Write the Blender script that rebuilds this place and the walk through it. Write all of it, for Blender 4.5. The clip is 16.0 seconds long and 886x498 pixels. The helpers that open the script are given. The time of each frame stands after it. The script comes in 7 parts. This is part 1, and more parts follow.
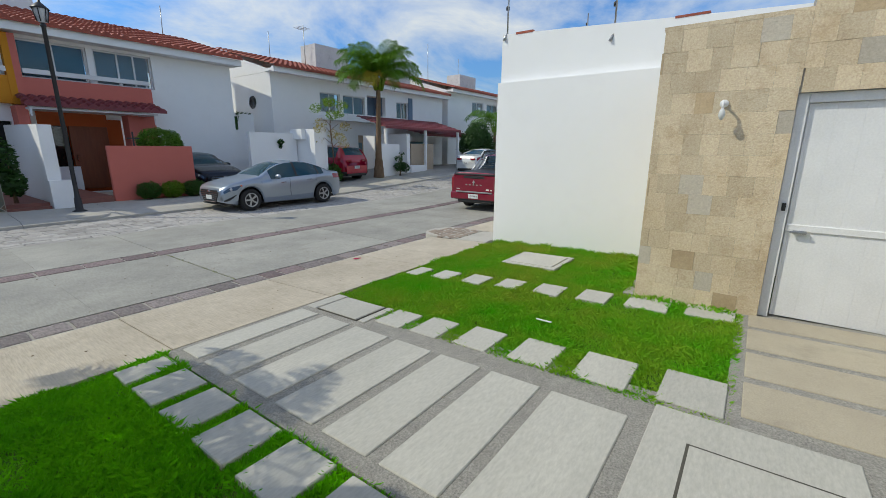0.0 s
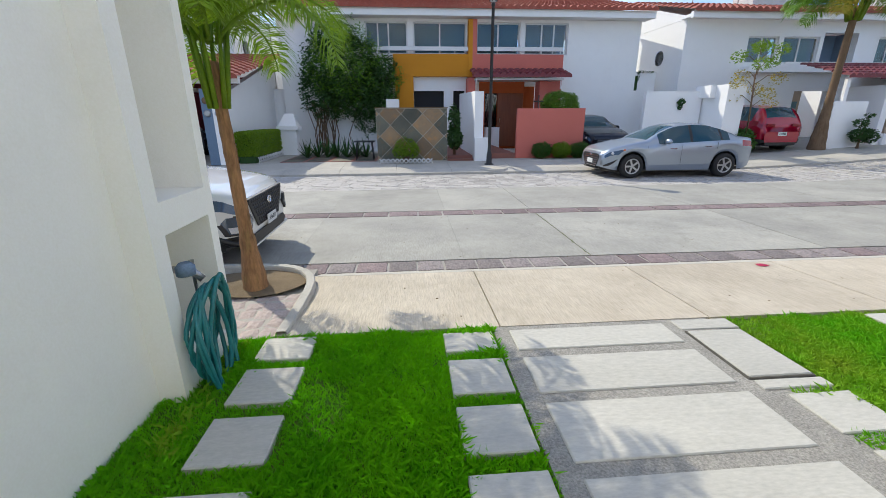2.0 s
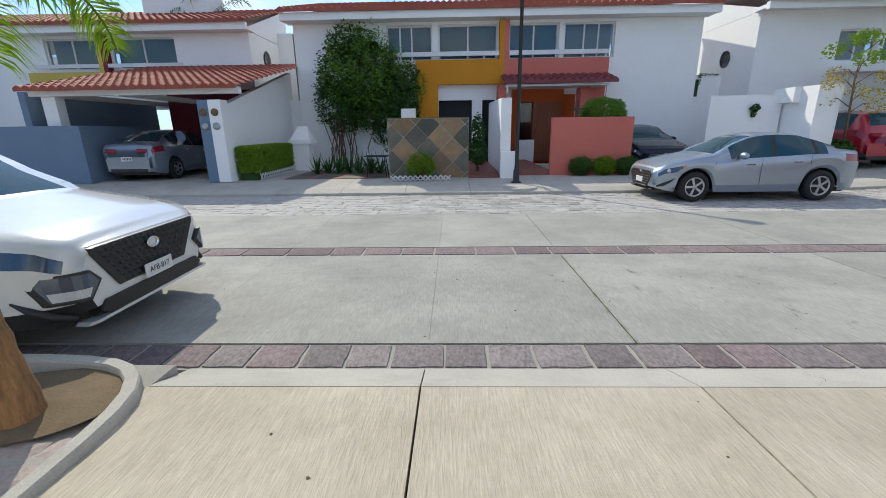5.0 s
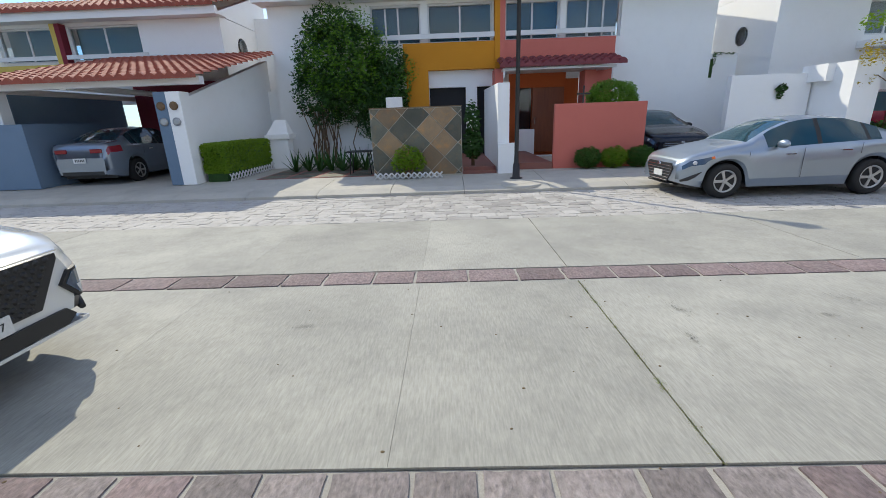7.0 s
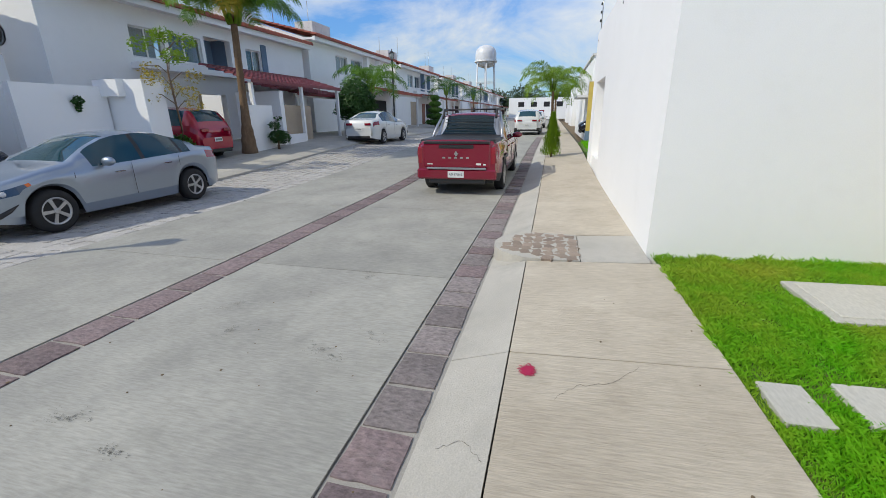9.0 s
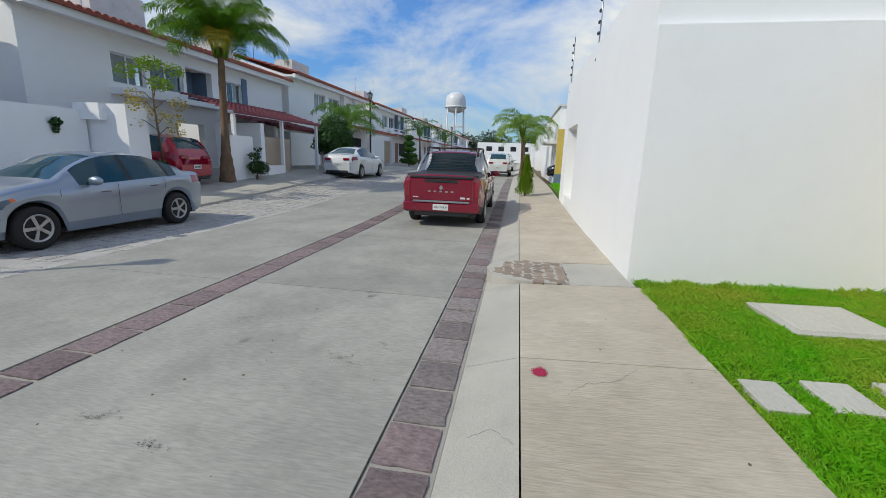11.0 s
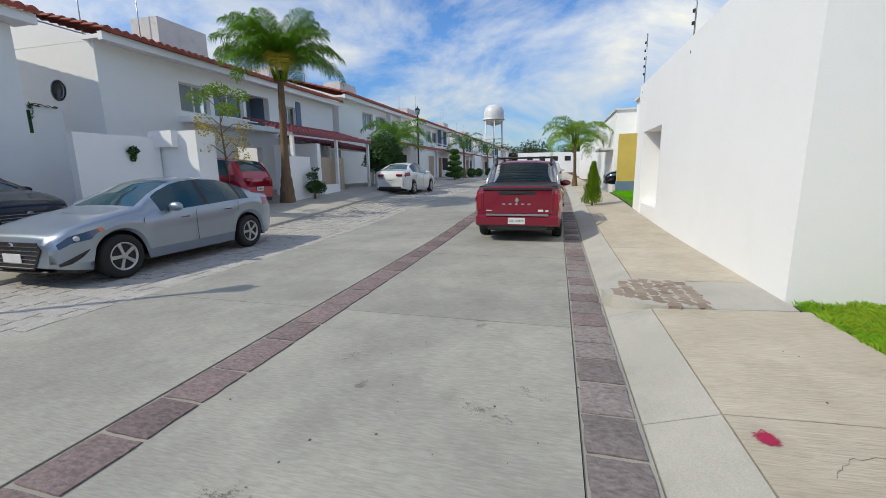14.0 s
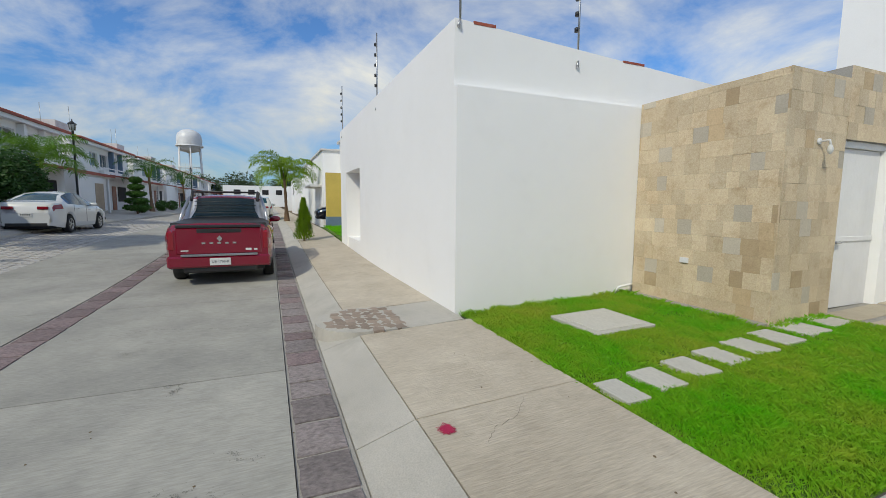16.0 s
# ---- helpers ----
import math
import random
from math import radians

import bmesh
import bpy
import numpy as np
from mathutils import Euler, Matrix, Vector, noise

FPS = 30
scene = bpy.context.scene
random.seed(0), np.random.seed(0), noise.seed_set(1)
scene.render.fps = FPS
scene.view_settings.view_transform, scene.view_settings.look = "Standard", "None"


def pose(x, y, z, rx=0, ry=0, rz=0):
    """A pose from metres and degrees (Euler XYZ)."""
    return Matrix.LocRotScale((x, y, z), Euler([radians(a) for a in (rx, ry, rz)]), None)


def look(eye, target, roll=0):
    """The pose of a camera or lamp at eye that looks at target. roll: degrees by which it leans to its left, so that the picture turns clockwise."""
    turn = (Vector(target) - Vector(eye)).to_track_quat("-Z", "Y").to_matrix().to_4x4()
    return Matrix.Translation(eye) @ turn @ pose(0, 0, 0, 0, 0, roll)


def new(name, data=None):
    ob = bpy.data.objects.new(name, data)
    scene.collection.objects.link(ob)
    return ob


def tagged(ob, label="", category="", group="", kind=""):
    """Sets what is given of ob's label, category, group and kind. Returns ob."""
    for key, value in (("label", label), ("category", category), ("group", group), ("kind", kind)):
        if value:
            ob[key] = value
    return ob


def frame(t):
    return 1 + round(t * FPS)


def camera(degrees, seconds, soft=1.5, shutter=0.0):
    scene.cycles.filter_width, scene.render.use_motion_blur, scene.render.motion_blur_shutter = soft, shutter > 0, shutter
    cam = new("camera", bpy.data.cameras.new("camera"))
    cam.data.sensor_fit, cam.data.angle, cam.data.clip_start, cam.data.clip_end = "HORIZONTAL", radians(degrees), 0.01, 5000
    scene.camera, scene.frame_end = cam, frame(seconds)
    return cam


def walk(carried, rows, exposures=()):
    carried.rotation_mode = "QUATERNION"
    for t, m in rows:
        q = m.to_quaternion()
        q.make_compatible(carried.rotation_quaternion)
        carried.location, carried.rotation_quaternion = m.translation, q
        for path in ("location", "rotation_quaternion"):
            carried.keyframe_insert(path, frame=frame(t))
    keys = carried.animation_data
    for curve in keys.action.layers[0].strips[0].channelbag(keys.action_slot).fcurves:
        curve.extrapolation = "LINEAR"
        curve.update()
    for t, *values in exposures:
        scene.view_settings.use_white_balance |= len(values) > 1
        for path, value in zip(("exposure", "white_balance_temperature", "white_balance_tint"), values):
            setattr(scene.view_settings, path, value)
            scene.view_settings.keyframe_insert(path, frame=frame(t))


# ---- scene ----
cam = camera(93.3, 16.0, soft=0.7)
PATH = [
    (0, (0.537, -0.273, 1.824), (2.101, 0.883, 1.359), 0.3),
    (0.5, (0.621, -0.093, 1.781), (1.765, 1.462, 1.258), 0.1),
    (1, (0.715, 0.201, 1.731), (1.457, 1.973, 1.175), 0.0),
    (1.5, (0.884, 0.452, 1.686), (1.254, 2.329, 1.102), -0.6),
    (2, (1.125, 0.7, 1.684), (1.277, 2.598, 1.072), -0.3),
    (2.5, (1.309, 0.991, 1.656), (1.602, 2.863, 1.015), 0.5),
    (3, (1.513, 1.239, 1.655), (2.135, 3.018, 0.986), 0.2),
    (3.5, (1.696, 1.527, 1.649), (2.322, 3.312, 1.0), 0.2),
    (4, (1.774, 1.853, 1.617), (2.289, 3.684, 1.0), 0.7),
    (4.5, (1.866, 2.221, 1.613), (2.156, 4.111, 1.027), -0.4),
    (5, (1.966, 2.582, 1.594), (1.916, 4.504, 1.042), -0.8),
    (5.2, (1.978, 2.703, 1.599), (1.804, 4.619, 1.054), -0.8),
    (7.3, (2.195, 4.051, 1.585), (2.22, 5.96, 0.988), -2.7),
    (7.5, (2.263, 4.142, 1.575), (2.549, 6.032, 0.987), -3.1),
    (8.0, (2.440, 4.333, 1.556), (3.386, 5.998, 0.979), -2.5),
    (8.5, (2.563, 4.498, 1.56), (4.076, 5.665, 0.968), -0.7),
    (9, (2.59, 4.543, 1.629), (4.436, 5.016, 1.019), -0.7),
    (11.3, (2.194, 4.96, 1.518), (4.119, 5.298, 1.097), 1.8),
    (11.5, (2.194, 5.058, 1.514), (4.073, 5.601, 1.097), 1.6),
    (12, (2.216, 5.232, 1.499), (3.885, 6.245, 1.066), 1.3),
    (12.5, (2.395, 5.362, 1.491), (3.905, 6.597, 1.05), 0.9),
    (13, (2.535, 5.457, 1.48), (4.089, 6.641, 1.05), 0.1),
    (13.5, (2.599, 5.591, 1.486), (4.348, 6.472, 1.078), -0.6),
    (14, (2.607, 5.664, 1.49), (4.504, 6.18, 1.118), -0.8),
    (14.5, (2.595, 5.656, 1.495), (4.55, 5.9, 1.154), -1.0),
    (15, (2.599, 5.662, 1.497), (4.573, 5.712, 1.177), -1.0),
    (15.5, (2.606, 5.662, 1.503), (4.572, 5.439, 1.217), -0.4),
    (16, (2.585, 5.572, 1.533), (4.423, 4.812, 1.318), 0.5),
]
walk(cam, [(t, look(eye, target, roll)) for t, eye, target, roll in PATH],
     [(0, -0.22, 7170, 2), (1.0, 0.2, 7170, 4), (2.0, 0.38, 7220, 6), (3.5, 0.32, 7170, 6), (5.2, 0.17, 7220, 4), (7.5, 0.34, 7370, 4), (8.5, 0.1, 7320, 5), (9.0, -0.06, 7120, 5), (11.5, -0.23, 7120, 3), (12.5, 0.12, 7420, 4), (13.0, 0.1, 7420, 4), (14.5, -0.25, 7320, 4), (16, -0.36, 7320, 3)])

# ---------- world, sun ----------
SUN_DIR = Vector((-0.66, 0.89, 1.0)).normalized()
world = bpy.data.worlds.new("sky_world")
scene.world = world
world.use_nodes = True
wn, wl = world.node_tree.nodes, world.node_tree.links
wn.clear()
w_out = wn.new("ShaderNodeOutputWorld")
w_bg = wn.new("ShaderNodeBackground")
w_sky = wn.new("ShaderNodeTexSky")
w_sky.sky_type = "NISHITA"
w_sky.sun_disc = False
w_sky.sun_elevation = math.asin(SUN_DIR.z)
w_sky.sun_rotation = math.atan2(SUN_DIR.x, SUN_DIR.y)
w_sky.air_density, w_sky.dust_density, w_sky.ozone_density = 1.0, 0.3, 4.5
w_tc = wn.new("ShaderNodeTexCoord")
w_sep = wn.new("ShaderNodeSeparateXYZ")
wl.new(w_tc.outputs["Generated"], w_sep.inputs[0])
w_add = wn.new("ShaderNodeMath"); w_add.operation = "ADD"; w_add.inputs[1].default_value = 0.30
wl.new(w_sep.outputs["Z"], w_add.inputs[0])
w_dx = wn.new("ShaderNodeMath"); w_dx.operation = "DIVIDE"
w_dy = wn.new("ShaderNodeMath"); w_dy.operation = "DIVIDE"
wl.new(w_sep.outputs["X"], w_dx.inputs[0]); wl.new(w_add.outputs[0], w_dx.inputs[1])
wl.new(w_sep.outputs["Y"], w_dy.inputs[0]); wl.new(w_add.outputs[0], w_dy.inputs[1])
w_com = wn.new("ShaderNodeCombineXYZ")
wl.new(w_dx.outputs[0], w_com.inputs[0]); wl.new(w_dy.outputs[0], w_com.inputs[1])
w_no = wn.new("ShaderNodeTexNoise")
w_no.inputs["Scale"].default_value = 1.6
w_no.inputs["Detail"].default_value = 9.0
w_no.inputs["Roughness"].default_value = 0.6
w_no.inputs["Distortion"].default_value = 0.4
wl.new(w_com.outputs[0], w_no.inputs["Vector"])
w_ramp = wn.new("ShaderNodeValToRGB")
w_ramp.color_ramp.elements[0].position, w_ramp.color_ramp.elements[0].color = 0.40, (0, 0, 0, 1)
w_ramp.color_ramp.elements[1].position, w_ramp.color_ramp.elements[1].color = 0.74, (1, 1, 1, 1)
wl.new(w_no.outputs["Fac"], w_ramp.inputs[0])
w_mix = wn.new("ShaderNodeMix"); w_mix.data_type = "RGBA"
w_mix.inputs["B"].default_value = (5.1, 5.1, 5.1, 1)
wl.new(w_ramp.outputs[0], w_mix.inputs["Factor"])
w_tint = wn.new("ShaderNodeMix"); w_tint.data_type, w_tint.blend_type = "RGBA", "MULTIPLY"
w_tint.inputs["Factor"].default_value = 1.0
w_tint.inputs["B"].default_value = (0.44, 0.66, 0.95, 1)
wl.new(w_sky.outputs[0], w_tint.inputs["A"])
wl.new(w_tint.outputs["Result"], w_mix.inputs["A"])
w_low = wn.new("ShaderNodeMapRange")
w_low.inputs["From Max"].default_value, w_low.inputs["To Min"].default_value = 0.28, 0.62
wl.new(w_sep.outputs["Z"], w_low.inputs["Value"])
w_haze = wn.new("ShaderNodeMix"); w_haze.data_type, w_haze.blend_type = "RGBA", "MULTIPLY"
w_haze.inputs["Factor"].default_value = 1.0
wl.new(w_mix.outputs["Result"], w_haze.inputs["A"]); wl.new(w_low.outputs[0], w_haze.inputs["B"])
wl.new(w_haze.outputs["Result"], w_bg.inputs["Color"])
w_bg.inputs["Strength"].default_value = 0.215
wl.new(w_bg.outputs[0], w_out.inputs[0])

sun_data = bpy.data.lights.new("sun", "SUN")
sun_data.energy, sun_data.angle, sun_data.color = 3.0, radians(0.5), (1.0, 0.96, 0.9)
sun = new("sun", sun_data)
sun.matrix_world = look(SUN_DIR * 60, (0, 0, 0))

# ---------- materials ----------


def mat(name, a, b=None, rough=0.8, scale=6.0, fine=60.0, bump=0.15, metal=0.0, coat=0.0, spec=0.5, stretch=(1, 1, 1), rnd=0.0, stain=0.0, stain_col=(0.05, 0.045, 0.04), fine_mix=0.35, thin=0.0, brushed=False):
    """A surface with broad and fine variation, stains and relief; rnd varies it piece by piece, brushed stretches the fine grain alone."""
    m = bpy.data.materials.new(name)
    m.use_nodes = True
    n, l = m.node_tree.nodes, m.node_tree.links
    p = n["Principled BSDF"]
    p.inputs["Roughness"].default_value = rough
    p.inputs["Metallic"].default_value = metal
    p.inputs["Coat Weight"].default_value = coat
    p.inputs["Coat Roughness"].default_value = 0.05
    p.inputs["Specular IOR Level"].default_value = spec
    b = b or tuple(c * 0.8 for c in a)
    geo = n.new("ShaderNodeNewGeometry")
    mp = n.new("ShaderNodeMapping")
    mp.inputs["Scale"].default_value = stretch
    l.new(geo.outputs["Position"], mp.inputs[0])
    n1 = n.new("ShaderNodeTexNoise"); n1.inputs["Scale"].default_value = scale * 0.25; n1.inputs["Detail"].default_value = 6; n1.inputs["Roughness"].default_value = 0.65
    n2 = n.new("ShaderNodeTexNoise"); n2.inputs["Scale"].default_value = fine; n2.inputs["Detail"].default_value = 7; n2.inputs["Roughness"].default_value = 0.62
    l.new(geo.outputs["Position"] if brushed else mp.outputs[0], n1.inputs["Vector"]); l.new(mp.outputs[0], n2.inputs["Vector"])
    r1 = n.new("ShaderNodeMapRange"); r1.inputs["From Min"].default_value = 0.3; r1.inputs["From Max"].default_value = 0.7
    l.new(n1.outputs["Fac"], r1.inputs["Value"])
    mx = n.new("ShaderNodeMix"); mx.data_type = "RGBA"
    mx.inputs["A"].default_value = (*a, 1); mx.inputs["B"].default_value = (*b, 1)
    l.new(r1.outputs[0], mx.inputs["Factor"])
    last = mx.outputs["Result"]
    mf = n.new("ShaderNodeMix"); mf.data_type = "RGBA"; mf.blend_type = "OVERLAY"; mf.inputs["Factor"].default_value = fine_mix
    l.new(last, mf.inputs["A"]); l.new(n2.outputs["Fac"], mf.inputs["B"])
    last = mf.outputs["Result"]
    if stain > 0:
        n3 = n.new("ShaderNodeTexNoise"); n3.inputs["Scale"].default_value = scale * 0.6; n3.inputs["Detail"].default_value = 8; n3.inputs["Roughness"].default_value = 0.7
        l.new(geo.outputs["Position"] if brushed else mp.outputs[0], n3.inputs["Vector"])
        r3 = n.new("ShaderNodeMapRange"); r3.inputs["From Min"].default_value = 0.52; r3.inputs["From Max"].default_value = 0.72; r3.inputs["To Max"].default_value = stain
        l.new(n3.outputs["Fac"], r3.inputs["Value"])
        ms = n.new("ShaderNodeMix"); ms.data_type = "RGBA"; ms.inputs["B"].default_value = (*stain_col, 1)
        l.new(r3.outputs[0], ms.inputs["Factor"]); l.new(last, ms.inputs["A"])
        last = ms.outputs["Result"]
    if rnd > 0:
        oi = n.new("ShaderNodeObjectInfo")
        rr = n.new("ShaderNodeMapRange"); rr.inputs["To Min"].default_value = 1 - rnd; rr.inputs["To Max"].default_value = 1 + rnd
        l.new(oi.outputs["Random"], rr.inputs["Value"])
        hs = n.new("ShaderNodeHueSaturation")
        l.new(rr.outputs[0], hs.inputs["Value"]); l.new(last, hs.inputs["Color"])
        last = hs.outputs[0]
    l.new(last, p.inputs["Base Color"])
    if thin > 0:
        tr = n.new("ShaderNodeBsdfTranslucent")
        ms2 = n.new("ShaderNodeMixShader"); ms2.inputs[0].default_value = thin
        l.new(last, tr.inputs["Color"]); l.new(p.outputs[0], ms2.inputs[1]); l.new(tr.outputs[0], ms2.inputs[2])
        l.new(ms2.outputs[0], n["Material Output"].inputs["Surface"])
    if bump > 0:
        bp = n.new("ShaderNodeBump"); bp.inputs["Strength"].default_value = bump; bp.inputs["Distance"].default_value = 0.01
        l.new(n2.outputs["Fac"], bp.inputs["Height"]); l.new(bp.outputs[0], p.inputs["Normal"])
    return m


def glass(name, tint, rough=0.02, trans=1.0):
    m = bpy.data.materials.new(name)
    m.use_nodes = True
    p = m.node_tree.nodes["Principled BSDF"]
    p.inputs["Base Color"].default_value = (*tint, 1)
    p.inputs["Roughness"].default_value = rough
    p.inputs["Transmission Weight"].default_value = trans
    p.inputs["IOR"].default_value = 1.5
    return m


T = Matrix.Translation
M = {}
M["plaster"] = mat("white_plaster", (0.90, 0.90, 0.89), (0.87, 0.87, 0.86), 0.9, 3, 90, 0.12, stain=0.06, stain_col=(0.5, 0.48, 0.44))
M["plaster_cream"] = mat("cream_plaster", (0.88, 0.865, 0.80), (0.85, 0.83, 0.76), 0.9, 3, 90, 0.15, stain=0.1, stain_col=(0.5, 0.46, 0.38))
M["plaster_old"] = mat("weathered_plaster", (0.72, 0.71, 0.69), (0.62, 0.61, 0.59), 0.9, 4, 70, 0.2, stain=0.4, stain_col=(0.25, 0.23, 0.21))
M["pink"] = mat("coral_paint", (0.62, 0.17, 0.13), (0.56, 0.15, 0.115), 0.85, 3, 80, 0.12)
M["orange"] = mat("ochre_paint", (0.62, 0.25, 0.015), (0.55, 0.21, 0.012), 0.85, 3, 80, 0.12)
M["red_orange"] = mat("red_orange_paint", (0.55, 0.12, 0.03), (0.49, 0.10, 0.025), 0.85, 3, 80, 0.12)
M["bluegrey"] = mat("blue_grey_paint", (0.16, 0.23, 0.32), (0.13, 0.20, 0.28), 0.85, 3, 80, 0.1)
M["blue"] = mat("blue_paint", (0.05, 0.11, 0.30), None, 0.8, 3, 80, 0.1)
M["wine"] = mat("wine_paint", (0.22, 0.02, 0.035), None, 0.8, 3, 80, 0.1)
M["yellow"] = mat("yellow_paint", (0.68, 0.50, 0.12), None, 0.85, 3, 80, 0.1)
M["beige"] = mat("beige_paint", (0.52, 0.42, 0.31), None, 0.85, 3, 80, 0.1)
M["road"] = mat("road_concrete", (0.40, 0.39, 0.345), (0.27, 0.265, 0.24), 0.85, 3.2, 80, 0.08, stain=0.5, stain_col=(0.22, 0.217, 0.19), rnd=0.07, stretch=(1, 0.12, 1), fine_mix=0.42, brushed=True)
M["walk"] = mat("sidewalk_concrete", (0.555, 0.495, 0.40), (0.43, 0.375, 0.295), 0.9, 5, 85, 0.7, stain=0.5, stain_col=(0.34, 0.29, 0.22), rnd=0.05, stretch=(1, 0.08, 1), fine_mix=0.42, brushed=True)
M["kerb"] = mat("kerb_concrete", (0.50, 0.475, 0.42), (0.41, 0.39, 0.345), 0.9, 5, 90, 0.4, stain=0.35, stain_col=(0.26, 0.25, 0.22), fine_mix=0.3)
M["joint"] = mat("joint_earth", (0.09, 0.085, 0.07), (0.06, 0.055, 0.045), 0.95, 8, 120, 0.4)
M["mortar"] = mat("mortar", (0.40, 0.38, 0.34), (0.30, 0.285, 0.26), 0.95, 8, 120, 0.4)
M["purple_stone"] = mat("purple_stone", (0.23, 0.172, 0.168), (0.18, 0.14, 0.145), 0.85, 10, 26, 1.0, rnd=0.2, stain=0.45, stain_col=(0.25, 0.235, 0.22), fine_mix=1.0, stretch=(1.6, 0.8, 1))
M["grey_stone"] = mat("grey_stone", (0.25, 0.215, 0.21), (0.19, 0.165, 0.16), 0.85, 10, 26, 1.0, rnd=0.2, stain=0.4, stain_col=(0.27, 0.255, 0.235), fine_mix=1.0, stretch=(1.6, 0.8, 1))
M["cobble"] = mat("grey_flagstone", (0.44, 0.425, 0.40), (0.33, 0.315, 0.30), 0.85, 9, 50, 0.8, rnd=0.22, stain=0.3, stain_col=(0.33, 0.27, 0.24), fine_mix=0.6)
M["slab"] = mat("pale_slab", (0.52, 0.505, 0.45), (0.43, 0.42, 0.375), 0.8, 5, 60, 0.10, rnd=0.05, stain=0.3, stain_col=(0.36, 0.35, 0.31), fine_mix=0.3, stretch=(0.35, 1, 1))
M["slab_tan"] = mat("tan_slab", (0.46, 0.41, 0.31), (0.38, 0.33, 0.25), 0.85, 5, 110, 0.35, rnd=0.05, stain=0.2)
M["aggregate"] = mat("exposed_aggregate", (0.34, 0.325, 0.29), (0.26, 0.25, 0.225), 0.9, 30, 85, 1.0, fine_mix=1.0, stain=0.35, stain_col=(0.5, 0.48, 0.42))
M["soil"] = mat("dry_soil", (0.20, 0.145, 0.085), (0.13, 0.095, 0.055), 0.95, 12, 70, 0.9)
M["turf"] = mat("turf_soil", (0.05, 0.17, 0.01), (0.12, 0.15, 0.025), 0.95, 12, 70, 0.9)
M["tile"] = mat("terracotta_tile", (0.36, 0.085, 0.05), (0.25, 0.055, 0.035), 0.75, 14, 40, 0.3, rnd=0.1, stain=0.25, stain_col=(0.5, 0.33, 0.25))
M["tile_dark"] = mat("wine_metal_tile", (0.20, 0.025, 0.035), (0.15, 0.018, 0.025), 0.5, 8, 60, 0.1)
M["wood"] = mat("red_brown_wood", (0.30, 0.085, 0.03), (0.21, 0.055, 0.02), 0.5, 8, 60, 0.2, stretch=(6, 6, 0.6))
# Teal backing puts the panes' sky reflections into the colour.
M["pane_teal"] = mat("pane_reflection_teal", (0.15, 0.27, 0.30), (0.09, 0.18, 0.21), 0.8, 4, 60, 0.0)
# Near-black stands in for the unlit inside of doorways and windows.
M["dark"] = mat("interior_shade", (0.02, 0.02, 0.022), None, 0.8, 4, 60, 0.0)
M["curtain"] = mat("pale_curtain", (0.50, 0.50, 0.48), (0.4, 0.4, 0.39), 0.9, 3, 40, 0.2, stretch=(8, 8, 0.2))
M["white_metal"] = mat("white_metal", (0.78, 0.78, 0.78), None, 0.4, 3, 60, 0.02)
M["black_metal"] = mat("black_metal", (0.018, 0.018, 0.02), None, 0.45, 3, 60, 0.05)
M["steel"] = mat("galvanised_steel", (0.45, 0.46, 0.47), None, 0.35, 6, 60, 0.05, metal=0.9)
M["red_tile_floor"] = mat("red_floor_tile", (0.27, 0.10, 0.075), (0.2, 0.075, 0.06), 0.55, 6, 60, 0.1, rnd=0.1)
M["slate"] = mat("rust_slate", (0.27, 0.18, 0.10), (0.17, 0.125, 0.08), 0.7, 10, 40, 0.5, rnd=0.4, stain=0.7, stain_col=(0.42, 0.20, 0.06))
M["slate_green"] = mat("green_slate", (0.125, 0.125, 0.095), (0.075, 0.08, 0.06), 0.65, 12, 40, 0.5, rnd=0.3, stain=0.6, stain_col=(0.24, 0.15, 0.07))
M["travertine"] = mat("travertine", (0.66, 0.55, 0.39), (0.56, 0.44, 0.29), 0.8, 8, 70, 0.7, rnd=0.11, stain=0.55, stain_col=(0.37, 0.23, 0.11), fine_mix=0.5)
M["travertine_brown"] = mat("brown_travertine", (0.56, 0.43, 0.27), (0.48, 0.35, 0.21), 0.8, 10, 60, 0.6, rnd=0.2, stain=0.3, stain_col=(0.26, 0.17, 0.09), fine_mix=0.3)
M["travertine_grey"] = mat("grey_travertine", (0.55, 0.49, 0.40), (0.48, 0.425, 0.34), 0.8, 10, 60, 0.6, rnd=0.15, fine_mix=0.3)
M["tan_stone"] = mat("tan_flat_stone", (0.32, 0.255, 0.20), (0.25, 0.195, 0.155), 0.85, 10, 60, 0.5, rnd=0.2)
M["pane"] = glass("window_glass", (0.55, 0.64, 0.66))
M["leaf"] = mat("leaf_green", (0.07, 0.19, 0.02), (0.04, 0.11, 0.012), 0.5, 20, 60, 0.0, thin=0.4)
M["leaf_dark"] = mat("dark_leaf", (0.035, 0.115, 0.014), (0.02, 0.065, 0.009), 0.55, 20, 60, 0.0, thin=0.3)
M["leaf_lime"] = mat("lime_leaf", (0.22, 0.36, 0.018), (0.14, 0.26, 0.012), 0.5, 20, 60, 0.0, thin=0.45)
M["leaf_yellow"] = mat("yellow_leaf", (0.48, 0.38, 0.03), (0.34, 0.26, 0.02), 0.6, 20, 60, 0.0, thin=0.4)
M["grass_dry"] = mat("dry_grass_blade", (0.10, 0.46, 0.006), (0.36, 0.44, 0.045), 0.55, 5, 40, 0.0, thin=0.3)
M["leaf_bright"] = mat("bright_leaf", (0.15, 0.32, 0.02), (0.10, 0.22, 0.015), 0.45, 20, 60, 0.0, thin=0.45)
M["grass"] = mat("grass_blade", (0.08, 0.40, 0.006), (0.22, 0.62, 0.012), 0.5, 5, 40, 0.0, thin=0.35)
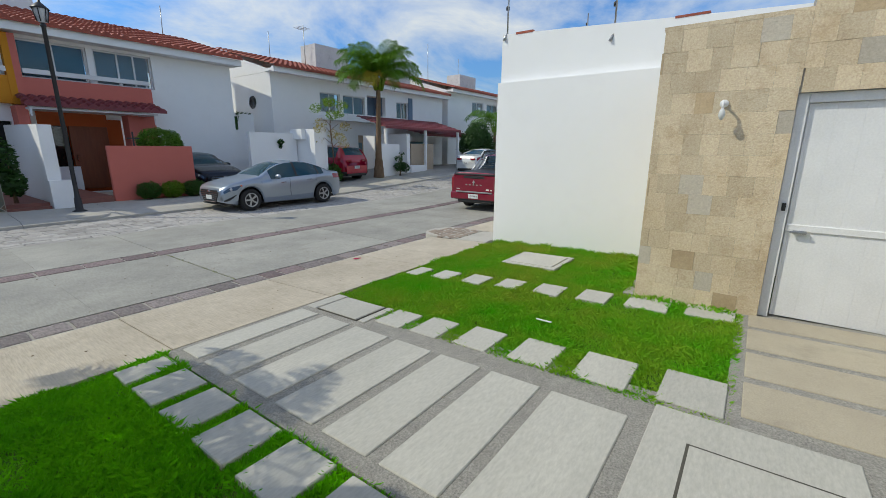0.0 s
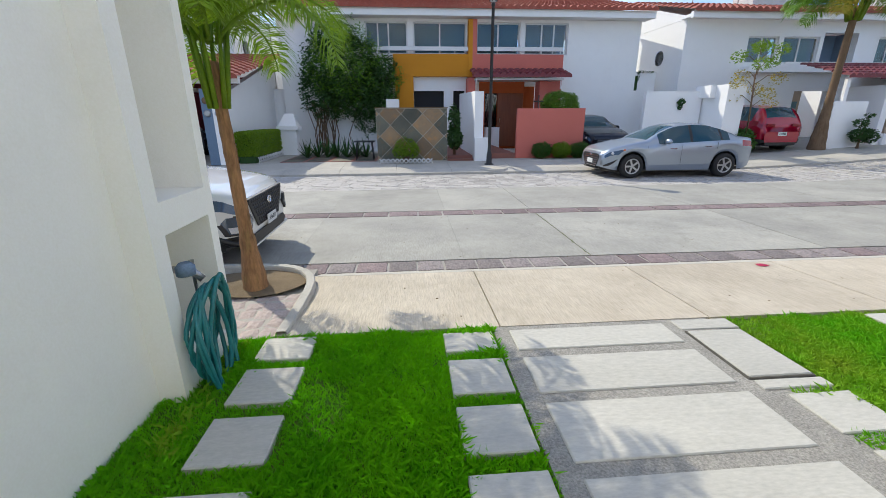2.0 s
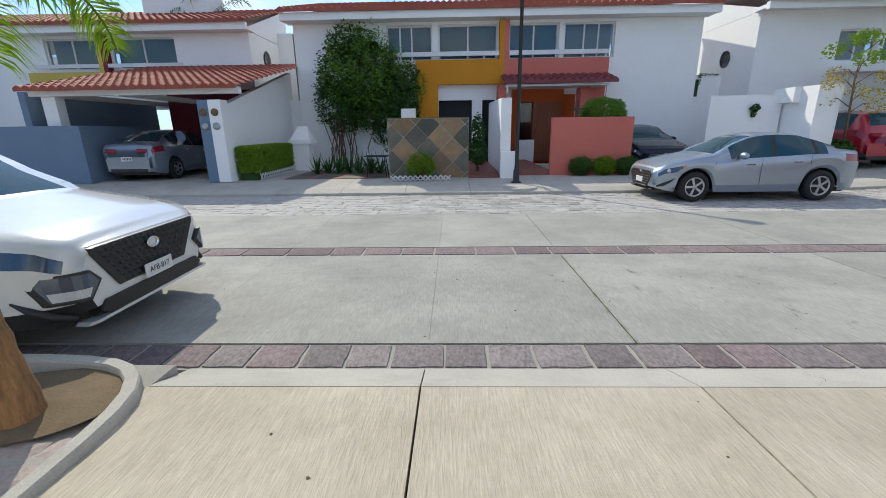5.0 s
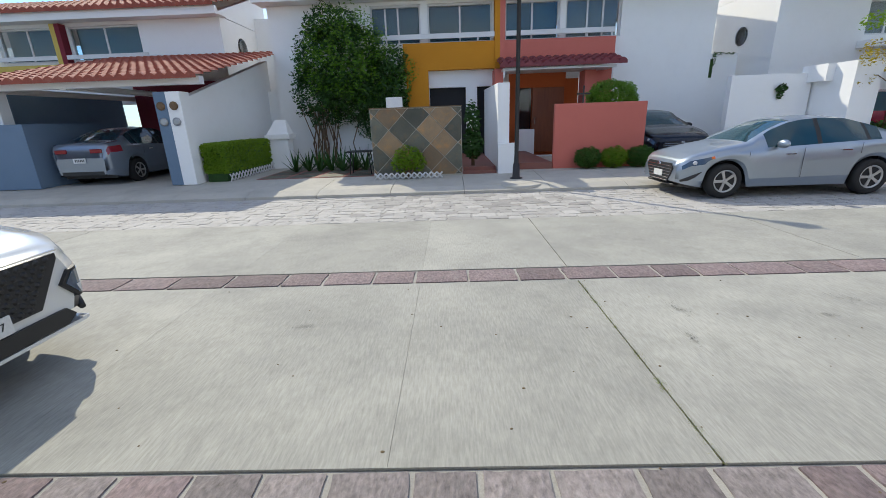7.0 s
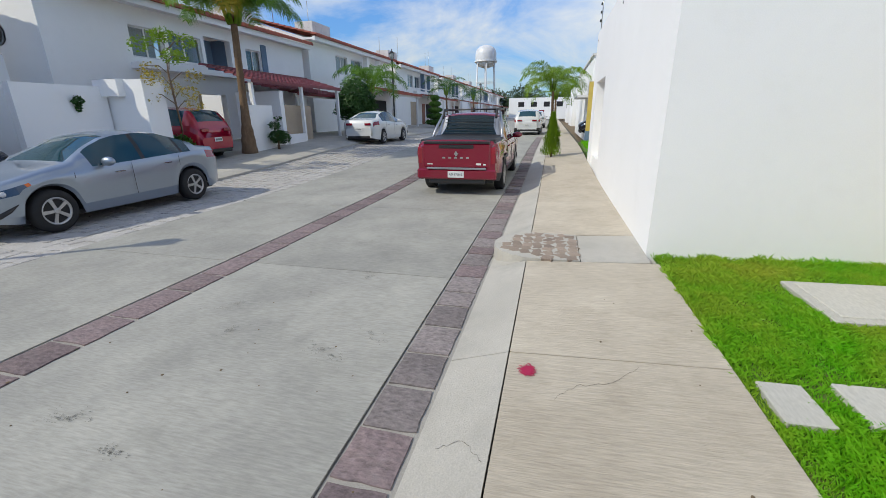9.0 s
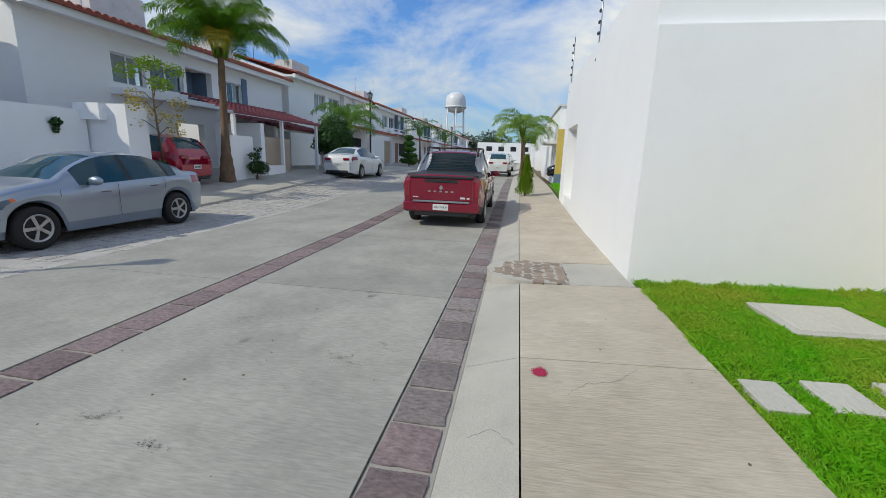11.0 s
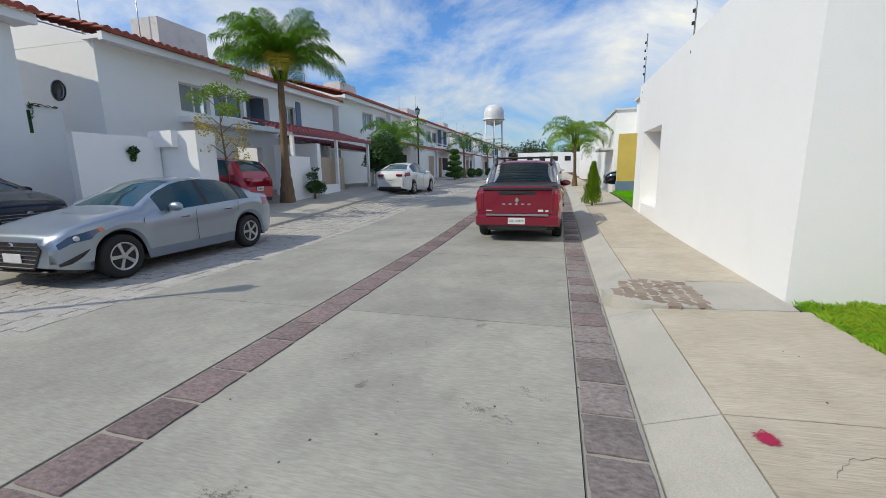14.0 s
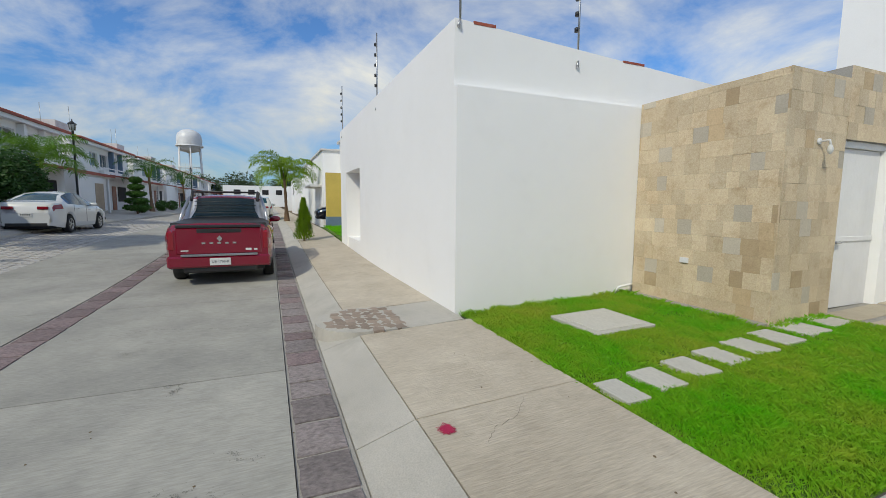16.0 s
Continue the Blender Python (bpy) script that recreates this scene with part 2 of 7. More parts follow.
M["bark"] = mat("palm_bark", (0.23, 0.15, 0.09), (0.12, 0.07, 0.035), 0.9, 24, 50, 0.9, stretch=(1, 1, 0.25), fine_mix=0.7)
M["fibre"] = mat("fibrous_palm_bark", (0.36, 0.19, 0.085), (0.16, 0.08, 0.035), 0.9, 20, 45, 1.0, stretch=(1, 1, 0.2), fine_mix=0.9, stain=0.4, stain_col=(0.22, 0.20, 0.05))
M["pink_flag"] = mat("pink_flagstone", (0.44, 0.36, 0.33), (0.36, 0.30, 0.28), 0.85, 9, 50, 0.5, rnd=0.08, fine_mix=0.4)
M["weed"] = mat("dry_weed", (0.30, 0.27, 0.13), (0.20, 0.26, 0.06), 0.7, 20, 40, 0.0, thin=0.3)
M["rubber"] = mat("tyre_rubber", (0.018, 0.018, 0.018), None, 0.8, 20, 80, 0.2)
M["trim"] = mat("black_plastic", (0.02, 0.02, 0.021), None, 0.5, 10, 80, 0.05)
M["rim"] = mat("alloy_rim", (0.55, 0.56, 0.58), None, 0.3, 10, 60, 0.0, metal=0.9)
M["chrome"] = mat("chrome", (0.75, 0.75, 0.76), None, 0.12, 10, 60, 0.0, metal=1.0)
M["car_glass"] = glass("car_glass", (0.025, 0.095, 0.13), 0.02, 0.35)
M["dark_glass"] = glass("dark_rear_glass", (0.012, 0.03, 0.037), 0.02, 0.3)
M["lamp_amber"] = mat("amber_lens", (0.55, 0.12, 0.01), (0.5, 0.10, 0.01), 0.15, 5, 60, 0.0, coat=0.6)
M["lamp_red"] = mat("red_lens", (0.28, 0.008, 0.02), None, 0.15, 10, 60, 0.0, coat=0.6)
M["lamp_clear"] = mat("clear_lens", (0.55, 0.57, 0.6), None, 0.12, 10, 60, 0.0, coat=0.8)
M["lamp_smoke"] = mat("smoked_lens", (0.05, 0.085, 0.13), None, 0.1, 10, 60, 0.0, coat=0.9)
M["plate"] = mat("plate_white", (0.72, 0.73, 0.72), None, 0.5, 10, 60, 0.0)
M["ink"] = mat("dark_ink", (0.03, 0.035, 0.04), None, 0.6, 10, 60, 0.0)
M["hose"] = mat("teal_hose", (0.01, 0.19, 0.20), (0.008, 0.15, 0.16), 0.4, 10, 60, 0.0)
M["red_paint"] = mat("red_spray", (0.46, 0.015, 0.08), None, 0.8, 20, 90, 0.2)
M["far_green"] = mat("far_foliage", (0.045, 0.08, 0.03), (0.03, 0.055, 0.02), 0.9, 3, 20, 0.3)


def car_paint(name, c, metal=0.3, coat=0.8, rough=0.22):
    return mat(name, c, tuple(x * 0.95 for x in c), rough, 5, 400, 0.0, metal=metal, coat=coat, spec=0.5 if coat > 0.5 else 0.2, fine_mix=0.08)


# ---------- building helpers ----------


def empty(name, at, label, category, group="", kind=""):
    ob = new(name)
    ob.location = at
    ob.empty_display_size = 0.2
    return tagged(ob, label, category, group, kind)


def mesh_of(bm, name, smooth=False):
    me = bpy.data.meshes.new(name)
    bm.to_mesh(me)
    bm.free()
    if smooth:
        me.shade_smooth()
    return me


def part(name, bm, material, parent=None, label="", smooth=False):
    """One mesh object under a thing or part; its coordinates are those of the world if the parent stands in the origin."""
    me = mesh_of(bm, name, smooth)
    for m in material if isinstance(material, (list, tuple)) else [material]:
        me.materials.append(m)
    ob = new(name, me)
    if parent is not None:
        ob.parent = parent
    return tagged(ob, label)


def box(bm, x0, x1, y0, y1, z0, z1, bevel=0.0, m=None, mi=0):
    vs = [bm.verts.new((x, y, z)) for x in (x0, x1) for y in (y0, y1) for z in (z0, z1)]
    if m is not None:
        for v in vs:
            v.co = m @ v.co
    fs = [bm.faces.new([vs[i] for i in q]) for q in ((0, 1, 3, 2), (4, 6, 7, 5), (0, 4, 5, 1), (2, 3, 7, 6), (0, 2, 6, 4), (1, 5, 7, 3))]
    for f in fs:
        f.material_index = mi
    if bevel:
        es = {e for f in fs for e in f.edges}
        bmesh.ops.bevel(bm, geom=list(es), offset=bevel, segments=1, affect="EDGES", clamp_overlap=True)
    return vs


def boxes(*rows, bevel=0.0):
    bm = bmesh.new()
    for r in rows:
        box(bm, *r, bevel=bevel)
    return bm


def tube(bm, pts, r, seg=8, closed_ends=True):
    """A round tube along points; r is a number or one for each point."""
    pts = [Vector(p) for p in pts]
    rs = r if isinstance(r, (list, tuple)) else [r] * len(pts)
    rings = []
    for i, p in enumerate(pts):
        d = (pts[min(i + 1, len(pts) - 1)] - pts[max(i - 1, 0)]).normalized()
        side = d.cross(Vector((0, 0, 1)))
        if side.length < 1e-3:
            side = Vector((1, 0, 0))
        side.normalize()
        up = side.cross(d)
        rings.append([bm.verts.new(p + rs[i] * (math.cos(2 * math.pi * k / seg) * side + math.sin(2 * math.pi * k / seg) * up)) for k in range(seg)])
    for a, b in zip(rings, rings[1:]):
        for k in range(seg):
            f = bm.faces.new((a[k], a[(k + 1) % seg], b[(k + 1) % seg], b[k]))
            f.smooth = True
    if closed_ends:
        bm.faces.new(rings[0][::-1])
        bm.faces.new(rings[-1])


def lathe(bm, prof, at=(0, 0, 0), seg=20):
    """A turned body: prof is rows of (radius, height)."""
    rings = [[bm.verts.new((at[0] + r * math.cos(2 * math.pi * k / seg), at[1] + r * math.sin(2 * math.pi * k / seg), at[2] + z)) for k in range(seg)] for r, z in prof]
    for a, b in zip(rings, rings[1:]):
        for k in range(seg):
            bm.faces.new((a[k], a[(k + 1) % seg], b[(k + 1) % seg], b[k])).smooth = True
    bm.faces.new(rings[0][::-1])
    bm.faces.new(rings[-1])


def grid(bm, nx, ny, fn):
    vs = [[bm.verts.new(fn(i / nx, j / ny)) for j in range(ny + 1)] for i in range(nx + 1)]
    for i in range(nx):
        for j in range(ny):
            bm.faces.new((vs[i][j], vs[i + 1][j], vs[i + 1][j + 1], vs[i][j + 1])).smooth = True
    return vs


def structure(name, bm, material, label, category="", smooth=False):
    return tagged(part(name, bm, material, None, "", smooth), label, category or name.split("_")[0], "", "structure")


def smooth01(v, a, b):
    u = min(1.0, max(0.0, (v - a) / (b - a)))
    return u * u * (3 - 2 * u)


def rise(x, y):
    """The street climbs gently towards its far end, more on the side of the houses."""
    return smooth01(x, 10, 22) * (0.24 + 0.24 * smooth01(y, 9, 15))


def patch(bm, x0, x1, y0, y1, z0, z1, depth=0.12, step=1.0):
    """A slab on the ground between two lines of y, z0 at y0 and z1 at y1, that follows the street's rise."""
    xs = [x0] + [8 + 0.5 * k for k in range(31) if x0 + 0.01 < 8 + 0.5 * k < x1 - 0.01] + [x1]
    n = len(xs) - 1
    top, low = [], []
    for x in xs:
        a = bm.verts.new((x, y0, z0 + rise(x, y0))), bm.verts.new((x, y1, z1 + rise(x, y1)))
        b = bm.verts.new((x, y0, z0 + rise(x, y0) - depth)), bm.verts.new((x, y1, z1 + rise(x, y1) - depth))
        top.append(a), low.append(b)
    for i in range(n):
        bm.faces.new((top[i][0], top[i + 1][0], top[i + 1][1], top[i][1]))
        bm.faces.new((low[i][0], low[i + 1][0], top[i + 1][0], top[i][0]))
        bm.faces.new((top[i][1], top[i + 1][1], low[i + 1][1], low[i][1]))
    bm.faces.new((top[0][0], top[0][1], low[0][1], low[0][0]))
    bm.faces.new((top[-1][1], top[-1][0], low[-1][0], low[-1][1]))


def piece(name, me, parent, m=None):
    ob = new(name, me)
    ob.parent = parent
    if m is not None:
        ob.matrix_local = m
    return ob


def patch_piece(name, parent, material, *a, **k):
    bm = bmesh.new()
    patch(bm, *a, **k)
    return part(name, bm, material, parent)


def gz(x, y):
    """Height of the ground on the near side and of the pavements."""
    if y > 13.1:
        return (0.10 + 0.10 * min(1, (y - 13.1) / 1.8)) + rise(x, y)
    if y > 4.74:
        return rise(x, y)
    if y > 3.43:
        return 0.13 + (4.74 - y) * 0.045 + rise(x, y)
    return 0.189 + (3.43 - y) * 0.026 + rise(x, y)


def parts(name, material, parent, *rows, bevel=0.0):
    """Several boxes, each a part of its own."""
    return [part(name, boxes(r, bevel=bevel), material, parent) for r in rows]

# ---------- ground ----------
bm = bmesh.new()
grid(bm, 20, 20, lambda u, v: ((u - 0.5) * 2400, (v - 0.5) * 2400, -0.16))
structure("ground", bm, M["soil"], "dry earth reaching to the horizon")

# concrete road in two lanes with stone bands
bm = bmesh.new()
patch(bm, -60, 240, 5.0, 13.3, -0.12, -0.12)
road = structure("road", bm, M["joint"], "pale concrete street with stone bands along it")
XJ = [-60, -40, -24, -14, -7.5, -3.9, -0.32, 1.77, 3.36, 6.55, 9.75, 12.95, 16.1, 19.3, 23, 32, 50, 80, 120, 240]
for a, b in zip(XJ, XJ[1:]):
    a, b = a + (0.001 if a in (1.77, -0.32) else 0.006), b - (0.001 if b in (1.77, -0.32) else 0.006)
    patch_piece("road_slab", road, M["road"], a, b, 5.489, 7.852, 0.004, 0.0)
    patch_piece("road_slab", road, M["road"], a, b, 8.243, 10.595, 0.0, 0.0)
bm = bmesh.new()
for a, b in ((-60, 240),):
    patch(bm, a, b, 7.86, 8.235, -0.010, -0.010); patch(bm, a, b, 5.13, 5.483, -0.010, -0.010)
part("band_mortar", bm, M["mortar"], road)


def stone_mesh(w, d, h, seed, jit=0.006):
    """A hand-dressed flat stone with uneven edges and top."""
    r = random.Random(seed)
    bm = bmesh.new()
    n = 4
    vs = grid(bm, n, n, lambda u, v: ((u - 0.5) * w + r.uniform(-jit, jit), (v - 0.5) * d + r.uniform(-jit, jit), (0 if u in (0, 1) or v in (0, 1) else h * 0.75) + r.uniform(0, h * 0.35)))
    edge = [vs[i][0] for i in range(n + 1)] + [vs[n][j] for j in range(1, n + 1)] + [vs[i][n] for i in range(n - 1, -1, -1)] + [vs[0][j] for j in range(n - 1, 0, -1)]
    low = [bm.verts.new((v.co.x, v.co.y, -0.03)) for v in edge]
    for k in range(len(edge)):
        bm.faces.new((edge[k], low[k], low[(k + 1) % len(edge)], edge[(k + 1) % len(edge)]))
    for f in bm.faces:
        f.smooth = False
    return mesh_of(bm, "stone")


# ---------- near pavement, kerb and drive ----------
bm = bmesh.new()
patch(bm, -60, 240, 3.3, 5.12, 0.10, -0.06, 0.2)
pave = structure("pavement", bm, M["joint"], "tan brushed concrete sidewalk with a sloping kerb")
SJ = [-60, -30, -12, -6, -2.6, 0.12, 1.765, 3.40, 5.05, 6.92]
for a, b in zip(SJ[5:], SJ[6:]):
    patch_piece("sidewalk_slab", pave, M["walk"], a + 0.006, b - 0.006, 3.43, 4.725, 0.19, 0.132, depth=0.1)
    patch_piece("kerb_slab", pave, M["kerb"], a + 0.004, b - 0.004, 4.735, 5.125, 0.130, 0.006, depth=0.1)
for a, b in zip(SJ[:5], SJ[1:6]):
    patch_piece("kerb_slab", pave, M["kerb"], a + 0.004, (b if b < 0 else -0.95) - 0.004, 4.735, 5.125, 0.130, 0.006, depth=0.1)
    patch_piece("sidewalk_slab", pave, M["walk"], a + 0.006, (b if b < 0 else -0.95) - 0.006, 3.43, 4.725, 0.19, 0.132, depth=0.1)
for a, b in ((7.95, 10.2), (10.2, 12.6), (12.6, 15.0), (15.0, 18.0), (18.0, 21.0), (21, 24), (24, 40), (40, 90), (90, 240)):
    patch_piece("sidewalk_slab", pave, M["walk"], a + 0.006, b - 0.006, 3.50, 4.725, 0.19, 0.132, depth=0.3)
    patch_piece("kerb_slab", pave, M["kerb"], a + 0.004, b - 0.004, 4.735, 5.125, 0.130, 0.006, depth=0.3)
patch_piece("kerb_slab", pave, M["kerb"], 6.924, 7.946, 4.80, 5.125, 0.110, 0.006, depth=0.1)
patch_piece("sidewalk_slab", pave, M["kerb"], 6.93, 7.94, 3.50, 4.17, 0.19, 0.155, depth=0.1)
# stone-paved inlet beside the manhole slab
bm = bmesh.new()
pts = [(6.93, 4.18), (7.94, 4.18)] + [(7.435 + 0.52 * math.cos(t), 4.64 + 0.50 * math.sin(t)) for t in [math.pi * k / 12 for k in range(13)]]
top = [bm.verts.new((x, y, 0.165)) for x, y in pts]
low = [bm.verts.new((x, y, 0.0)) for x, y in pts]
bm.faces.new(top)
for k in range(len(pts)):
    bm.faces.new((low[k], low[(k + 1) % len(pts)], top[(k + 1) % len(pts)], top[k]))
inlet = part("paved_inlet", bm, M["kerb"], pave, "raised round inlet paved with flat stones")
rr = random.Random(5)
for k in range(46):
    x, y = 6.99 + 0.135 * (k % 7) + rr.uniform(-0.02, 0.02) + 0.06 * ((k // 7) % 2), 4.25 + 0.125 * (k // 7) + rr.uniform(-0.02, 0.02)
    if y > 4.62 and (x - 7.435) ** 2 / 0.46 ** 2 + (y - 4.62) ** 2 / 0.40 ** 2 > 1 or x > 7.9:
        continue
    piece("stone", None or stone_mesh(rr.uniform(0.115, 0.145), rr.uniform(0.095, 0.12), 0.006, k, 0.012), inlet, Matrix.Translation((x, y, 0.166)) @ Matrix.Rotation(rr.uniform(-0.6, 0.6), 4, "Z")).data.materials.append(M["tan_stone"])
vs, fs = [], []
for _ in range(1500):
    x, y = 4.848 + rr.gauss(0, 0.024), 4.60 + rr.gauss(0, 0.018)
    q = rr.uniform(0.0012, 0.0045)
    k = len(vs)
    z = 0.1365 + (4.725 - y) * 0.0448 + rr.uniform(0.0004, 0.0012)
    vs += [(x - q, y - q, z), (x + q, y - q * 0.6, z), (x + q * 0.7, y + q, z), (x - q, y + q * 0.8, z)]
    fs.append((k, k + 1, k + 2, k + 3))
me = bpy.data.meshes.new("paint_mark")
me.from_pydata(vs, [], fs)
me.materials.append(M["red_paint"])
ob = new("paint_mark", me)
ob.parent = pave
tagged(ob, "blurred spot of red spray paint")

# garden floor under slabs and lawn
bm = bmesh.new()
def garden(u, v):
    x, y = -0.6 + 8.0 * u, 3.43 - 6.5 * v
    return (x, y, gz(x, y) - 0.03 - rise(x, y))
grid(bm, 20, 20, garden)
lawn = structure("lawn_soil", bm, M["turf"], "lawn soil in the front garden", "lawn")


def tilt_slab(name, parent, material, x0, x1, y0, y1, lift=0.0, bevel=0.006):
    bm = bmesh.new()
    box(bm, x0, x1, y0, y1, -0.05, 0.0, bevel)
    for v in bm.verts:
        v.co.z += 0.189 + (3.43 - v.co.y) * 0.026 + lift
    return part(name, bm, material, parent)


bm = bmesh.new()
box(bm, 1.705, 3.36, -3.4, 3.43, -0.06, -0.004); box(bm, 3.36, 5.6, -3.4, -0.31, -0.06, -0.004)
for v in bm.verts:
    v.co.z += 0.189 + (3.43 - v.co.y) * 0.026
drive = structure("driveway", bm, M["aggregate"], "driveway of pale slabs between exposed aggregate strips", "driveway")
DY = [(3.08, 3.36), (2.61, 2.985), (2.11, 2.525), (1.63, 2.02), (1.17, 1.54), (0.70, 1.08), (0.14, 0.62), (-0.9, 0.03), (-1.7, -1.0), (-2.6, -1.8)]
for y0, y1 in DY:
    tilt_slab("slab", drive, M["slab"], 1.815, 2.97 if y0 > 0 else 3.20, y0, y1, 0.006)
tilt_slab("cover_rim", drive, M["joint"], 3.06, 3.485, 2.63, 3.23, 0.004)
tilt_slab("cover_rim", drive, M["joint"], 2.27, 2.89, -0.88, -0.17, 0.0085)
tilt_slab("manhole_cover", drive, M["slab"], 2.285, 2.875, -0.865, -0.185, 0.011)
tilt_slab("manhole_cover", drive, M["slab"], 3.075, 3.47, 2.645, 3.215, 0.012)
tilt_slab("slab", drive, M["slab"], 3.06, 3.50, 3.25, 3.40, 0.004)
tilt_slab("slab", drive, M["slab"], 3.075, 3.49, 2.53, 2.615, 0.008)
for k, (y0, y1) in enumerate([(2.17, 2.48), (1.76, 2.06), (1.28, 1.60), (0.77, 1.10), (0.23, 0.60), (-0.32, 0.05)]):
    tilt_slab("paver", lawn, M["slab"], 3.16 + 0.02 * k, 3.52 + 0.04 * k, y0, y1, 0.008)
for y0, y1 in [(3.09, 3.35), (2.64, 2.99), (2.19, 2.53), (1.72, 2.08), (1.24, 1.60), (0.78, 1.12), (0.3, 0.66), (-0.2, 0.18)]:
    tilt_slab("paver", lawn, M["slab"], 1.335, 1.685, y0, y1, 0.008)
for y0, y1 in [(3.10, 3.39), (2.66, 3.0), (2.22, 2.55), (1.76, 2.08), (1.3, 1.62), (0.84, 1.16), (0.38, 0.7), (-0.1, 0.24)]:
    tilt_slab("paver", lawn, M["slab"], 0.10, 0.45, y0, y1, 0.008)
for y0, y1 in [(3.14, 3.36), (2.71, 2.98), (2.26, 2.54), (1.81, 2.09), (1.32, 1.63), (0.82, 1.13), (0.25, 0.65), (-0.30, 0.11)]:
    f = (3.4 - y0) / 3.7
    tilt_slab("paver", lawn, M["slab"], 4.58 + 0.45 * f * 0.9, 4.92 + 0.45 * f, y0, y1, 0.008)
for x0, x1 in ((3.35, 3.82), (3.92, 4.36), (4.45, 4.90), (4.99, 5.31)):
    for y0, y1 in ((-1.46, -0.40), (-2.6, -1.55)):
        tilt_slab("slab", drive, M["slab_tan"], x0, x1, y0, y1, 0.006)
tilt_slab("manhole_rim", lawn, M["slab"], 5.79, 6.56, 1.74, 2.55, 0.02)
tilt_slab("manhole_cover", lawn, M["slab"], 5.86, 6.49, 1.81, 2.48, 0.032)

# palm planter: paved corner with a white kerb ring
bm = bmesh.new()
for a, b in ((-0.95, 0.12),):
    patch(bm, a, b, 3.44, 5.0, 0.17, 0.11, 0.2)
planter = structure("planter_corner", bm, M["mortar"], "paved corner by the drive with a tree pit", "paving")
rr = random.Random(9)
for i in range(8):
    for j in range(5):
        x, y = -0.88 + 0.135 * i + rr.uniform(-0.02, 0.02), 3.52 + 0.17 * j + rr.uniform(-0.02, 0.02)
        piece("stone", stone_mesh(rr.uniform(0.11, 0.135), rr.uniform(0.13, 0.165), 0.012, 100 + i * 9 + j), planter, Matrix.Translation((x, y, 0.170 - 0.0385 * (y - 3.44))) @ Matrix.Rotation(rr.uniform(-0.3, 0.3), 4, "Z")).data.materials.append(M["pink_flag"])
def ring_pts(cx, cy, rx, ry, n=40, lo=0, hi=2 * math.pi):
    return [(cx + rx * math.cos(lo + (hi - lo) * k / n), cy + ry * math.sin(lo + (hi - lo) * k / n)) for k in range(n + 1)]
bm = bmesh.new()
path = [(0.18, 3.45), (0.20, 3.9), (0.20, 4.2), (0.185, 4.4), (0.14, 4.57), (0.06, 4.71), (-0.05, 4.81), (-0.18, 4.87), (-0.4, 4.91), (-0.7, 4.93), (-0.95, 4.93)]
prev = None
for i, (x, y) in enumerate(path):
    q = path[min(i + 1, len(path) - 1)]; p = path[max(i - 1, 0)]
    d = Vector((q[0] - p[0], q[1] - p[1], 0)).normalized(); s = Vector((d.y, -d.x, 0)) * 0.042
    cur = [bm.verts.new((x + s.x * a, y + s.y * a, z)) for a, z in ((-1, 0.06), (-1, 0.20), (-0.8, 0.215), (0.8, 0.215), (1, 0.20), (1, 0.06))]
    if prev:
        for k in range(5):
            bm.faces.new((prev[k], prev[k + 1], cur[k + 1], cur[k]))
    prev = cur
part("kerb_ring", bm, M["kerb"], planter, "pale concrete kerb ring")
bm = bmesh.new()
c = bm.verts.new((-0.38, 4.52, 0.20))
rim = [bm.verts.new((x, y, 0.172 + 0.02 * noise.noise(Vector((x * 4, y * 4, 0))))) for x, y in ring_pts(-0.38, 4.52, 0.52, 0.34, 32)[:-1]]
for k in range(32):
    bm.faces.new((c, rim[k], rim[(k + 1) % 32]))
part("pit_soil", bm, M["soil"], planter)

# ---------- far side: cobbled bays, kerb, pavement ----------
bm = bmesh.new()
for a, b in ((-60, 240),):
    patch(bm, a, b, 10.605, 13.15, -0.012, -0.012)
bays = structure("parking_bays", bm, M["mortar"], "parking bays paved with grey cobblestones", "paving")
bm = bmesh.new()
for a, b in ((-60, 240),):
    patch(bm, a, b, 13.15, 19.0, 0.04, 0.19, 0.3)
far_walk = structure("far_pavement", bm, M["joint"], "concrete pavement before the houses", "pavement")
FJ = [-60, -40, -24, -14.5, -9.3, -7.6, -5.9, -4.2, -2.5, -0.9, 0.75, 2.4, 4.3, 6.0, 7.7, 9.4, 11.1, 12.8, 14.5, 16.2, 18, 20, 23, 30, 40, 60, 100, 240]
for a, b in zip(FJ, FJ[1:]):
    patch_piece("kerb_slab", far_walk, M["kerb"], a + 0.005, b - 0.005, 13.10, 13.42, 0.06, 0.13, depth=0.2)
    patch_piece("sidewalk_slab", far_walk, M["kerb"], a + 0.005, b - 0.005, 13.421, 15.0, 0.13, 0.205, depth=0.2)
    patch_piece("yard_slab", far_walk, M["kerb"], a + 0.005, b - 0.005, 15.01, 19.0, 0.207, 0.215, depth=0.2)

# ---------- near walls ----------
bm = bmesh.new()
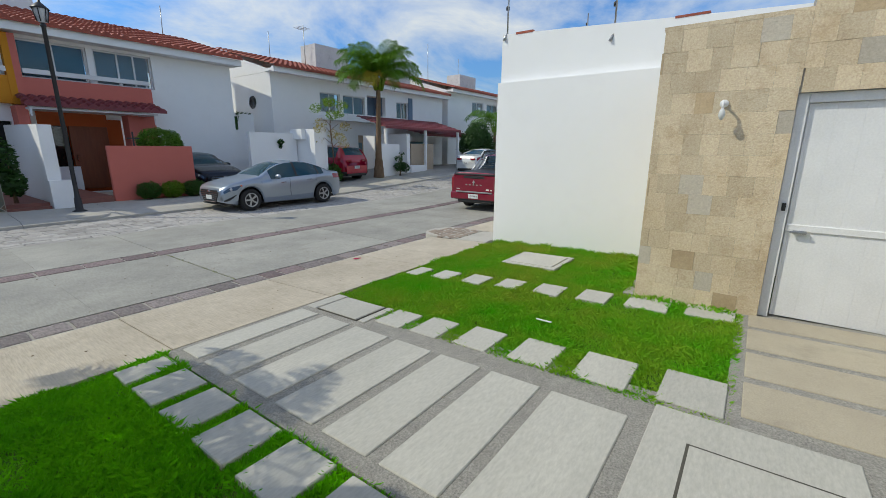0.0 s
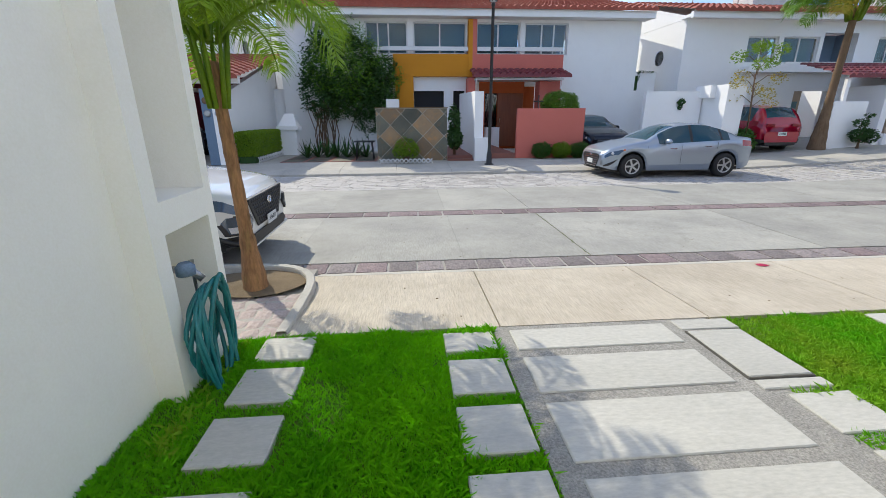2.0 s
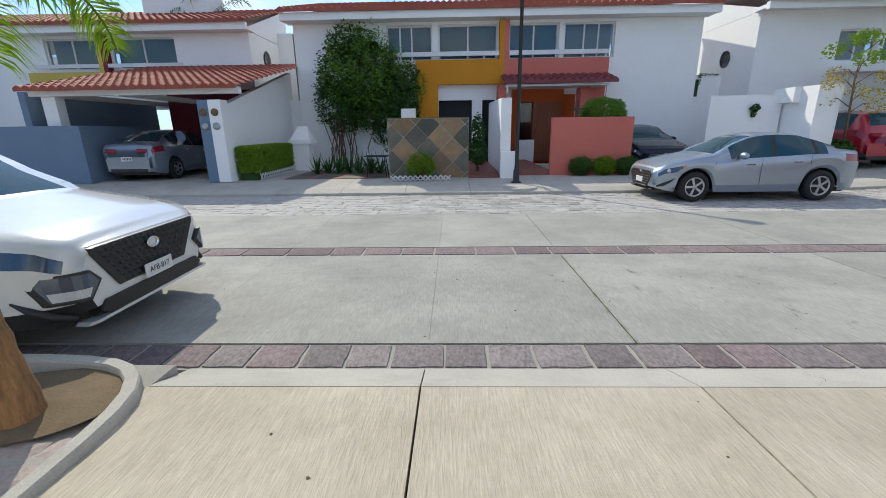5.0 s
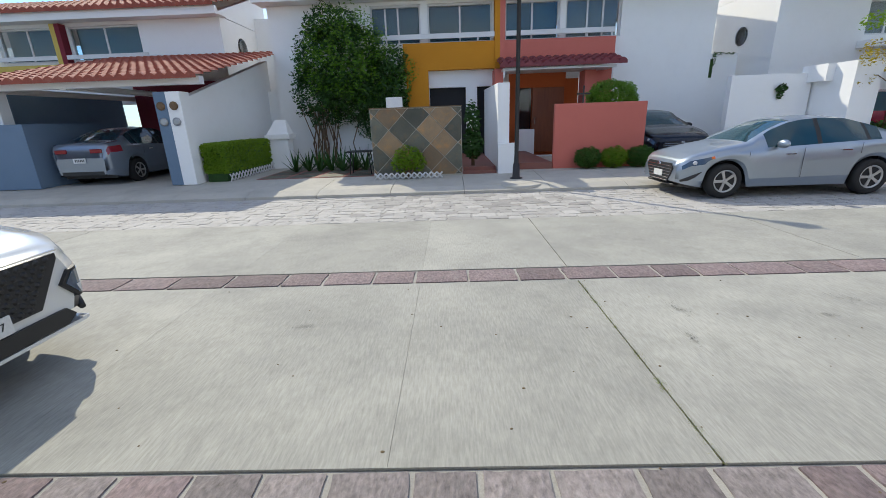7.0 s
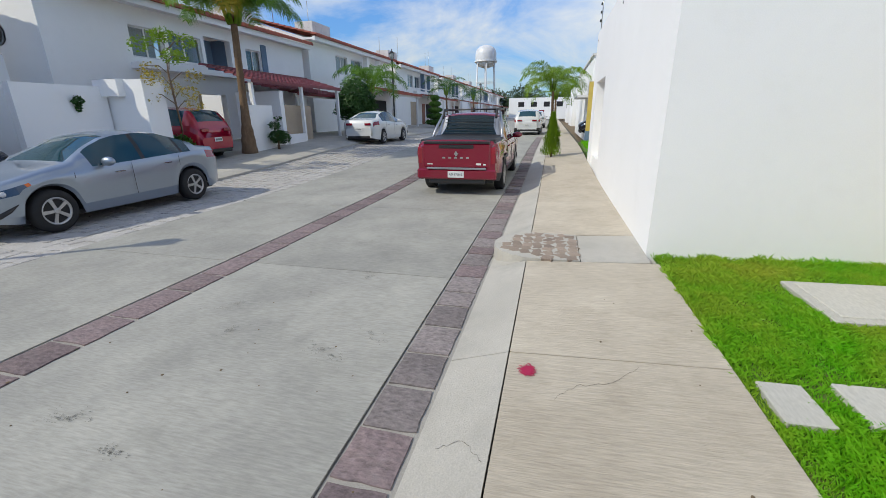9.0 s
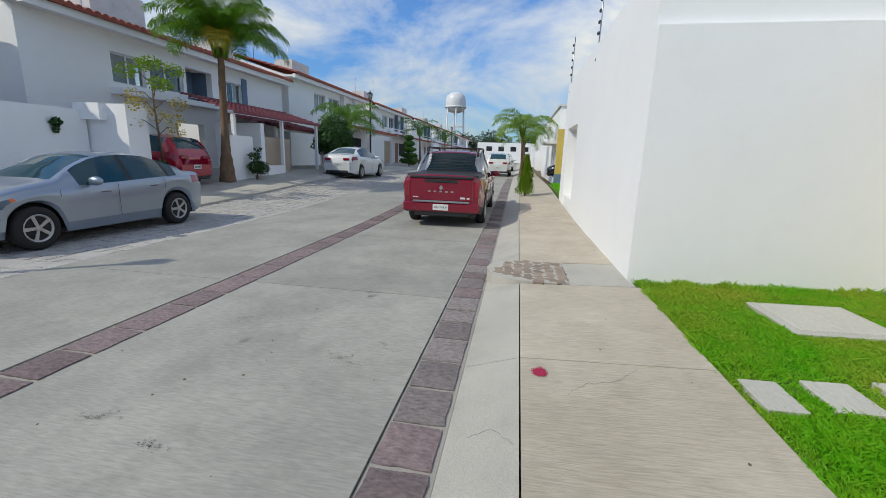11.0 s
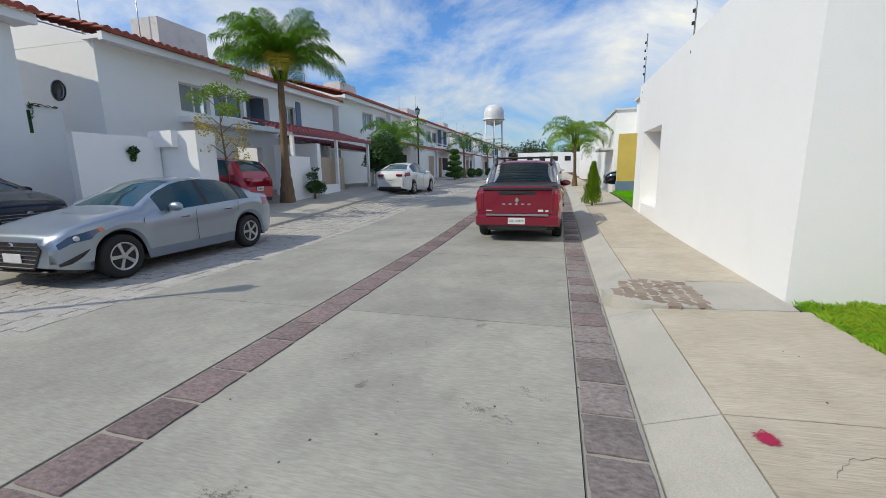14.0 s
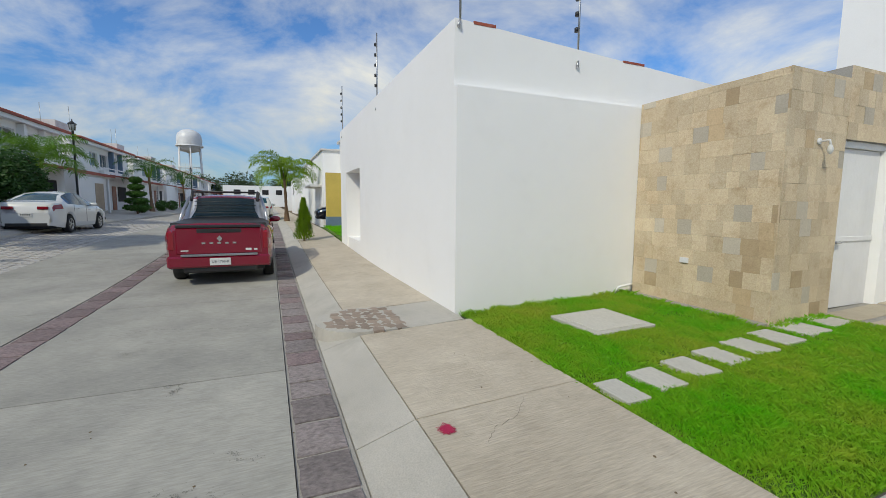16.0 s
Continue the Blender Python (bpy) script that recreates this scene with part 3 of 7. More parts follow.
# white boundary building beside the garden, with a shallow recess at its street door
box(bm, 7.2, 13.0, -6.0, 3.50, -0.1, 2.92)
box(bm, 13.0, 15.0, -6.0, 3.05, -0.1, 2.92); box(bm, 13.0, 15.0, 3.05, 3.50, 2.40, 2.92); box(bm, 13.0, 15.0, 3.05, 3.46, -0.1, 0.55)
box(bm, 15.0, 15.95, -6.0, 3.50, -0.1, 2.92)
box(bm, 7.30, 15.95, -6.0, 3.498, 2.92, 3.62)
for v in bm.verts:
    if v.co.z > 3.5:
        v.co.z = 3.70 if v.co.y > 3 else 3.15
wall_right = structure("wall_white", bm, M["plaster"], "tall white plastered wall of the neighbouring house", "wall")
part("wall_coping", boxes((7.295, 7.36, 2.95, 3.25, 3.665, 3.70), (7.295, 7.40, 0.5, 0.9, 3.53, 3.56)), M["tile"], wall_right)
part("street_door", boxes((13.05, 14.95, 3.052, 3.075, 0.55, 2.38)), M["plaster_old"], wall_right)

# left boundary wall with niches
bm = bmesh.new()
box(bm, -0.75, -0.27, -3.6, 2.75, -0.1, 3.1)
box(bm, -0.75, -0.42, 2.75, 3.45, -0.1, 3.1)
box(bm, -0.42, -0.13, 2.75, 2.87, -0.1, 3.1); box(bm, -0.42, -0.13, 3.36, 3.45, -0.1, 3.1)
box(bm, -0.42, -0.13, 2.87, 3.36, -0.1, 0.30); box(bm, -0.42, -0.13, 2.87, 3.36, 1.10, 1.27); box(bm, -0.42, -0.13, 2.87, 3.36, 2.75, 3.1)
wall_left = structure("wall_cream", bm, M["plaster_cream"], "cream plastered garden wall with two open niches", "wall")
# house wall behind the start of the walk
bm = boxes((-0.75, 5.3, -4.0, -3.6, -0.1, 5.5), (5.3, 5.95, -4.0, -1.46, -0.1, 5.5))
structure("wall_house", bm, M["plaster"], "white plastered front of the house behind the garden", "wall")

# travertine wall with a white gate
bm = boxes((5.32, 7.20, -0.46, 0.61, -0.1, 2.96), (5.32, 5.75, -1.46, -0.46, 2.30, 3.10), (5.33, 7.2, 0.6, 0.75, -0.1, 0.27))
wall_stone = structure("wall_travertine", bm, M["mortar"], "garden wall clad in tan travertine tiles", "wall")
rr = random.Random(21)


def clad(parent, origin, u, v, w, h, n, tw, th, name="tile"):
    """Lays rough tiles over a rectangle: u along, v up, n outward."""
    z = 0.0
    while z < h - 0.02:
        hh = min(th, h - z)
        x = -rr.uniform(0, tw)
        while x < w - 0.01:
            ww = tw * rr.choice((0.75, 1.0, 1.0, 1.0))
            a, b = max(0, x), min(w, x + ww)
            if b - a > 0.015:
                bm = bmesh.new()
                t = rr.uniform(0.008, 0.012)
                box(bm, 0.0006, b - a - 0.0006, 0.0006, hh - 0.0006, -0.004, t)
                for vv in bm.verts:
                    c = vv.co.copy()
                    vv.co = origin + u * (a + c.x) + v * (z + c.y) + n * c.z
                part(name, bm, M[rr.choice(("travertine",) * 12 + ("travertine_brown", "travertine_grey"))], parent)
            x += ww
        z += hh


clad(wall_stone, Vector((5.32, 0.63, 0.26)), Vector((0, -1, 0)), Vector((0, 0, 1)), 1.09, 2.70, Vector((-1, 0, 0)), 0.20, 0.19)
clad(wall_stone, Vector((7.19, 0.61, 0.22)), Vector((-1, 0, 0)), Vector((0, 0, 1)), 1.88, 2.74, Vector((0, 1, 0)), 0.20, 0.19)
clad(wall_stone, Vector((5.32, -0.46, 2.30)), Vector((0, -1, 0)), Vector((0, 0, 1)), 1.0, 0.80, Vector((-1, 0, 0)), 0.20, 0.19)
gate = empty("gate", (0, 0, 0), "white painted metal gate in the travertine wall", "gate")
part("gate_frame", boxes((5.36, 5.46, -0.54, -0.462, 0.29, 2.30), (5.36, 5.46, -1.458, -0.54, 2.22, 2.298), bevel=0.004), M["white_metal"], gate)
for k in range(5):
    part("panel", boxes((5.40, 5.43, -0.552 - 0.18 * (k + 1), -0.55 - 0.18 * k, 0.31, 2.215), bevel=0.003), M["white_metal"], gate)
part("rail", boxes((5.385, 5.43, -1.45, -0.545, 1.12, 1.18), bevel=0.004), M["white_metal"], gate)
part("handle", boxes((5.36, 5.40, -0.70, -0.60, 1.10, 1.13), (5.345, 5.36, -0.70, -0.58, 1.105, 1.125), bevel=0.004), M["steel"], gate, "steel lever handle")
# ---------- houses opposite ----------


def tile_roof(bm, x0, x1, y0, z0, y1, z1, pitch=0.24, row=0.36, seg=6):
    """Barrel tiles: ridges along the slope, stepped row by row."""
    n = max(2, int((x1 - x0) / pitch)) * seg
    rows = max(1, int(math.hypot(y1 - y0, z1 - z0) / row))
    L = []
    for j in range(rows):
        for e, f in ((0.0, 0.05), (1.0, 0.0)):
            t = (j + e) / rows
            L.append((y0 + (y1 - y0) * t, z0 + (z1 - z0) * t + f))
    vs = []
    for (y, z) in L:
        r = []
        for i in range(n + 1):
            u = i / seg
            w = abs(math.sin(math.pi * u))
            r.append(bm.verts.new((x0 + (x1 - x0) * i / n, y, z + 0.075 * w)))
        vs.append(r)
    for a, b in zip(vs, vs[1:]):
        for i in range(n):
            bm.faces.new((a[i], a[i + 1], b[i + 1], b[i]))
    # closed front edge
    low = [bm.verts.new((v.co.x, v.co.y, z0 - 0.03)) for v in vs[0]]
    for i in range(n):
        bm.faces.new((low[i], low[i + 1], vs[0][i + 1], vs[0][i]))


def window(parent, x0, x1, z0, z1, y, panes=2, curtain=0, depth=0.12, split=()):
    """A sliding window with a white frame, recessed behind the front at y, and a teal reflection-coloured or curtained
    sheet behind it.
    """
    w = part("window", boxes((x0 + 0.001, x1 - 0.001, y + depth + 0.30, y + depth + 0.32, z0 + 0.001, z1 - 0.001)), M["curtain" if curtain else "pane_teal"], parent)
    yy = y + depth
    bm = boxes((x0, x0 + 0.05, yy - 0.03, yy + 0.03, z0, z1), (x1 - 0.05, x1, yy - 0.03, yy + 0.03, z0, z1), (x0 + 0.05, x1 - 0.05, yy - 0.03, yy + 0.03, z0, z0 + 0.05), (x0 + 0.05, x1 - 0.05, yy - 0.03, yy + 0.03, z1 - 0.05, z1))
    cuts = [x0 + (x1 - x0) * (k + 1) / panes for k in range(panes - 1)] if not split else list(split)
    for c in cuts:
        box(bm, c - 0.025, c + 0.025, yy - 0.025, yy + 0.025, z0 + 0.05, z1 - 0.05)
    part("window_frame", bm, M["white_metal"], w)
    e = [x0 + 0.05] + cuts + [x1 - 0.05]
    for a, b in zip(e, e[1:]):
        p = part("pane", boxes((a + 0.02, b - 0.02, yy - 0.004, yy + 0.004, z0 + 0.04, z1 - 0.04)), M["pane"], w)
        p.visible_shadow = False
    return w


def set_back(c, f):
    """Uniform scaling by f about the point c."""
    return Matrix.Translation(c) @ Matrix.Scale(f, 4) @ Matrix.Translation(-Vector(c))


def gable(parent, x0, x1, y0, z0, y1, z1, name="gable"):
    """The triangle of side wall that closes a lean-to roof at its end."""
    bm = bmesh.new()
    a = [bm.verts.new((x0, y, z)) for y, z in ((y0, z0), (y1, z0), (y1, z1))]
    b = [bm.verts.new((x1, y, z)) for y, z in ((y0, z0), (y1, z0), (y1, z1))]
    bm.faces.new(a); bm.faces.new(b[::-1])
    for k in range(3):
        bm.faces.new((a[k], b[k], b[(k + 1) % 3], a[(k + 1) % 3]))
    bmesh.ops.recalc_face_normals(bm, faces=bm.faces)
    return part(name, bm, M["plaster"], parent)


def wall_with_holes(x0, x1, y0, y1, z0, z1, holes):
    """A front wall of thickness y0..y1 with rectangular openings (x0, x1, z0, z1)."""
    bm = bmesh.new()
    xs = sorted({x0, x1, *[h[0] for h in holes], *[h[1] for h in holes]})
    zs = sorted({z0, z1, *[h[2] for h in holes], *[h[3] for h in holes]})
    for a, b in zip(xs, xs[1:]):
        for c, d in zip(zs, zs[1:]):
            mx, mz = (a + b) / 2, (c + d) / 2
            if any(h[0] < mx < h[1] and h[2] < mz < h[3] for h in holes):
                continue
            box(bm, a, b, y0, y1, c, d)
    bmesh.ops.remove_doubles(bm, verts=bm.verts, dist=1e-4)
    return bm


Y = 17.1
duplex = empty("duplex_house", (0, 0, 0), "white two-storey duplex with ochre and coral fronts and tiled roof", "house")
holes = [(-0.18, 1.28, 3.72, 4.76), (1.48, 3.36, 3.72, 4.76), (3.72, 5.30, 3.72, 4.76), (5.46, 7.05, 3.72, 4.76), (1.46, 2.56, 0.38, 2.5), (2.9, 3.32, 0.38, 2.5), (3.85, 6.2, 0.40, 2.95)]
part("wall", wall_with_holes(-3.15, 9.75, Y, Y + 0.25, 0.1, 4.85, holes), M["plaster"], duplex)
parts("wall", M["plaster"], duplex, (-3.15, -2.9, Y + 0.25, 26, 0.1, 4.85), (9.5, 9.75, Y + 0.25, 26, 0.1, 4.85), (-2.9, 9.5, 25.8, 26, 0.1, 4.85), (-2.9, 9.5, Y + 0.8, Y + 0.9, 2.7, 3.0))
part("fascia", boxes((-3.35, 9.95, 16.55, 16.70, 4.84, 5.06), (-3.35, 9.95, 16.70, 17.3, 4.86, 4.95)), M["plaster"], duplex)
for x in (-3.148, 9.498):
    gable(duplex, x, x + 0.25, 16.75, 4.90, 21.25, 6.38)
bm = bmesh.new()
tile_roof(bm, -3.38, 9.97, 16.45, 5.08, 21.3, 6.43)
part("roof", bm, M["tile"], duplex, "red barrel tile roof")
part("back_parapet", boxes((-3.1, 9.7, 21.26, 21.36, 4.85, 6.4)), M["plaster"], duplex)
window(duplex, -0.18, 1.28, 3.72, 4.76, Y, 3, 0, split=(0.25, 0.62))
window(duplex, 1.48, 3.36, 3.72, 4.76, Y, 2, 0)
window(duplex, 3.72, 5.30, 3.72, 4.76, Y, 2, 0)
window(duplex, 5.46, 7.05, 3.72, 4.76, Y, 3, 1, split=(6.1, 6.55))
part("divider", boxes((3.40, 3.55, 16.82, Y, 2.95, 4.80)), M["orange"], duplex)
part("divider", boxes((3.55, 3.70, 16.82, Y, 2.95, 4.80)), M["pink"], duplex)
parts("panel", M["orange"], duplex, (0.75, 3.55, 16.85, Y - 0.002, 2.97, 3.70), (0.80, 1.45, 16.86, Y - 0.002, 0.25, 2.97))
part("panel", boxes((3.70, 6.85, 16.85, Y - 0.002, 3.20, 3.70)), M["pink"], duplex, "coral painted front panel")
part("rail", boxes((0.05, 3.39, 16.80, 16.86, 3.80, 3.93), (0.2, 0.24, 16.82, 16.86, 3.70, 3.80), (2.9, 2.94, 16.82, 16.86, 3.70, 3.80)), M["white_metal"], duplex)
part("rail", boxes((3.72, 6.80, 16.80, 16.86, 3.80, 3.93), (6.0, 6.04, 16.82, 16.86, 3.70, 3.80), (6.7, 6.74, 16.82, 16.86, 3.70, 3.80)), M["white_metal"], duplex)
canopy = part("canopy", boxes((3.55, 6.62, 15.98, 17.0, 2.80, 2.86), (3.55, 3.60, 15.98, 16.03, 2.62, 2.80), (6.50, 6.53, 15.98, 16.0, 2.50, 2.80)), M["white_metal"], duplex, "white canopy frame")
bm = bmesh.new()
tile_roof(bm, 3.45, 6.85, 15.85, 2.90, 16.98, 3.20, 0.22, 0.3)
part("canopy_tiles", bm, M["tile_dark"], canopy, "wine red tile sheet")
part("entry_wall", boxes((3.7, 5.72, 17.78, 17.84, 2.45, 2.95), (3.7, 4.2, 17.8, 17.86, 0.4, 2.45)), M["red_orange"], duplex)
part("entry_side", boxes((5.95, 6.25, 16.55, 17.1, 0.25, 2.80), (6.24, 6.85, 16.86, 17.098, 0.25, 2.9)), M["pink"], duplex)
part("entry_side", boxes((3.36, 3.60, 16.4, 17.098, 0.25, 2.9)), M["pink"], duplex)
door = part("door", boxes((4.70, 5.70, 17.80, 17.86, 0.46, 2.45), bevel=0.01), M["wood"], duplex, "red-brown wooden front door")
part("door_handle", boxes((4.78, 4.82, 17.74, 17.80, 1.35, 1.55), bevel=0.008), M["chrome"], door)
part("side_light", boxes((4.22, 4.66, 17.82, 17.84, 1.2, 2.42)), M["pane"], duplex)
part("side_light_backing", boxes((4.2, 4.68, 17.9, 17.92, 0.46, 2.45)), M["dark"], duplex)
part("low_wall", boxes((4.15, 4.68, 17.2, 17.5, 0.4, 1.2)), M["plaster"], duplex)
part("entry_back", boxes((3.6, 6.3, 18.4, 18.5, 0.3, 3.0)), M["red_orange"], duplex)
# Near-black sheets painted as the shade inside the door and window openings.
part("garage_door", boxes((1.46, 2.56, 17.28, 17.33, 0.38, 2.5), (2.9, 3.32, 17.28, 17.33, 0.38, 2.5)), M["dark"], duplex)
steps = empty("porch_steps", (0, 0, 0), "low porch steps tiled in red beside the white wall", "steps")
parts("step", M["red_tile_floor"], steps, (2.45, 3.3, 15.1, 19.7, 0.15, 0.36), (3.85, 4.86, 15.46, 20.4, 0.15, 0.38), (2.42, 3.3, 14.9, 15.1, 0.15, 0.27))
part("parapet", boxes((2.15, 4.95, 20.2, 21.2, 5.3, 7.4)), M["plaster"], duplex)
for x, z in ((-0.3, 7.3), (8.9, 7.4), (3.2, 7.2)):
    bm = bmesh.new(); tube(bm, [(x, 20.5, 5.9), (x + 0.04, 20.5, z)], 0.018, 6)
    part("antenna", bm, M["steel"], duplex)

duplex.matrix_world = set_back((1.6, 1.8, 1.62), 1.16)

# white stepped garden wall between the two halves
bm = boxes((3.33, 3.62, 14.95, 19.2, 0.15, 2.40), (3.33, 3.80, 14.82, 15.0, 0.15, 0.95))
for v in bm.verts:
    if v.co.z > 2 and v.co.y > 16:
        v.co.z += 0.1
tagged(part("garden_wall", bm, M["plaster"]), "white plastered wall between the two front gardens", "wall")

# slate screen wall
slate = empty("slate_wall", (0, 0, 0), "screen wall clad in diamond-laid rust and green slate", "wall")
part("core", boxes((0.13, 2.41, 14.795, 15.0, 0.15, 1.88)), M["slab"], slate)
S = 0.49
bm_l = []
for i in range(-6, 8):
    for j in range(-6, 8):
        cx, cz = 1.27 + (i - j) * S * 0.7072, 1.02 + (i + j) * S * 0.7072
        bm = bmesh.new()
        h = S * 0.5 * 1.375
        pts = [(cx, cz - h), (cx + h, cz), (cx, cz + h), (cx - h, cz)]
        vs = [bm.verts.new((x, 14.800, z)) for x, z in pts]
        bm.faces.new(vs)
        for co, no in (((0.14, 0, 0), (-1, 0, 0)), ((2.40, 0, 0), (1, 0, 0)), ((0, 0, 0.24), (0, 0, -1)), ((0, 0, 1.87), (0, 0, 1))):
            bmesh.ops.bisect_plane(bm, geom=bm.verts[:] + bm.edges[:] + bm.faces[:], plane_co=co, plane_no=no, clear_outer=True)
        if not bm.faces:
            bm.free(); continue
        r = bmesh.ops.extrude_face_region(bm, geom=bm.faces[:])
        for v in r["geom"]:
            if isinstance(v, bmesh.types.BMVert):
                v.co.y = 14.782
        part("tile", bm, M["slate_green" if (i + 2 * j) % 3 == 0 or (3 * i + j) % 7 == 1 else "slate"], slate)
part("cap", boxes((0.11, 2.43, 14.775, 15.02, 1.88, 1.905)), M["slate"], slate)

# coral screen wall
bm = boxes((4.88, 7.27, 15.45, 15.59, 0.15, 1.87), bevel=0.012)
tagged(part("coral_wall", bm, M["pink"]), "coral painted screen wall with low shrubs before it", "wall")


def lamp_post(x, y, z, h=5.0, group="street lamps", label="black iron street lamp with a lantern head"):
    t = empty("street_lamp", (x, y, z), label, "street lamp", group)
    bm = bmesh.new(); lathe(bm, [(0.16, -0.05), (0.16, 0.03), (0.09, 0.06), (0.08, 0.35), (0.06, 0.40), (0.05, 0.6), (0.045, h - 0.5), (0.06, h - 0.48), (0.06, h - 0.42), (0.03, h - 0.40)], seg=14)
    part("post", bm, M["black_metal"], t)
    bm = bmesh.new(); lathe(bm, [(0.05, h - 0.40), (0.09, h - 0.38), (0.15, h - 0.10), (0.15, h - 0.09)], seg=6)
    part("lantern", bm, M["lamp_clear"], t, "pale glass lantern")
    bm = bmesh.new(); lathe(bm, [(0.19, h - 0.095), (0.17, h - 0.06), (0.07, h + 0.03), (0.03, h + 0.06), (0.025, h + 0.14), (0.002, h + 0.17)], seg=6)
    part("cap", bm, M["black_metal"], t)
    bm = bmesh.new()
    for k in range(6):
        a = math.pi * 2 * k / 6
        tube(bm, [(0.10 * math.cos(a), 0.10 * math.sin(a), h - 0.38), (0.155 * math.cos(a), 0.155 * math.sin(a), h - 0.08)], 0.012, 4)
    part("cage", bm, M["black_metal"], t)
    return t


lamp_post(3.69, 14.13, 0.14)
bm = bmesh.new(); lathe(bm, [(0.55, -0.12), (0.55, 0.0), (0.5, 0.015)], (3.69, 13.65, 0.115), 24)
tagged(part("lamp_footing", bm, M["kerb"]), "rounded concrete kerb around the lamp post", "kerb", "", "structure")


# ---------- neighbour with the tiled carport ----------
left = empty("carport_house", (0, 0, 0), "white two-storey house with a tiled carport", "house")
part("wall", wall_with_holes(-16.5, -5.0, 18.0, 18.25, 0.1, 4.85, [(-12.2, -10.3, 3.75, 4.75), (-9.9, -7.6, 3.75, 4.75), (-9.3, -8.2, 0.3, 2.4)]), M["plaster"], left)
parts("wall", M["plaster"], left, (-5.25, -5.0, 18.25, 20.6, 0.1, 4.88), (-4.6, -4.4, 20.6, 25, 0.1, 5.3), (-5.25, -4.4, 20.55, 20.75, 0.1, 5.3), (-16.5, -16.2, 18.25, 25, 0.1, 5))
window(left, -12.2, -10.3, 3.75, 4.75, 18.0, 2)
window(left, -9.9, -7.6, 3.75, 4.75, 18.0, 2)
parts("panel", M["yellow"], left, (-10.2, -10.05, 17.75, 18, 3.2, 4.8), (-12.8, -10.2, 17.8, 17.998, 3.3, 3.65))
parts("panel", M["wine"], left, (-10.05, -9.9, 17.75, 18, 3.2, 4.8), (-9.9, -7.4, 17.8, 17.998, 3.3, 3.65))
part("rail", boxes((-12.6, -10.2, 17.76, 17.8, 3.78, 3.9), (-9.9, -7.3, 17.76, 17.8, 3.78, 3.9)), M["white_metal"], left)
part("fascia", boxes((-16.7, -4.85, 17.5, 17.65, 4.84, 5.06), (-16.7, -4.85, 17.65, 18.2, 4.86, 4.95)), M["plaster"], left)
gable(left, -5.248, -4.998, 17.7, 4.90, 21.5, 6.28)
bm = bmesh.new(); tile_roof(bm, -16.7, -4.83, 17.4, 5.08, 21.6, 6.33)
part("roof", bm, M["tile"], left, "red barrel tile roof")
parts("back_parapet", M["plaster"], left, (-16.6, -5.0, 21.5, 21.6, 4.85, 6.3), (-10.0, -7.4, 20.3, 21.4, 5.4, 6.9))
bm = bmesh.new(); lathe(bm, [(0.30, 0), (0.30, 0.03), (0.24, 0.03)], seg=24)
bmesh.ops.rotate(bm, verts=bm.verts, cent=(0, 0, 0), matrix=Matrix.Rotation(math.pi / 2, 3, "Y"))
bmesh.ops.translate(bm, verts=bm.verts, vec=(-5.0, 19.3, 4.15))
part("round_window", bm, M["pane"], left)
for k in range(4):
    part("small_window", boxes((-4.405, -4.39, 21.4 + 0.42 * k, 21.62 + 0.42 * k, 3.9, 4.35)), M["dark"], left)
left.matrix_world = set_back((1.6, 1.8, 1.62), 1.15)
shelter = empty("carport", (0, 0, 0), "white carport with a red barrel tile roof and blue-grey front wall", "carport")
carport = part("beam_frame", boxes((-9.9, -3.95, 14.75, 14.95, 2.62, 2.80), (-9.6, -9.45, 14.8, 20.2, 2.6, 2.75), (-7.5, -7.35, 14.8, 20.2, 2.6, 2.75), (-9.7, -9.3, 14.9, 15.2, 0.2, 2.62)), M["plaster"], shelter, "white beam carrying the tiled carport roof")
bm = bmesh.new(); tile_roof(bm, -10.0, -3.85, 14.45, 2.76, 20.3, 4.05)
part("carport_tiles", bm, M["tile"], carport, "sunlit red barrel tiles")
bm = boxes((-4.75, -4.40, 14.55, 14.95, 0.2, 2.45), (-4.62, -4.42, 14.95, 20.2, 0.2, 2.35))
bm2 = [v for v in bm.verts if v.co.y > 17.5 and v.co.z > 2]
for v in bm2:
    v.co.z = 3.8
part("side_wall", bm, M["plaster"], shelter)
part("gate_post", boxes((-5.05, -4.752, 14.55, 14.95, 0.2, 2.45)), M["bluegrey"], shelter, "blue-grey painted gate post")
# First box is a side wall added to keep sun out of the carport.
parts("front_wall", M["bluegrey"], shelter, (-10.25, -10.05, 14.8, 20.2, 0.2, 2.75), (-17, -8.55, 14.6, 14.8, 0.2, 1.82), (-8.75, -8.55, 14.8, 18.0, 0.2, 1.82))
part("back_panel", boxes((-9.45, -5.0, 20.1, 20.18, 0.2, 3.2)), M["wine"], shelter)
# Door-size sheet in the near-black that stands in for shade inside.
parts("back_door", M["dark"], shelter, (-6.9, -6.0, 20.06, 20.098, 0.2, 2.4))
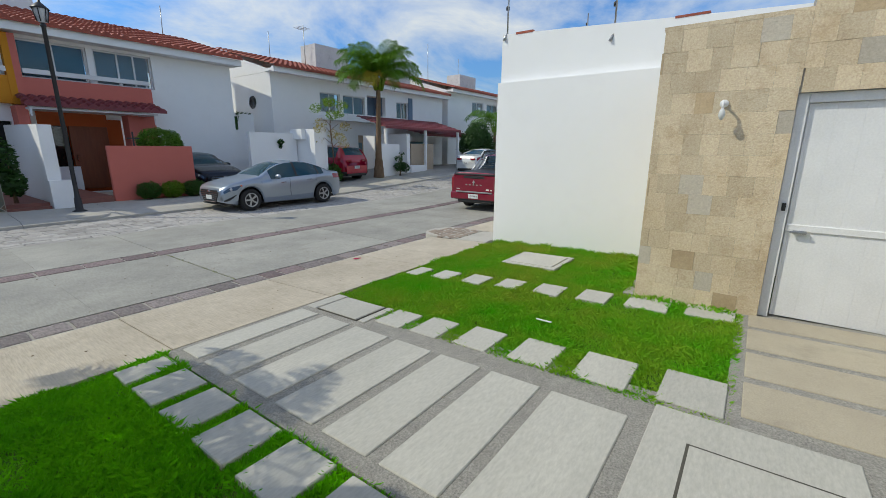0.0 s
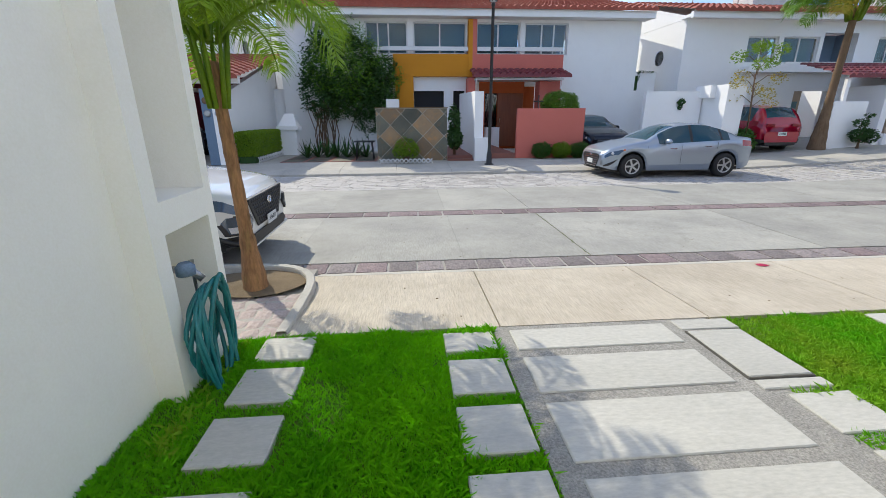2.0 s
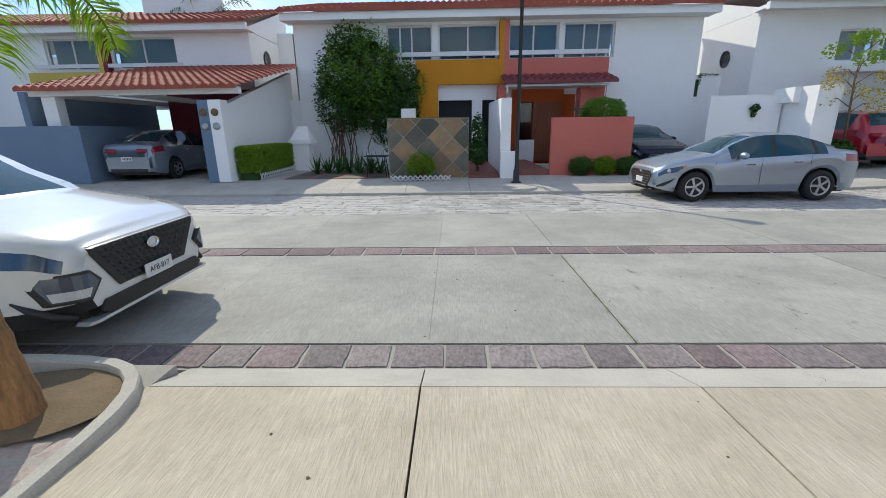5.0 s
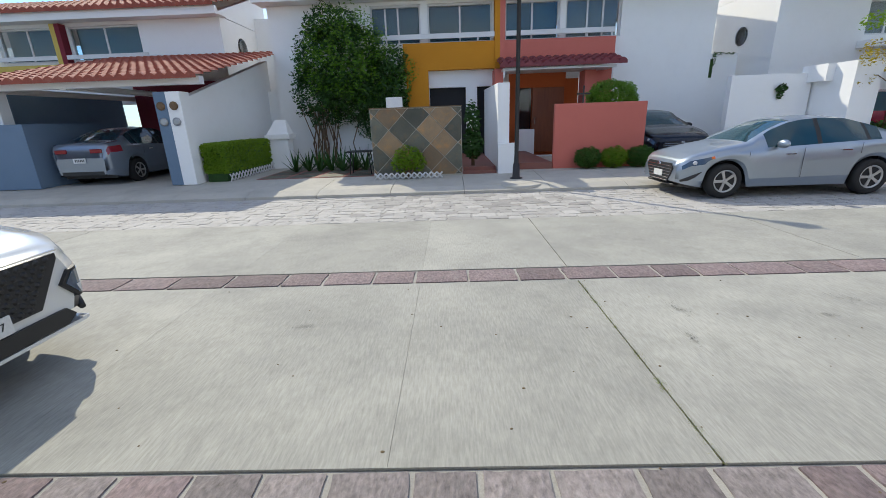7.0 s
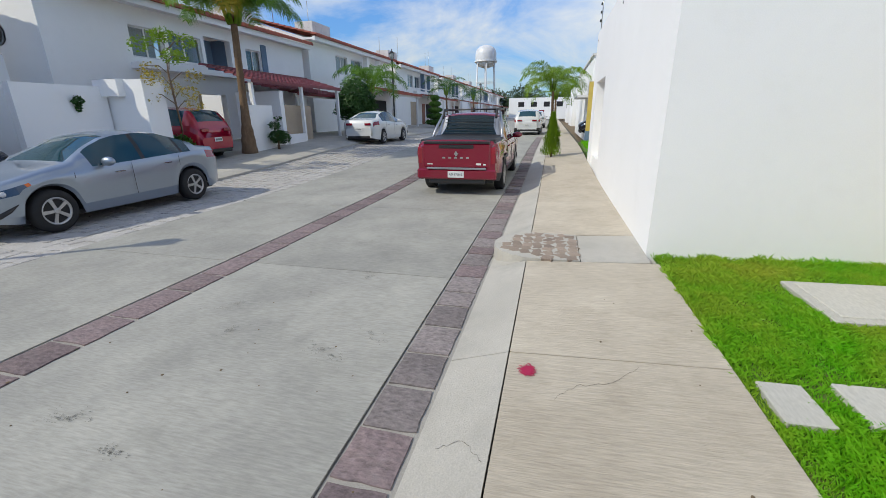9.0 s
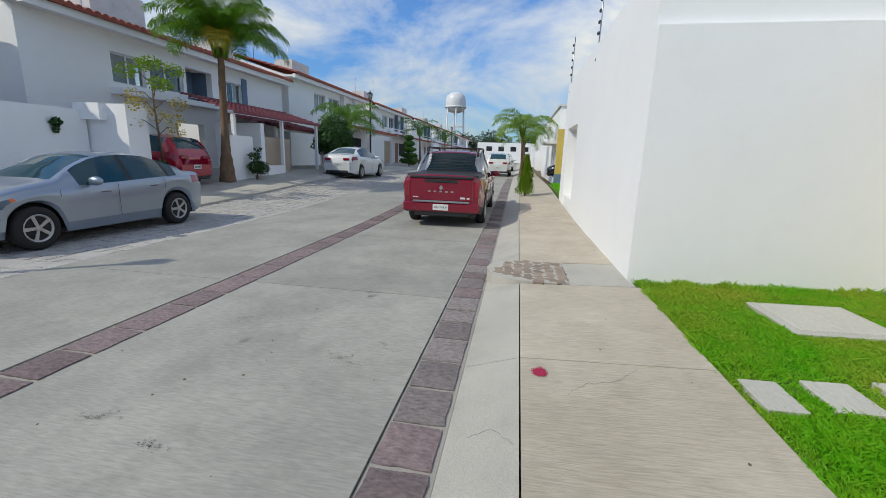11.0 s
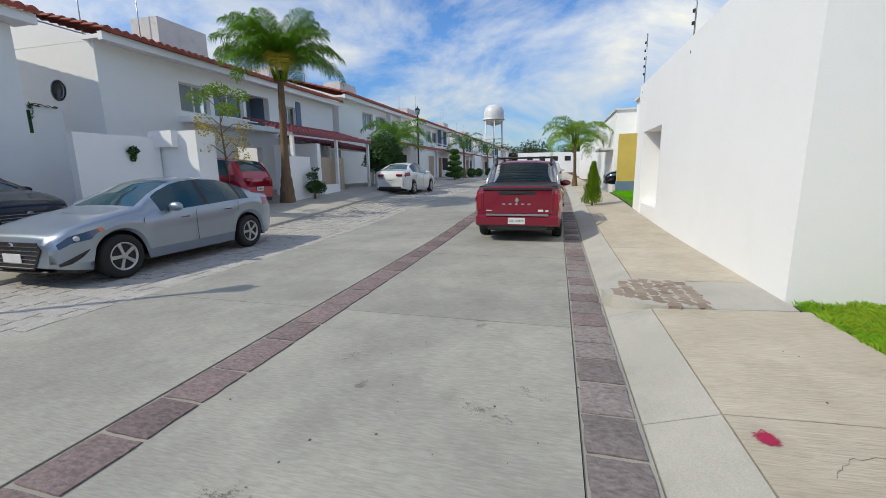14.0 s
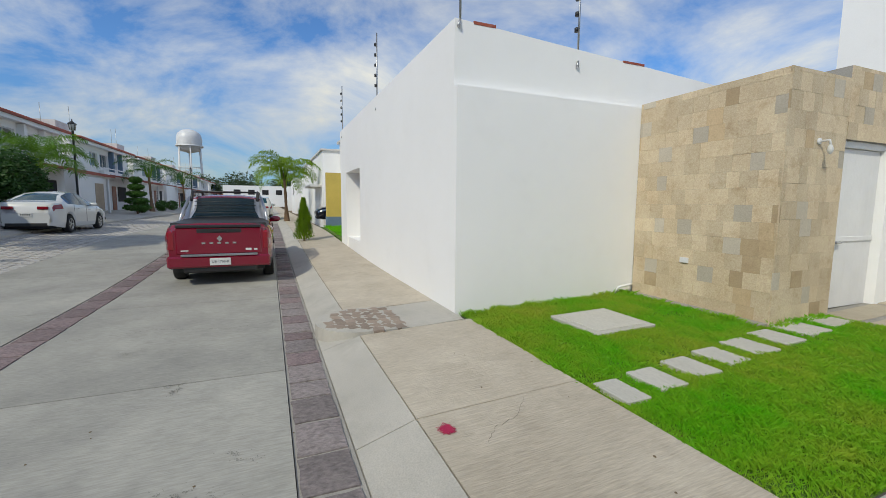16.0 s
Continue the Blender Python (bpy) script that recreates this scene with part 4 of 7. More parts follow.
for zz in (2.12, 1.75):
    bm = bmesh.new()
    lathe(bm, [(0.10, 0), (0.10, 0.03), (0.06, 0.05)], seg=16)
    bmesh.ops.rotate(bm, verts=bm.verts, cent=(0, 0, 0), matrix=Matrix.Rotation(math.pi / 2, 3, "X"))
    bmesh.ops.translate(bm, verts=bm.verts, vec=(-4.58, 14.55, zz))
    part("meter" if zz < 2 else "number_plaque", bm, M["steel" if zz < 2 else "bark"], shelter)
    bm = bmesh.new()
    lathe(bm, [(0.10, 0), (0.10, 0.03), (0.06, 0.05)], seg=16)
    bmesh.ops.rotate(bm, verts=bm.verts, cent=(0, 0, 0), matrix=Matrix.Rotation(math.pi / 2, 3, "X"))
    bmesh.ops.translate(bm, verts=bm.verts, vec=(-4.9, 14.55, zz))
    part("meter" if zz < 2 else "number_plaque", bm, M["steel" if zz < 2 else "bark"], shelter)
# gate wall between the houses and a capped pier
tagged(part("gap_wall", boxes((-4.44, -3.9, 19.9, 20.1, 0.0, 2.75), (-4.42, -4.0, 19.86, 19.9, 0.1, 2.2)), M["plaster"]), "white plastered wall closing the gap between the houses", "wall", "", "structure")
bm = boxes((-3.75, -3.15, 17.8, 18.25, 0.15, 1.15))
vs = box(bm, -3.85, -3.05, 17.72, 18.35, 1.15, 1.30)
vs = box(bm, -3.80, -3.10, 17.76, 18.3, 1.30, 1.75)
for v in vs:
    if v.co.z > 1.7:
        v.co.x = -3.45 + (v.co.x + 3.45) * 0.5; v.co.y = 18.2
tagged(part("pier", bm, M["plaster"]), "short white plastered pier with a sloping cap", "pier")

# ---------- houses up the street ----------


def row_house(x0, w, seed, y=17.0, first=False):
    """A white two-storey house with tiled roof, chimney block, windows and a tiled porch."""
    r = random.Random(seed)
    z = 0.0 if first else rise(x0 + w / 2, 16)
    h = empty("row_house", (x0, y, z), "white two-storey house with red tile roof and chimney", "house", "houses up the street")
    far = x0 > 45
    win = [(2.45, 3.64), (3.82, 5.25), (7.62, 8.60)] if first else [(w * 0.25, w * 0.38), (w * 0.42, w * 0.56), (w * 0.62, w * 0.74)]
    lo, hi = (3.42, 4.32) if first else (3.5, 4.5)
    part("wall", wall_with_holes(0, w, 0, 0.25, 0, 4.85, [(a, b, lo, hi) for a, b in win] + ([(5.4, 6.75, 3.28, 4.45), (4.7, 6.1, 0.2, 2.45)] if first else [])), M["plaster"], h)
    parts("wall", M["plaster"], h, (0, 0.25, 0.25, 9, 0, 4.85), (w - 0.25, w, 0.25, 9, 0, 4.85), (0.25, w - 0.25, 8.8, 9, 0, 4.85))
    for a, b in win:
        window(h, a, b, lo, hi, 0, 2, a < 3 if first else r.random() < 0.4)
    part("fascia", boxes((-0.12, w + 0.12, -0.5, -0.35, 4.80, 5.0), (-0.12, w + 0.12, -0.35, 0.2, 4.85, 4.95)), M["plaster"], h)
    for a in (0.002, w - 0.252):
        gable(h, a, a + 0.25, -0.25, 4.86, 3.95, 6.1)
    bm = bmesh.new(); tile_roof(bm, -0.14, w + 0.14, -0.6, 5.02, 4.0, 6.18, 0.24 if not far else 0.5, 0.36 if not far else 0.9, 6 if not far else 2)
    part("roof", bm, M["tile"], h, "red barrel tile roof")
    part("back_parapet", boxes((0.05, w - 0.05, 3.96, 4.06, 4.85, 6.15)), M["plaster"], h)
    if first:
        part("balcony", boxes((2.3, 6.95, -0.45, -0.002, 3.08, 3.26), (3.7, 6.95, -0.43, -0.38, 3.34, 3.42)), M["plaster"], h)
        part("recess", boxes((5.38, 6.77, 0.9, 1.0, 3.2, 4.5), (6.75, 6.85, 0.25, 0.9, 3.2, 4.5)), M["bluegrey"], h, "blue-grey painted balcony recess")
        part("divider", boxes((8.60, 8.95, -0.04, -0.002, 3.3, 4.6)), M["bluegrey"], h, "blue-grey strip beside the window")
        part("garage_back", boxes((4.65, 6.15, 1.2, 1.3, 0.2, 2.5)), M["beige"], h)
        # Bare sheet without glass; the teal stands in for pane reflections.
        part("garage_window", boxes((5.3, 6.0, 1.15, 1.196, 0.9, 2.1)), M["pane_teal"], h)
        parts("chimney", M["plaster_old"], h, (4.2, 6.4, 2.4, 3.6, 5.2, 7.0), (10.2, 11.6, 2.4, 3.6, 5.2, 6.6))
        porch = part("porch", boxes((7.3, w, -2.3, -2.2, 2.40, 2.50), (7.4, 7.5, -2.3, -2.2, 0, 2.4), (w - 0.2, w - 0.1, -2.3, -2.2, 0, 2.4)), M["plaster"], h, "white porch beam on slim posts")
        bm = bmesh.new(); tile_roof(bm, 7.2, w + 0.1, -2.45, 2.48, -0.002, 2.98)
        part("porch_tiles", bm, M["tile_dark"], porch, "wine red porch tiles")
        part("dark_window", boxes((8.2, 9.9, -0.03, -0.004, 1.0, 2.2)), M["pane_teal"], h)
        bm = bmesh.new(); lathe(bm, [(0.27, 0), (0.27, 0.03), (0.21, 0.03), (0.21, 0.01), (0.01, 0.01)], seg=24)
        bmesh.ops.rotate(bm, verts=bm.verts, cent=(0, 0, 0), matrix=Matrix.Rotation(-math.pi / 2, 3, "Y"))
        bmesh.ops.translate(bm, verts=bm.verts, vec=(0, 1.45, 3.72))
        part("round_window", bm, M["pane"], h)
        for a, z in ((2.0, 7.2), (4.0, 7.9), (9.0, 7.3)):
            bm = bmesh.new(); tube(bm, [(a, 3.0, 5.85), (a, 3.0, z)], 0.018, 6)
            if z > 7.5:
                for q in (-0.1, 0.1, 0.3):
                    tube(bm, [(a - 0.35, 3.0 + q, z - 0.15), (a + 0.35, 3.0 + q, z - 0.15)], 0.012, 5)
                tube(bm, [(a, 2.8, z - 0.15), (a, 3.4, z - 0.15)], 0.014, 5)
            part("antenna", bm, M["steel"], h)
        return h
    part("chimney", boxes((w * 0.42, w * 0.42 + 2.2, 2.4, 3.6, 5.2, 6.75)), M["plaster_old"], h, "weathered white chimney block")
    part("balcony", boxes((w * 0.38, w * 0.8, -0.35, -0.002, 3.0, 3.25), (w * 0.38, w * 0.8, -0.33, -0.28, 3.42, 3.5)), M["plaster"], h)
    parts("divider", M[r.choice(("bluegrey", "plaster", "bluegrey"))], h, (w * 0.575, w * 0.60, -0.3, -0.002, 3.26, 4.8), (w * 0.76, w * 0.78, -0.28, -0.002, 3.26, 4.8))
    porch = part("porch", boxes((w * 0.5, w + 0.1, -2.3, -2.15, 2.40, 2.52), (w * 0.55, w * 0.57, -2.3, -2.2, 0, 2.4), (w * 0.95, w * 0.97, -2.3, -2.2, 0, 2.4)), M["plaster"], h, "white porch beam on slim posts")
    bm = bmesh.new(); tile_roof(bm, w * 0.48, w + 0.15, -2.5, 2.50, -0.002, 3.0, 0.24 if not far else 0.5, 0.36 if not far else 0.9, 6 if not far else 2)
    part("porch_tiles", bm, M["tile"], porch)
    part("door", boxes((w * 0.60, w * 0.68, -0.03, -0.004, 0.15, 2.2)), M["wood"], h)
    part("dark_window", boxes((w * 0.72, w * 0.9, -0.03, -0.004, 1.0, 2.2)), M["dark"], h)
    if not far:
        part("garage_recess", boxes((w * 0.30, w * 0.44, -0.03, -0.004, 0.1, 2.3)), M["beige"], h)
        bm = bmesh.new(); lathe(bm, [(0.30, 0), (0.30, 0.03), (0.24, 0.03)], seg=24)
        bmesh.ops.rotate(bm, verts=bm.verts, cent=(0, 0, 0), matrix=Matrix.Rotation(-math.pi / 2, 3, "Y"))
        bmesh.ops.translate(bm, verts=bm.verts, vec=(0, 1.9, 3.95))
        part("round_window", bm, M["pane"], h)
    for k in range(2):
        a = r.uniform(0.5, w - 0.5)
        bm = bmesh.new(); tube(bm, [(a, 3.0, 5.9), (a, 3.0, 7.6 + r.random())], 0.018, 6)
        part("antenna", bm, M["steel"], h)
    return h


for i, (x0, w) in enumerate([(11.25, 11.9), (23.6, 11.5), (36.4, 11.5), (49.5, 11.5), (62.5, 11.5), (75.5, 11.5), (88.5, 11.5), (102, 11.5)]):
    h = row_house(x0, w, i, first=i == 0)
    h.matrix_world = set_back((2.0, 4.2, 1.5) if i == 0 else (2.4, 5.3, 1.5), 1.15) @ T(h.location)
for i, x0 in enumerate((-29.5, -42, -55)):
    row_house(x0, 11.0, 50 + i)
# terrace block and garden wall of the next house
terrace = empty("terrace_block", (0, 0, 0), "low white terrace block with a planter between houses", "terrace")
parts("wall", M["plaster"], terrace, (9.76, 11.2, 18.4, 20.5, 0.1, 2.5), (9.9, 11.2, 18.4, 18.6, 2.5, 3.25))
part("opening", boxes((9.95, 10.45, 18.37, 18.396, 2.55, 3.1)), M["leaf_dark"], terrace, "planter opening with ivy")
terrace.matrix_world = set_back((2.0, 4.2, 1.5), 1.12)
gw = empty("garden_wall", (0, 0, 0), "white plastered garden wall with a doorway", "wall")
parts("wall", M["plaster"], gw, (9.8, 11.95, 16.2, 16.4, 0.1, 2.45), (12.0, 12.25, 15.0, 16.4, 0.1, 2.62), (12.25, 12.65, 15.0, 15.2, 0.1, 2.62), (11.8, 12.0, 15.6, 16.4, 2.2, 2.62))
pw = empty("pier_wall", (0, 0, 0), "white low wall and taller stepped wall by a drive", "wall")
part("front_wall", boxes((15.9, 17.2, 14.9, 15.1, 0.3, 2.05)), M["plaster"], pw)
parts("side_wall", M["plaster"], pw, (17.9, 18.15, 15.0, 17.0, 0.3, 2.6), (18.15, 19.4, 14.9, 15.1, 0.3, 0.95))
part("blue_panel", boxes((18.16, 18.5, 15.6, 15.7, 0.3, 1.9)), M["blue"], pw)
part("beige_wall", boxes((18.6, 20.6, 15.3, 15.5, 0.3, 2.1)), M["beige"], pw)
bm = bmesh.new()
tile_roof(bm, 16.2, 22.9, 14.9, 2.85, 17.0, 3.45)
tagged(part("porch_roof", bm, M["tile_dark"]), "red tiled porch roof over a drive", "roof")

for x in (16.3, 19.5, 22.7):
    part("post", boxes((x, x + 0.12, 15.0, 15.12, 0.2, 2.86 + rise(x, 15) * 0)), M["plaster"], pw)
# small yard things before the duplex
tb = empty("garden_table", (-0.35, 15.6, 0.21), "small black metal garden table", "table")
part("tabletop", boxes((-0.35, 0.35, -0.25, 0.25, 0.60, 0.63), bevel=0.005), M["black_metal"], tb)
for sx in (-0.3, 0.3):
    for sy in (-0.2, 0.2):
        bm = bmesh.new(); tube(bm, [(sx, sy, 0), (sx * 0.8, sy * 0.8, 0.6)], 0.014, 6); part("leg", bm, M["black_metal"], tb)
ch = empty("white_chair", (0.65, 15.5, 0.21), "white plastic chair behind the slate wall", "chair")
part("backrest", boxes((-0.22, 0.22, 0.18, 0.21, 1.55, 1.98), bevel=0.01), M["white_metal"], ch)
parts("leg", M["white_metal"], ch, (-0.22, -0.19, 0.18, 0.21, 0, 1.55), (0.19, 0.22, 0.18, 0.21, 0, 1.55), (-0.22, -0.19, -0.2, -0.17, 0, 1.1), (0.19, 0.22, -0.2, -0.17, 0, 1.1))
part("seat", boxes((-0.22, 0.22, -0.2, 0.18, 1.1, 1.13), bevel=0.01), M["white_metal"], ch)
# shaded drive tiles of the ochre half
yard = empty("tiled_drive", (0, 0, 0), "drive of dark slabs edged with red tile", "paving")
for i in range(4):
    for j in range(4):
        part("slab", boxes((-3.0 + 0.78 * i, -2.36 + 0.78 * i, 15.1 + 0.72 * j, 15.7 + 0.72 * j, 0.2, 0.226)), M["slate_green"], yard)
part("border", boxes((-3.08, 0.05, 15.03, 17.05, 0.19, 0.22)), M["red_tile_floor"], yard)

# cross by the coral house, chain trellis in the gap
tagged(part("iron_cross", boxes((5.60, 5.64, 15.53, 15.55, 1.865, 2.30), (5.45, 5.79, 15.532, 15.548, 2.08, 2.12)), M["black_metal"]), "dark iron cross standing on the coral wall", "ornament")
ladder = empty("wall_trellis", (0, 0, 0), "pale chain trellis hanging on the house side wall", "trellis")
for k in range(11):
    bm = bmesh.new(); tube(bm, [(11.3, 20.4 + 0.12 * math.sin(a), 3.4 + 0.18 * k + 0.10 * math.cos(a)) for a in [math.pi * q / 6 for q in range(13)]], 0.014, 5)
    part("link", bm, M["white_metal"], ladder)
# ---------- vehicles ----------


def curve_at(rows, x):
    """A smooth curve through rows of (x, value), x falling."""
    rows = sorted(rows)
    if x <= rows[0][0]:
        return rows[0][1]
    if x >= rows[-1][0]:
        return rows[-1][1]
    for (a, p), (b, q) in zip(rows, rows[1:]):
        if a <= x <= b:
            return p + (q - p) * (x - a) / (b - a)


def wheel(parent, x, y, r, side, spokes=5, width=0.20):
    bm = bmesh.new()
    h = width / 2
    lathe(bm, [(r * 0.62, -h * 0.8), (r * 0.66, -h), (r * 0.92, -h), (r, -h * 0.7), (r, h * 0.7), (r * 0.92, h), (r * 0.66, h), (r * 0.62, h * 0.8)], seg=32)
    turn = Matrix.Translation((x, y, r)) @ Matrix.Rotation(-math.pi / 2 * side, 4, "X")
    bmesh.ops.transform(bm, verts=bm.verts, matrix=turn)
    w = part("wheel", bm, M["rubber"], parent, "black rubber tyre on an alloy rim")
    bm = bmesh.new()
    lathe(bm, [(r * 0.60, h * 0.35), (r * 0.665, h * 0.95), (r * 0.62, h * 1.02), (r * 0.56, h * 0.8), (r * 0.54, h * 0.3)], seg=32)
    lathe(bm, [(r * 0.12, h * 0.3), (r * 0.15, h * 0.9), (r * 0.10, h * 1.0)], seg=16)
    for k in range(spokes):
        m = Matrix.Rotation(2 * math.pi * k / spokes, 4, "Z")
        vs = box(bm, r * 0.1, r * 0.60, -r * 0.085, r * 0.085, h * 0.55, h * 0.92)
        for v in vs:
            if v.co.x < r * 0.2:
                v.co.y *= 0.75
            v.co = m @ v.co
    bmesh.ops.transform(bm, verts=bm.verts, matrix=turn)
    part("rim", bm, M["rim"], w, "silver alloy rim")
    bm = bmesh.new()
    lathe(bm, [(r * 0.61, h * 0.28), (r * 0.61, h * 0.32), (0.01, h * 0.33)], seg=24)
    bmesh.ops.transform(bm, verts=bm.verts, matrix=turn)
    part("brake_well", bm, M["trim"], w)


def car(name, label, group, paint, L, W, H, axles, r, top, belt, roof_w, front_glass, rear_glass, side_glass, m, width=None, bed=None, nose_light=True, dark_sill=True, plate_text="", pillars=(), blunt=0.73):
    """A closed car body lofted from stations; front to +x. top, belt, width: curves along x. Openings for glass are cut out of the shell."""
    t = empty(name, (0, 0, 0), label, "car", group)
    hw = W / 2
    sill = 0.20 if H < 1.55 else 0.27
    n = int(L / 0.055)
    xs = [L / 2 - L * i / n for i in range(n + 1)]
    for a in (*front_glass, *rear_glass, *side_glass, *[p for q in pillars for p in q], *(bed or ())):
        k = min(range(1, n), key=lambda i: abs(xs[i] - a))
        xs[k] = a
    xs.sort(reverse=True)
    ring = []
    for x in xs:
        zt, zs = curve_at(top, x), curve_at(belt, x)
        w = hw * (curve_at(width, x) if width else 1.0)
        e = min(1.0, (L / 2 - abs(x)) / 0.62)
        w *= blunt + (1 - blunt) * math.sqrt(max(0, 1 - (1 - e) ** 2))
        zb = sill + 0.10 * (1 - e) ** 2
        for ax in axles:
            d = abs(x - ax)
            R = r + 0.065
            if d < R:
                zb = max(zb, r + math.sqrt(R * R - d * d) * 0.98)
        zt = max(zt, zb + 0.05); zs = min(max(zs, zb + 0.02), zt - 0.002)
        cab = min(1, max(0, (zt - zs - 0.08) / 0.25))
        wr = w * (0.90 * (1 - cab) + roof_w * cab)
        mid = zb + 0.55 * (zs - zb)
        pts = [(w * 0.93, zb), (w * 0.975, zb + 0.22 * (zs - zb)), (w * 0.985, mid), (w, zb + 0.80 * (zs - zb)), (w * 0.95, zs),
               (w * 0.955 + (wr - w * 0.955) * 0.5, zs + (zt - zs) * (0.50 if cab > 0.3 else 0.35)), (wr, zs + (zt - zs) * (0.90 if cab > 0.3 else 0.72)), (wr * 0.82, zt - 0.012 - 0.02 * cab), (wr * 0.45, zt - 0.003), (0, zt)]
        ring.append([(x, y, z) for y, z in pts] + [(x, -y, z) for y, z in pts[-2::-1]])
    N = len(ring[0])
    # ring segments: 0..3 side, 4,5 side glass, 6.. roof or windscreen
    def group_of(i, k):
        x = (xs[i] + xs[i + 1]) / 2
        kk = min(k, N - 2 - k)
        if kk in (4, 5) and side_glass[1] < x < side_glass[0]:
            for a, b in pillars:
                if b < x < a:
                    return "pillar"
            return "side"
        if kk >= 7 and front_glass[1] < x < front_glass[0]:
            return "front"
        if bed and kk in (5, 6) and rear_glass[1] < x < rear_glass[0]:
            return "frame"
        if kk >= 7 and rear_glass[1] < x < rear_glass[0]:
            return "rear"
        if bed and kk >= 5 and bed[1] < x < bed[0]:
            return "bed"
        if kk == 3 and L / 2 - 0.56 < x < L / 2 - 0.04:
            return "lamp"
        if kk == 3 and -L / 2 + 0.04 < x < -L / 2 + 0.42 and not bed:
            return "tail"
        if dark_sill and kk == 0:
            return "sill"
        return "body"
    groups = {}
    for i in range(len(xs) - 1):
        for k in range(N - 1):
            groups.setdefault(group_of(i, k), []).append((i, k))

    def shell(cells, lift=0.0):
        bm = bmesh.new()
        made = {}
        def vert(i, k):
            if (i, k) not in made:
                made[(i, k)] = bm.verts.new(ring[i][k])
            return made[(i, k)]
        for i, k in cells:
            q = (vert(i, k), vert(i + 1, k), vert(i + 1, k + 1), vert(i, k + 1))
            try:
                bm.faces.new(q).smooth = True
            except ValueError:
                pass
        return bm

    bm = shell(groups["body"])
    # closed nose, tail and floor
    for i in (0, len(xs) - 1):
        vs = [bm.verts.new(c) for c in ring[i]]
        bm.faces.new(vs if i else vs[::-1])
    bmesh.ops.remove_doubles(bm, verts=bm.verts, dist=0.0005)
    body = part("body", bm, paint, t)
    bm = bmesh.new()
    box(bm, -L / 2 + 0.25, L / 2 - 0.25, -hw * 0.80, hw * 0.80, sill - 0.02, sill + 0.06)
    for ax in axles:
        box(bm, ax - r - 0.02, ax + r + 0.02, -hw * 0.62, hw * 0.62, sill + 0.06, 2 * r + 0.02)
    part("underbody", bm, M["trim"], t)
    if "sill" in groups:
        part("sill_trim", shell(groups["sill"]), M["trim"] if H > 1.55 else paint, t)
    for key, nm in (("front", "windscreen"), ("rear", "rear_window")):
        if key in groups:
            part(nm, shell(groups[key]), M["dark_glass" if bed and key == "rear" else "car_glass"], t, "dark tinted glass")
    if "side" in groups:
        cells = groups["side"]
        mids = [(a + b) / 2 for a, b in pillars]
        for s in (0, 1):
            one = [c for c in cells if (c[1] < N // 2) == (s == 0)]
            bins = {}
            for c in one:
                bins.setdefault(sum(xs[c[0]] < q for q in mids), []).append(c)
            for b in bins.values():
                part("side_window", shell(b), M["car_glass"], t, "dark tinted glass")
    if "frame" in groups:
        for s in (0, 1):
            part("window_surround", shell([c for c in groups["frame"] if (c[1] < N // 2) == (s == 0)]), M["rim"], t, "silver frame beside the rear window")
    if "pillar" in groups:
        for s in (0, 1):
            for a, b in pillars:
                cells = [c for c in groups["pillar"] if (c[1] < N // 2) == (s == 0) and b < (xs[c[0]] + xs[c[0] + 1]) / 2 < a]
                if cells:
                    part("pillar", shell(cells), M["trim"], t)
    if bed:
        zb = curve_at(top, (bed[0] + bed[1]) / 2)
        part("bed_cover", boxes((bed[1] + 0.05, bed[0] - 0.03, -hw * 0.86, hw * 0.86, zb - 0.10, zb - 0.02), bevel=0.01), M["trim"], t, "black cover over the load bed")
        part("bed_rim", shell(groups["bed"]), M["trim"], t)
    part("cabin", boxes((rear_glass[0] - 0.2 if not bed else bed[0], front_glass[0] - 0.5, -hw * 0.78, hw * 0.78, sill + 0.1, curve_at(belt, 0) - 0.15), (-0.05, 0.15, -hw * 0.66, hw * 0.66, 0.5, curve_at(belt, 0) + 0.18), (-0.85, -0.7, -hw * 0.66, hw * 0.66, 0.5, curve_at(belt, 0) + 0.15)), M["trim"], t)
    for ax in axles:
        for s in (1, -1):
            wheel(t, ax, s * (hw - 0.115), r, s)
    # details
    zf, zr = curve_at(belt, L / 2 - 0.2), curve_at(belt, -L / 2 + 0.2)
    fx = L / 2
    if nose_light:
        # six-sided opening, wide near the bonnet and narrow at the bumper
        edge = lambda z: hw * (0.40 + 0.20 * min(1, max(0, (z - 0.27) / 0.27)) - 0.10 * max(0, (z - 0.54) / 0.10))
        levels = (0.27, 0.40, 0.54, 0.63)
        bm = bmesh.new()
        rim = [(-edge(z), z) for z in levels] + [(edge(z), z) for z in levels[::-1]]
        front = [bm.verts.new((fx + 0.012, y, z)) for y, z in rim]
        back = [bm.verts.new((fx - 0.12, y, z)) for y, z in rim]
        bm.faces.new(front)
        for k in range(len(rim)):
            bm.faces.new((front[k], front[k - 1], back[k - 1], back[k]))
        bmesh.ops.recalc_face_normals(bm, faces=bm.faces)
        part("grille", bm, M["trim"], t, "black six-sided front grille")
        for k in range(6):
            z = 0.29 + 0.056 * k
            part("grille_bar", boxes((fx - 0.02, fx + 0.022, -edge(z) * 0.96, edge(z) * 0.96, z, z + 0.014), bevel=0.003), M["chrome"], t, "chrome bar")
        bm = bmesh.new()
        bmesh.ops.create_cone(bm, cap_ends=True, segments=20, radius1=0.055, radius2=0.045, depth=0.02, matrix=Matrix.Translation((fx + 0.025, 0, 0.595)) @ Matrix.Rotation(math.pi / 2, 4, "Y") @ Matrix.Diagonal((0.6, 1, 1, 1)))
        part("badge", bm, M["chrome"], t, "oval chrome badge")
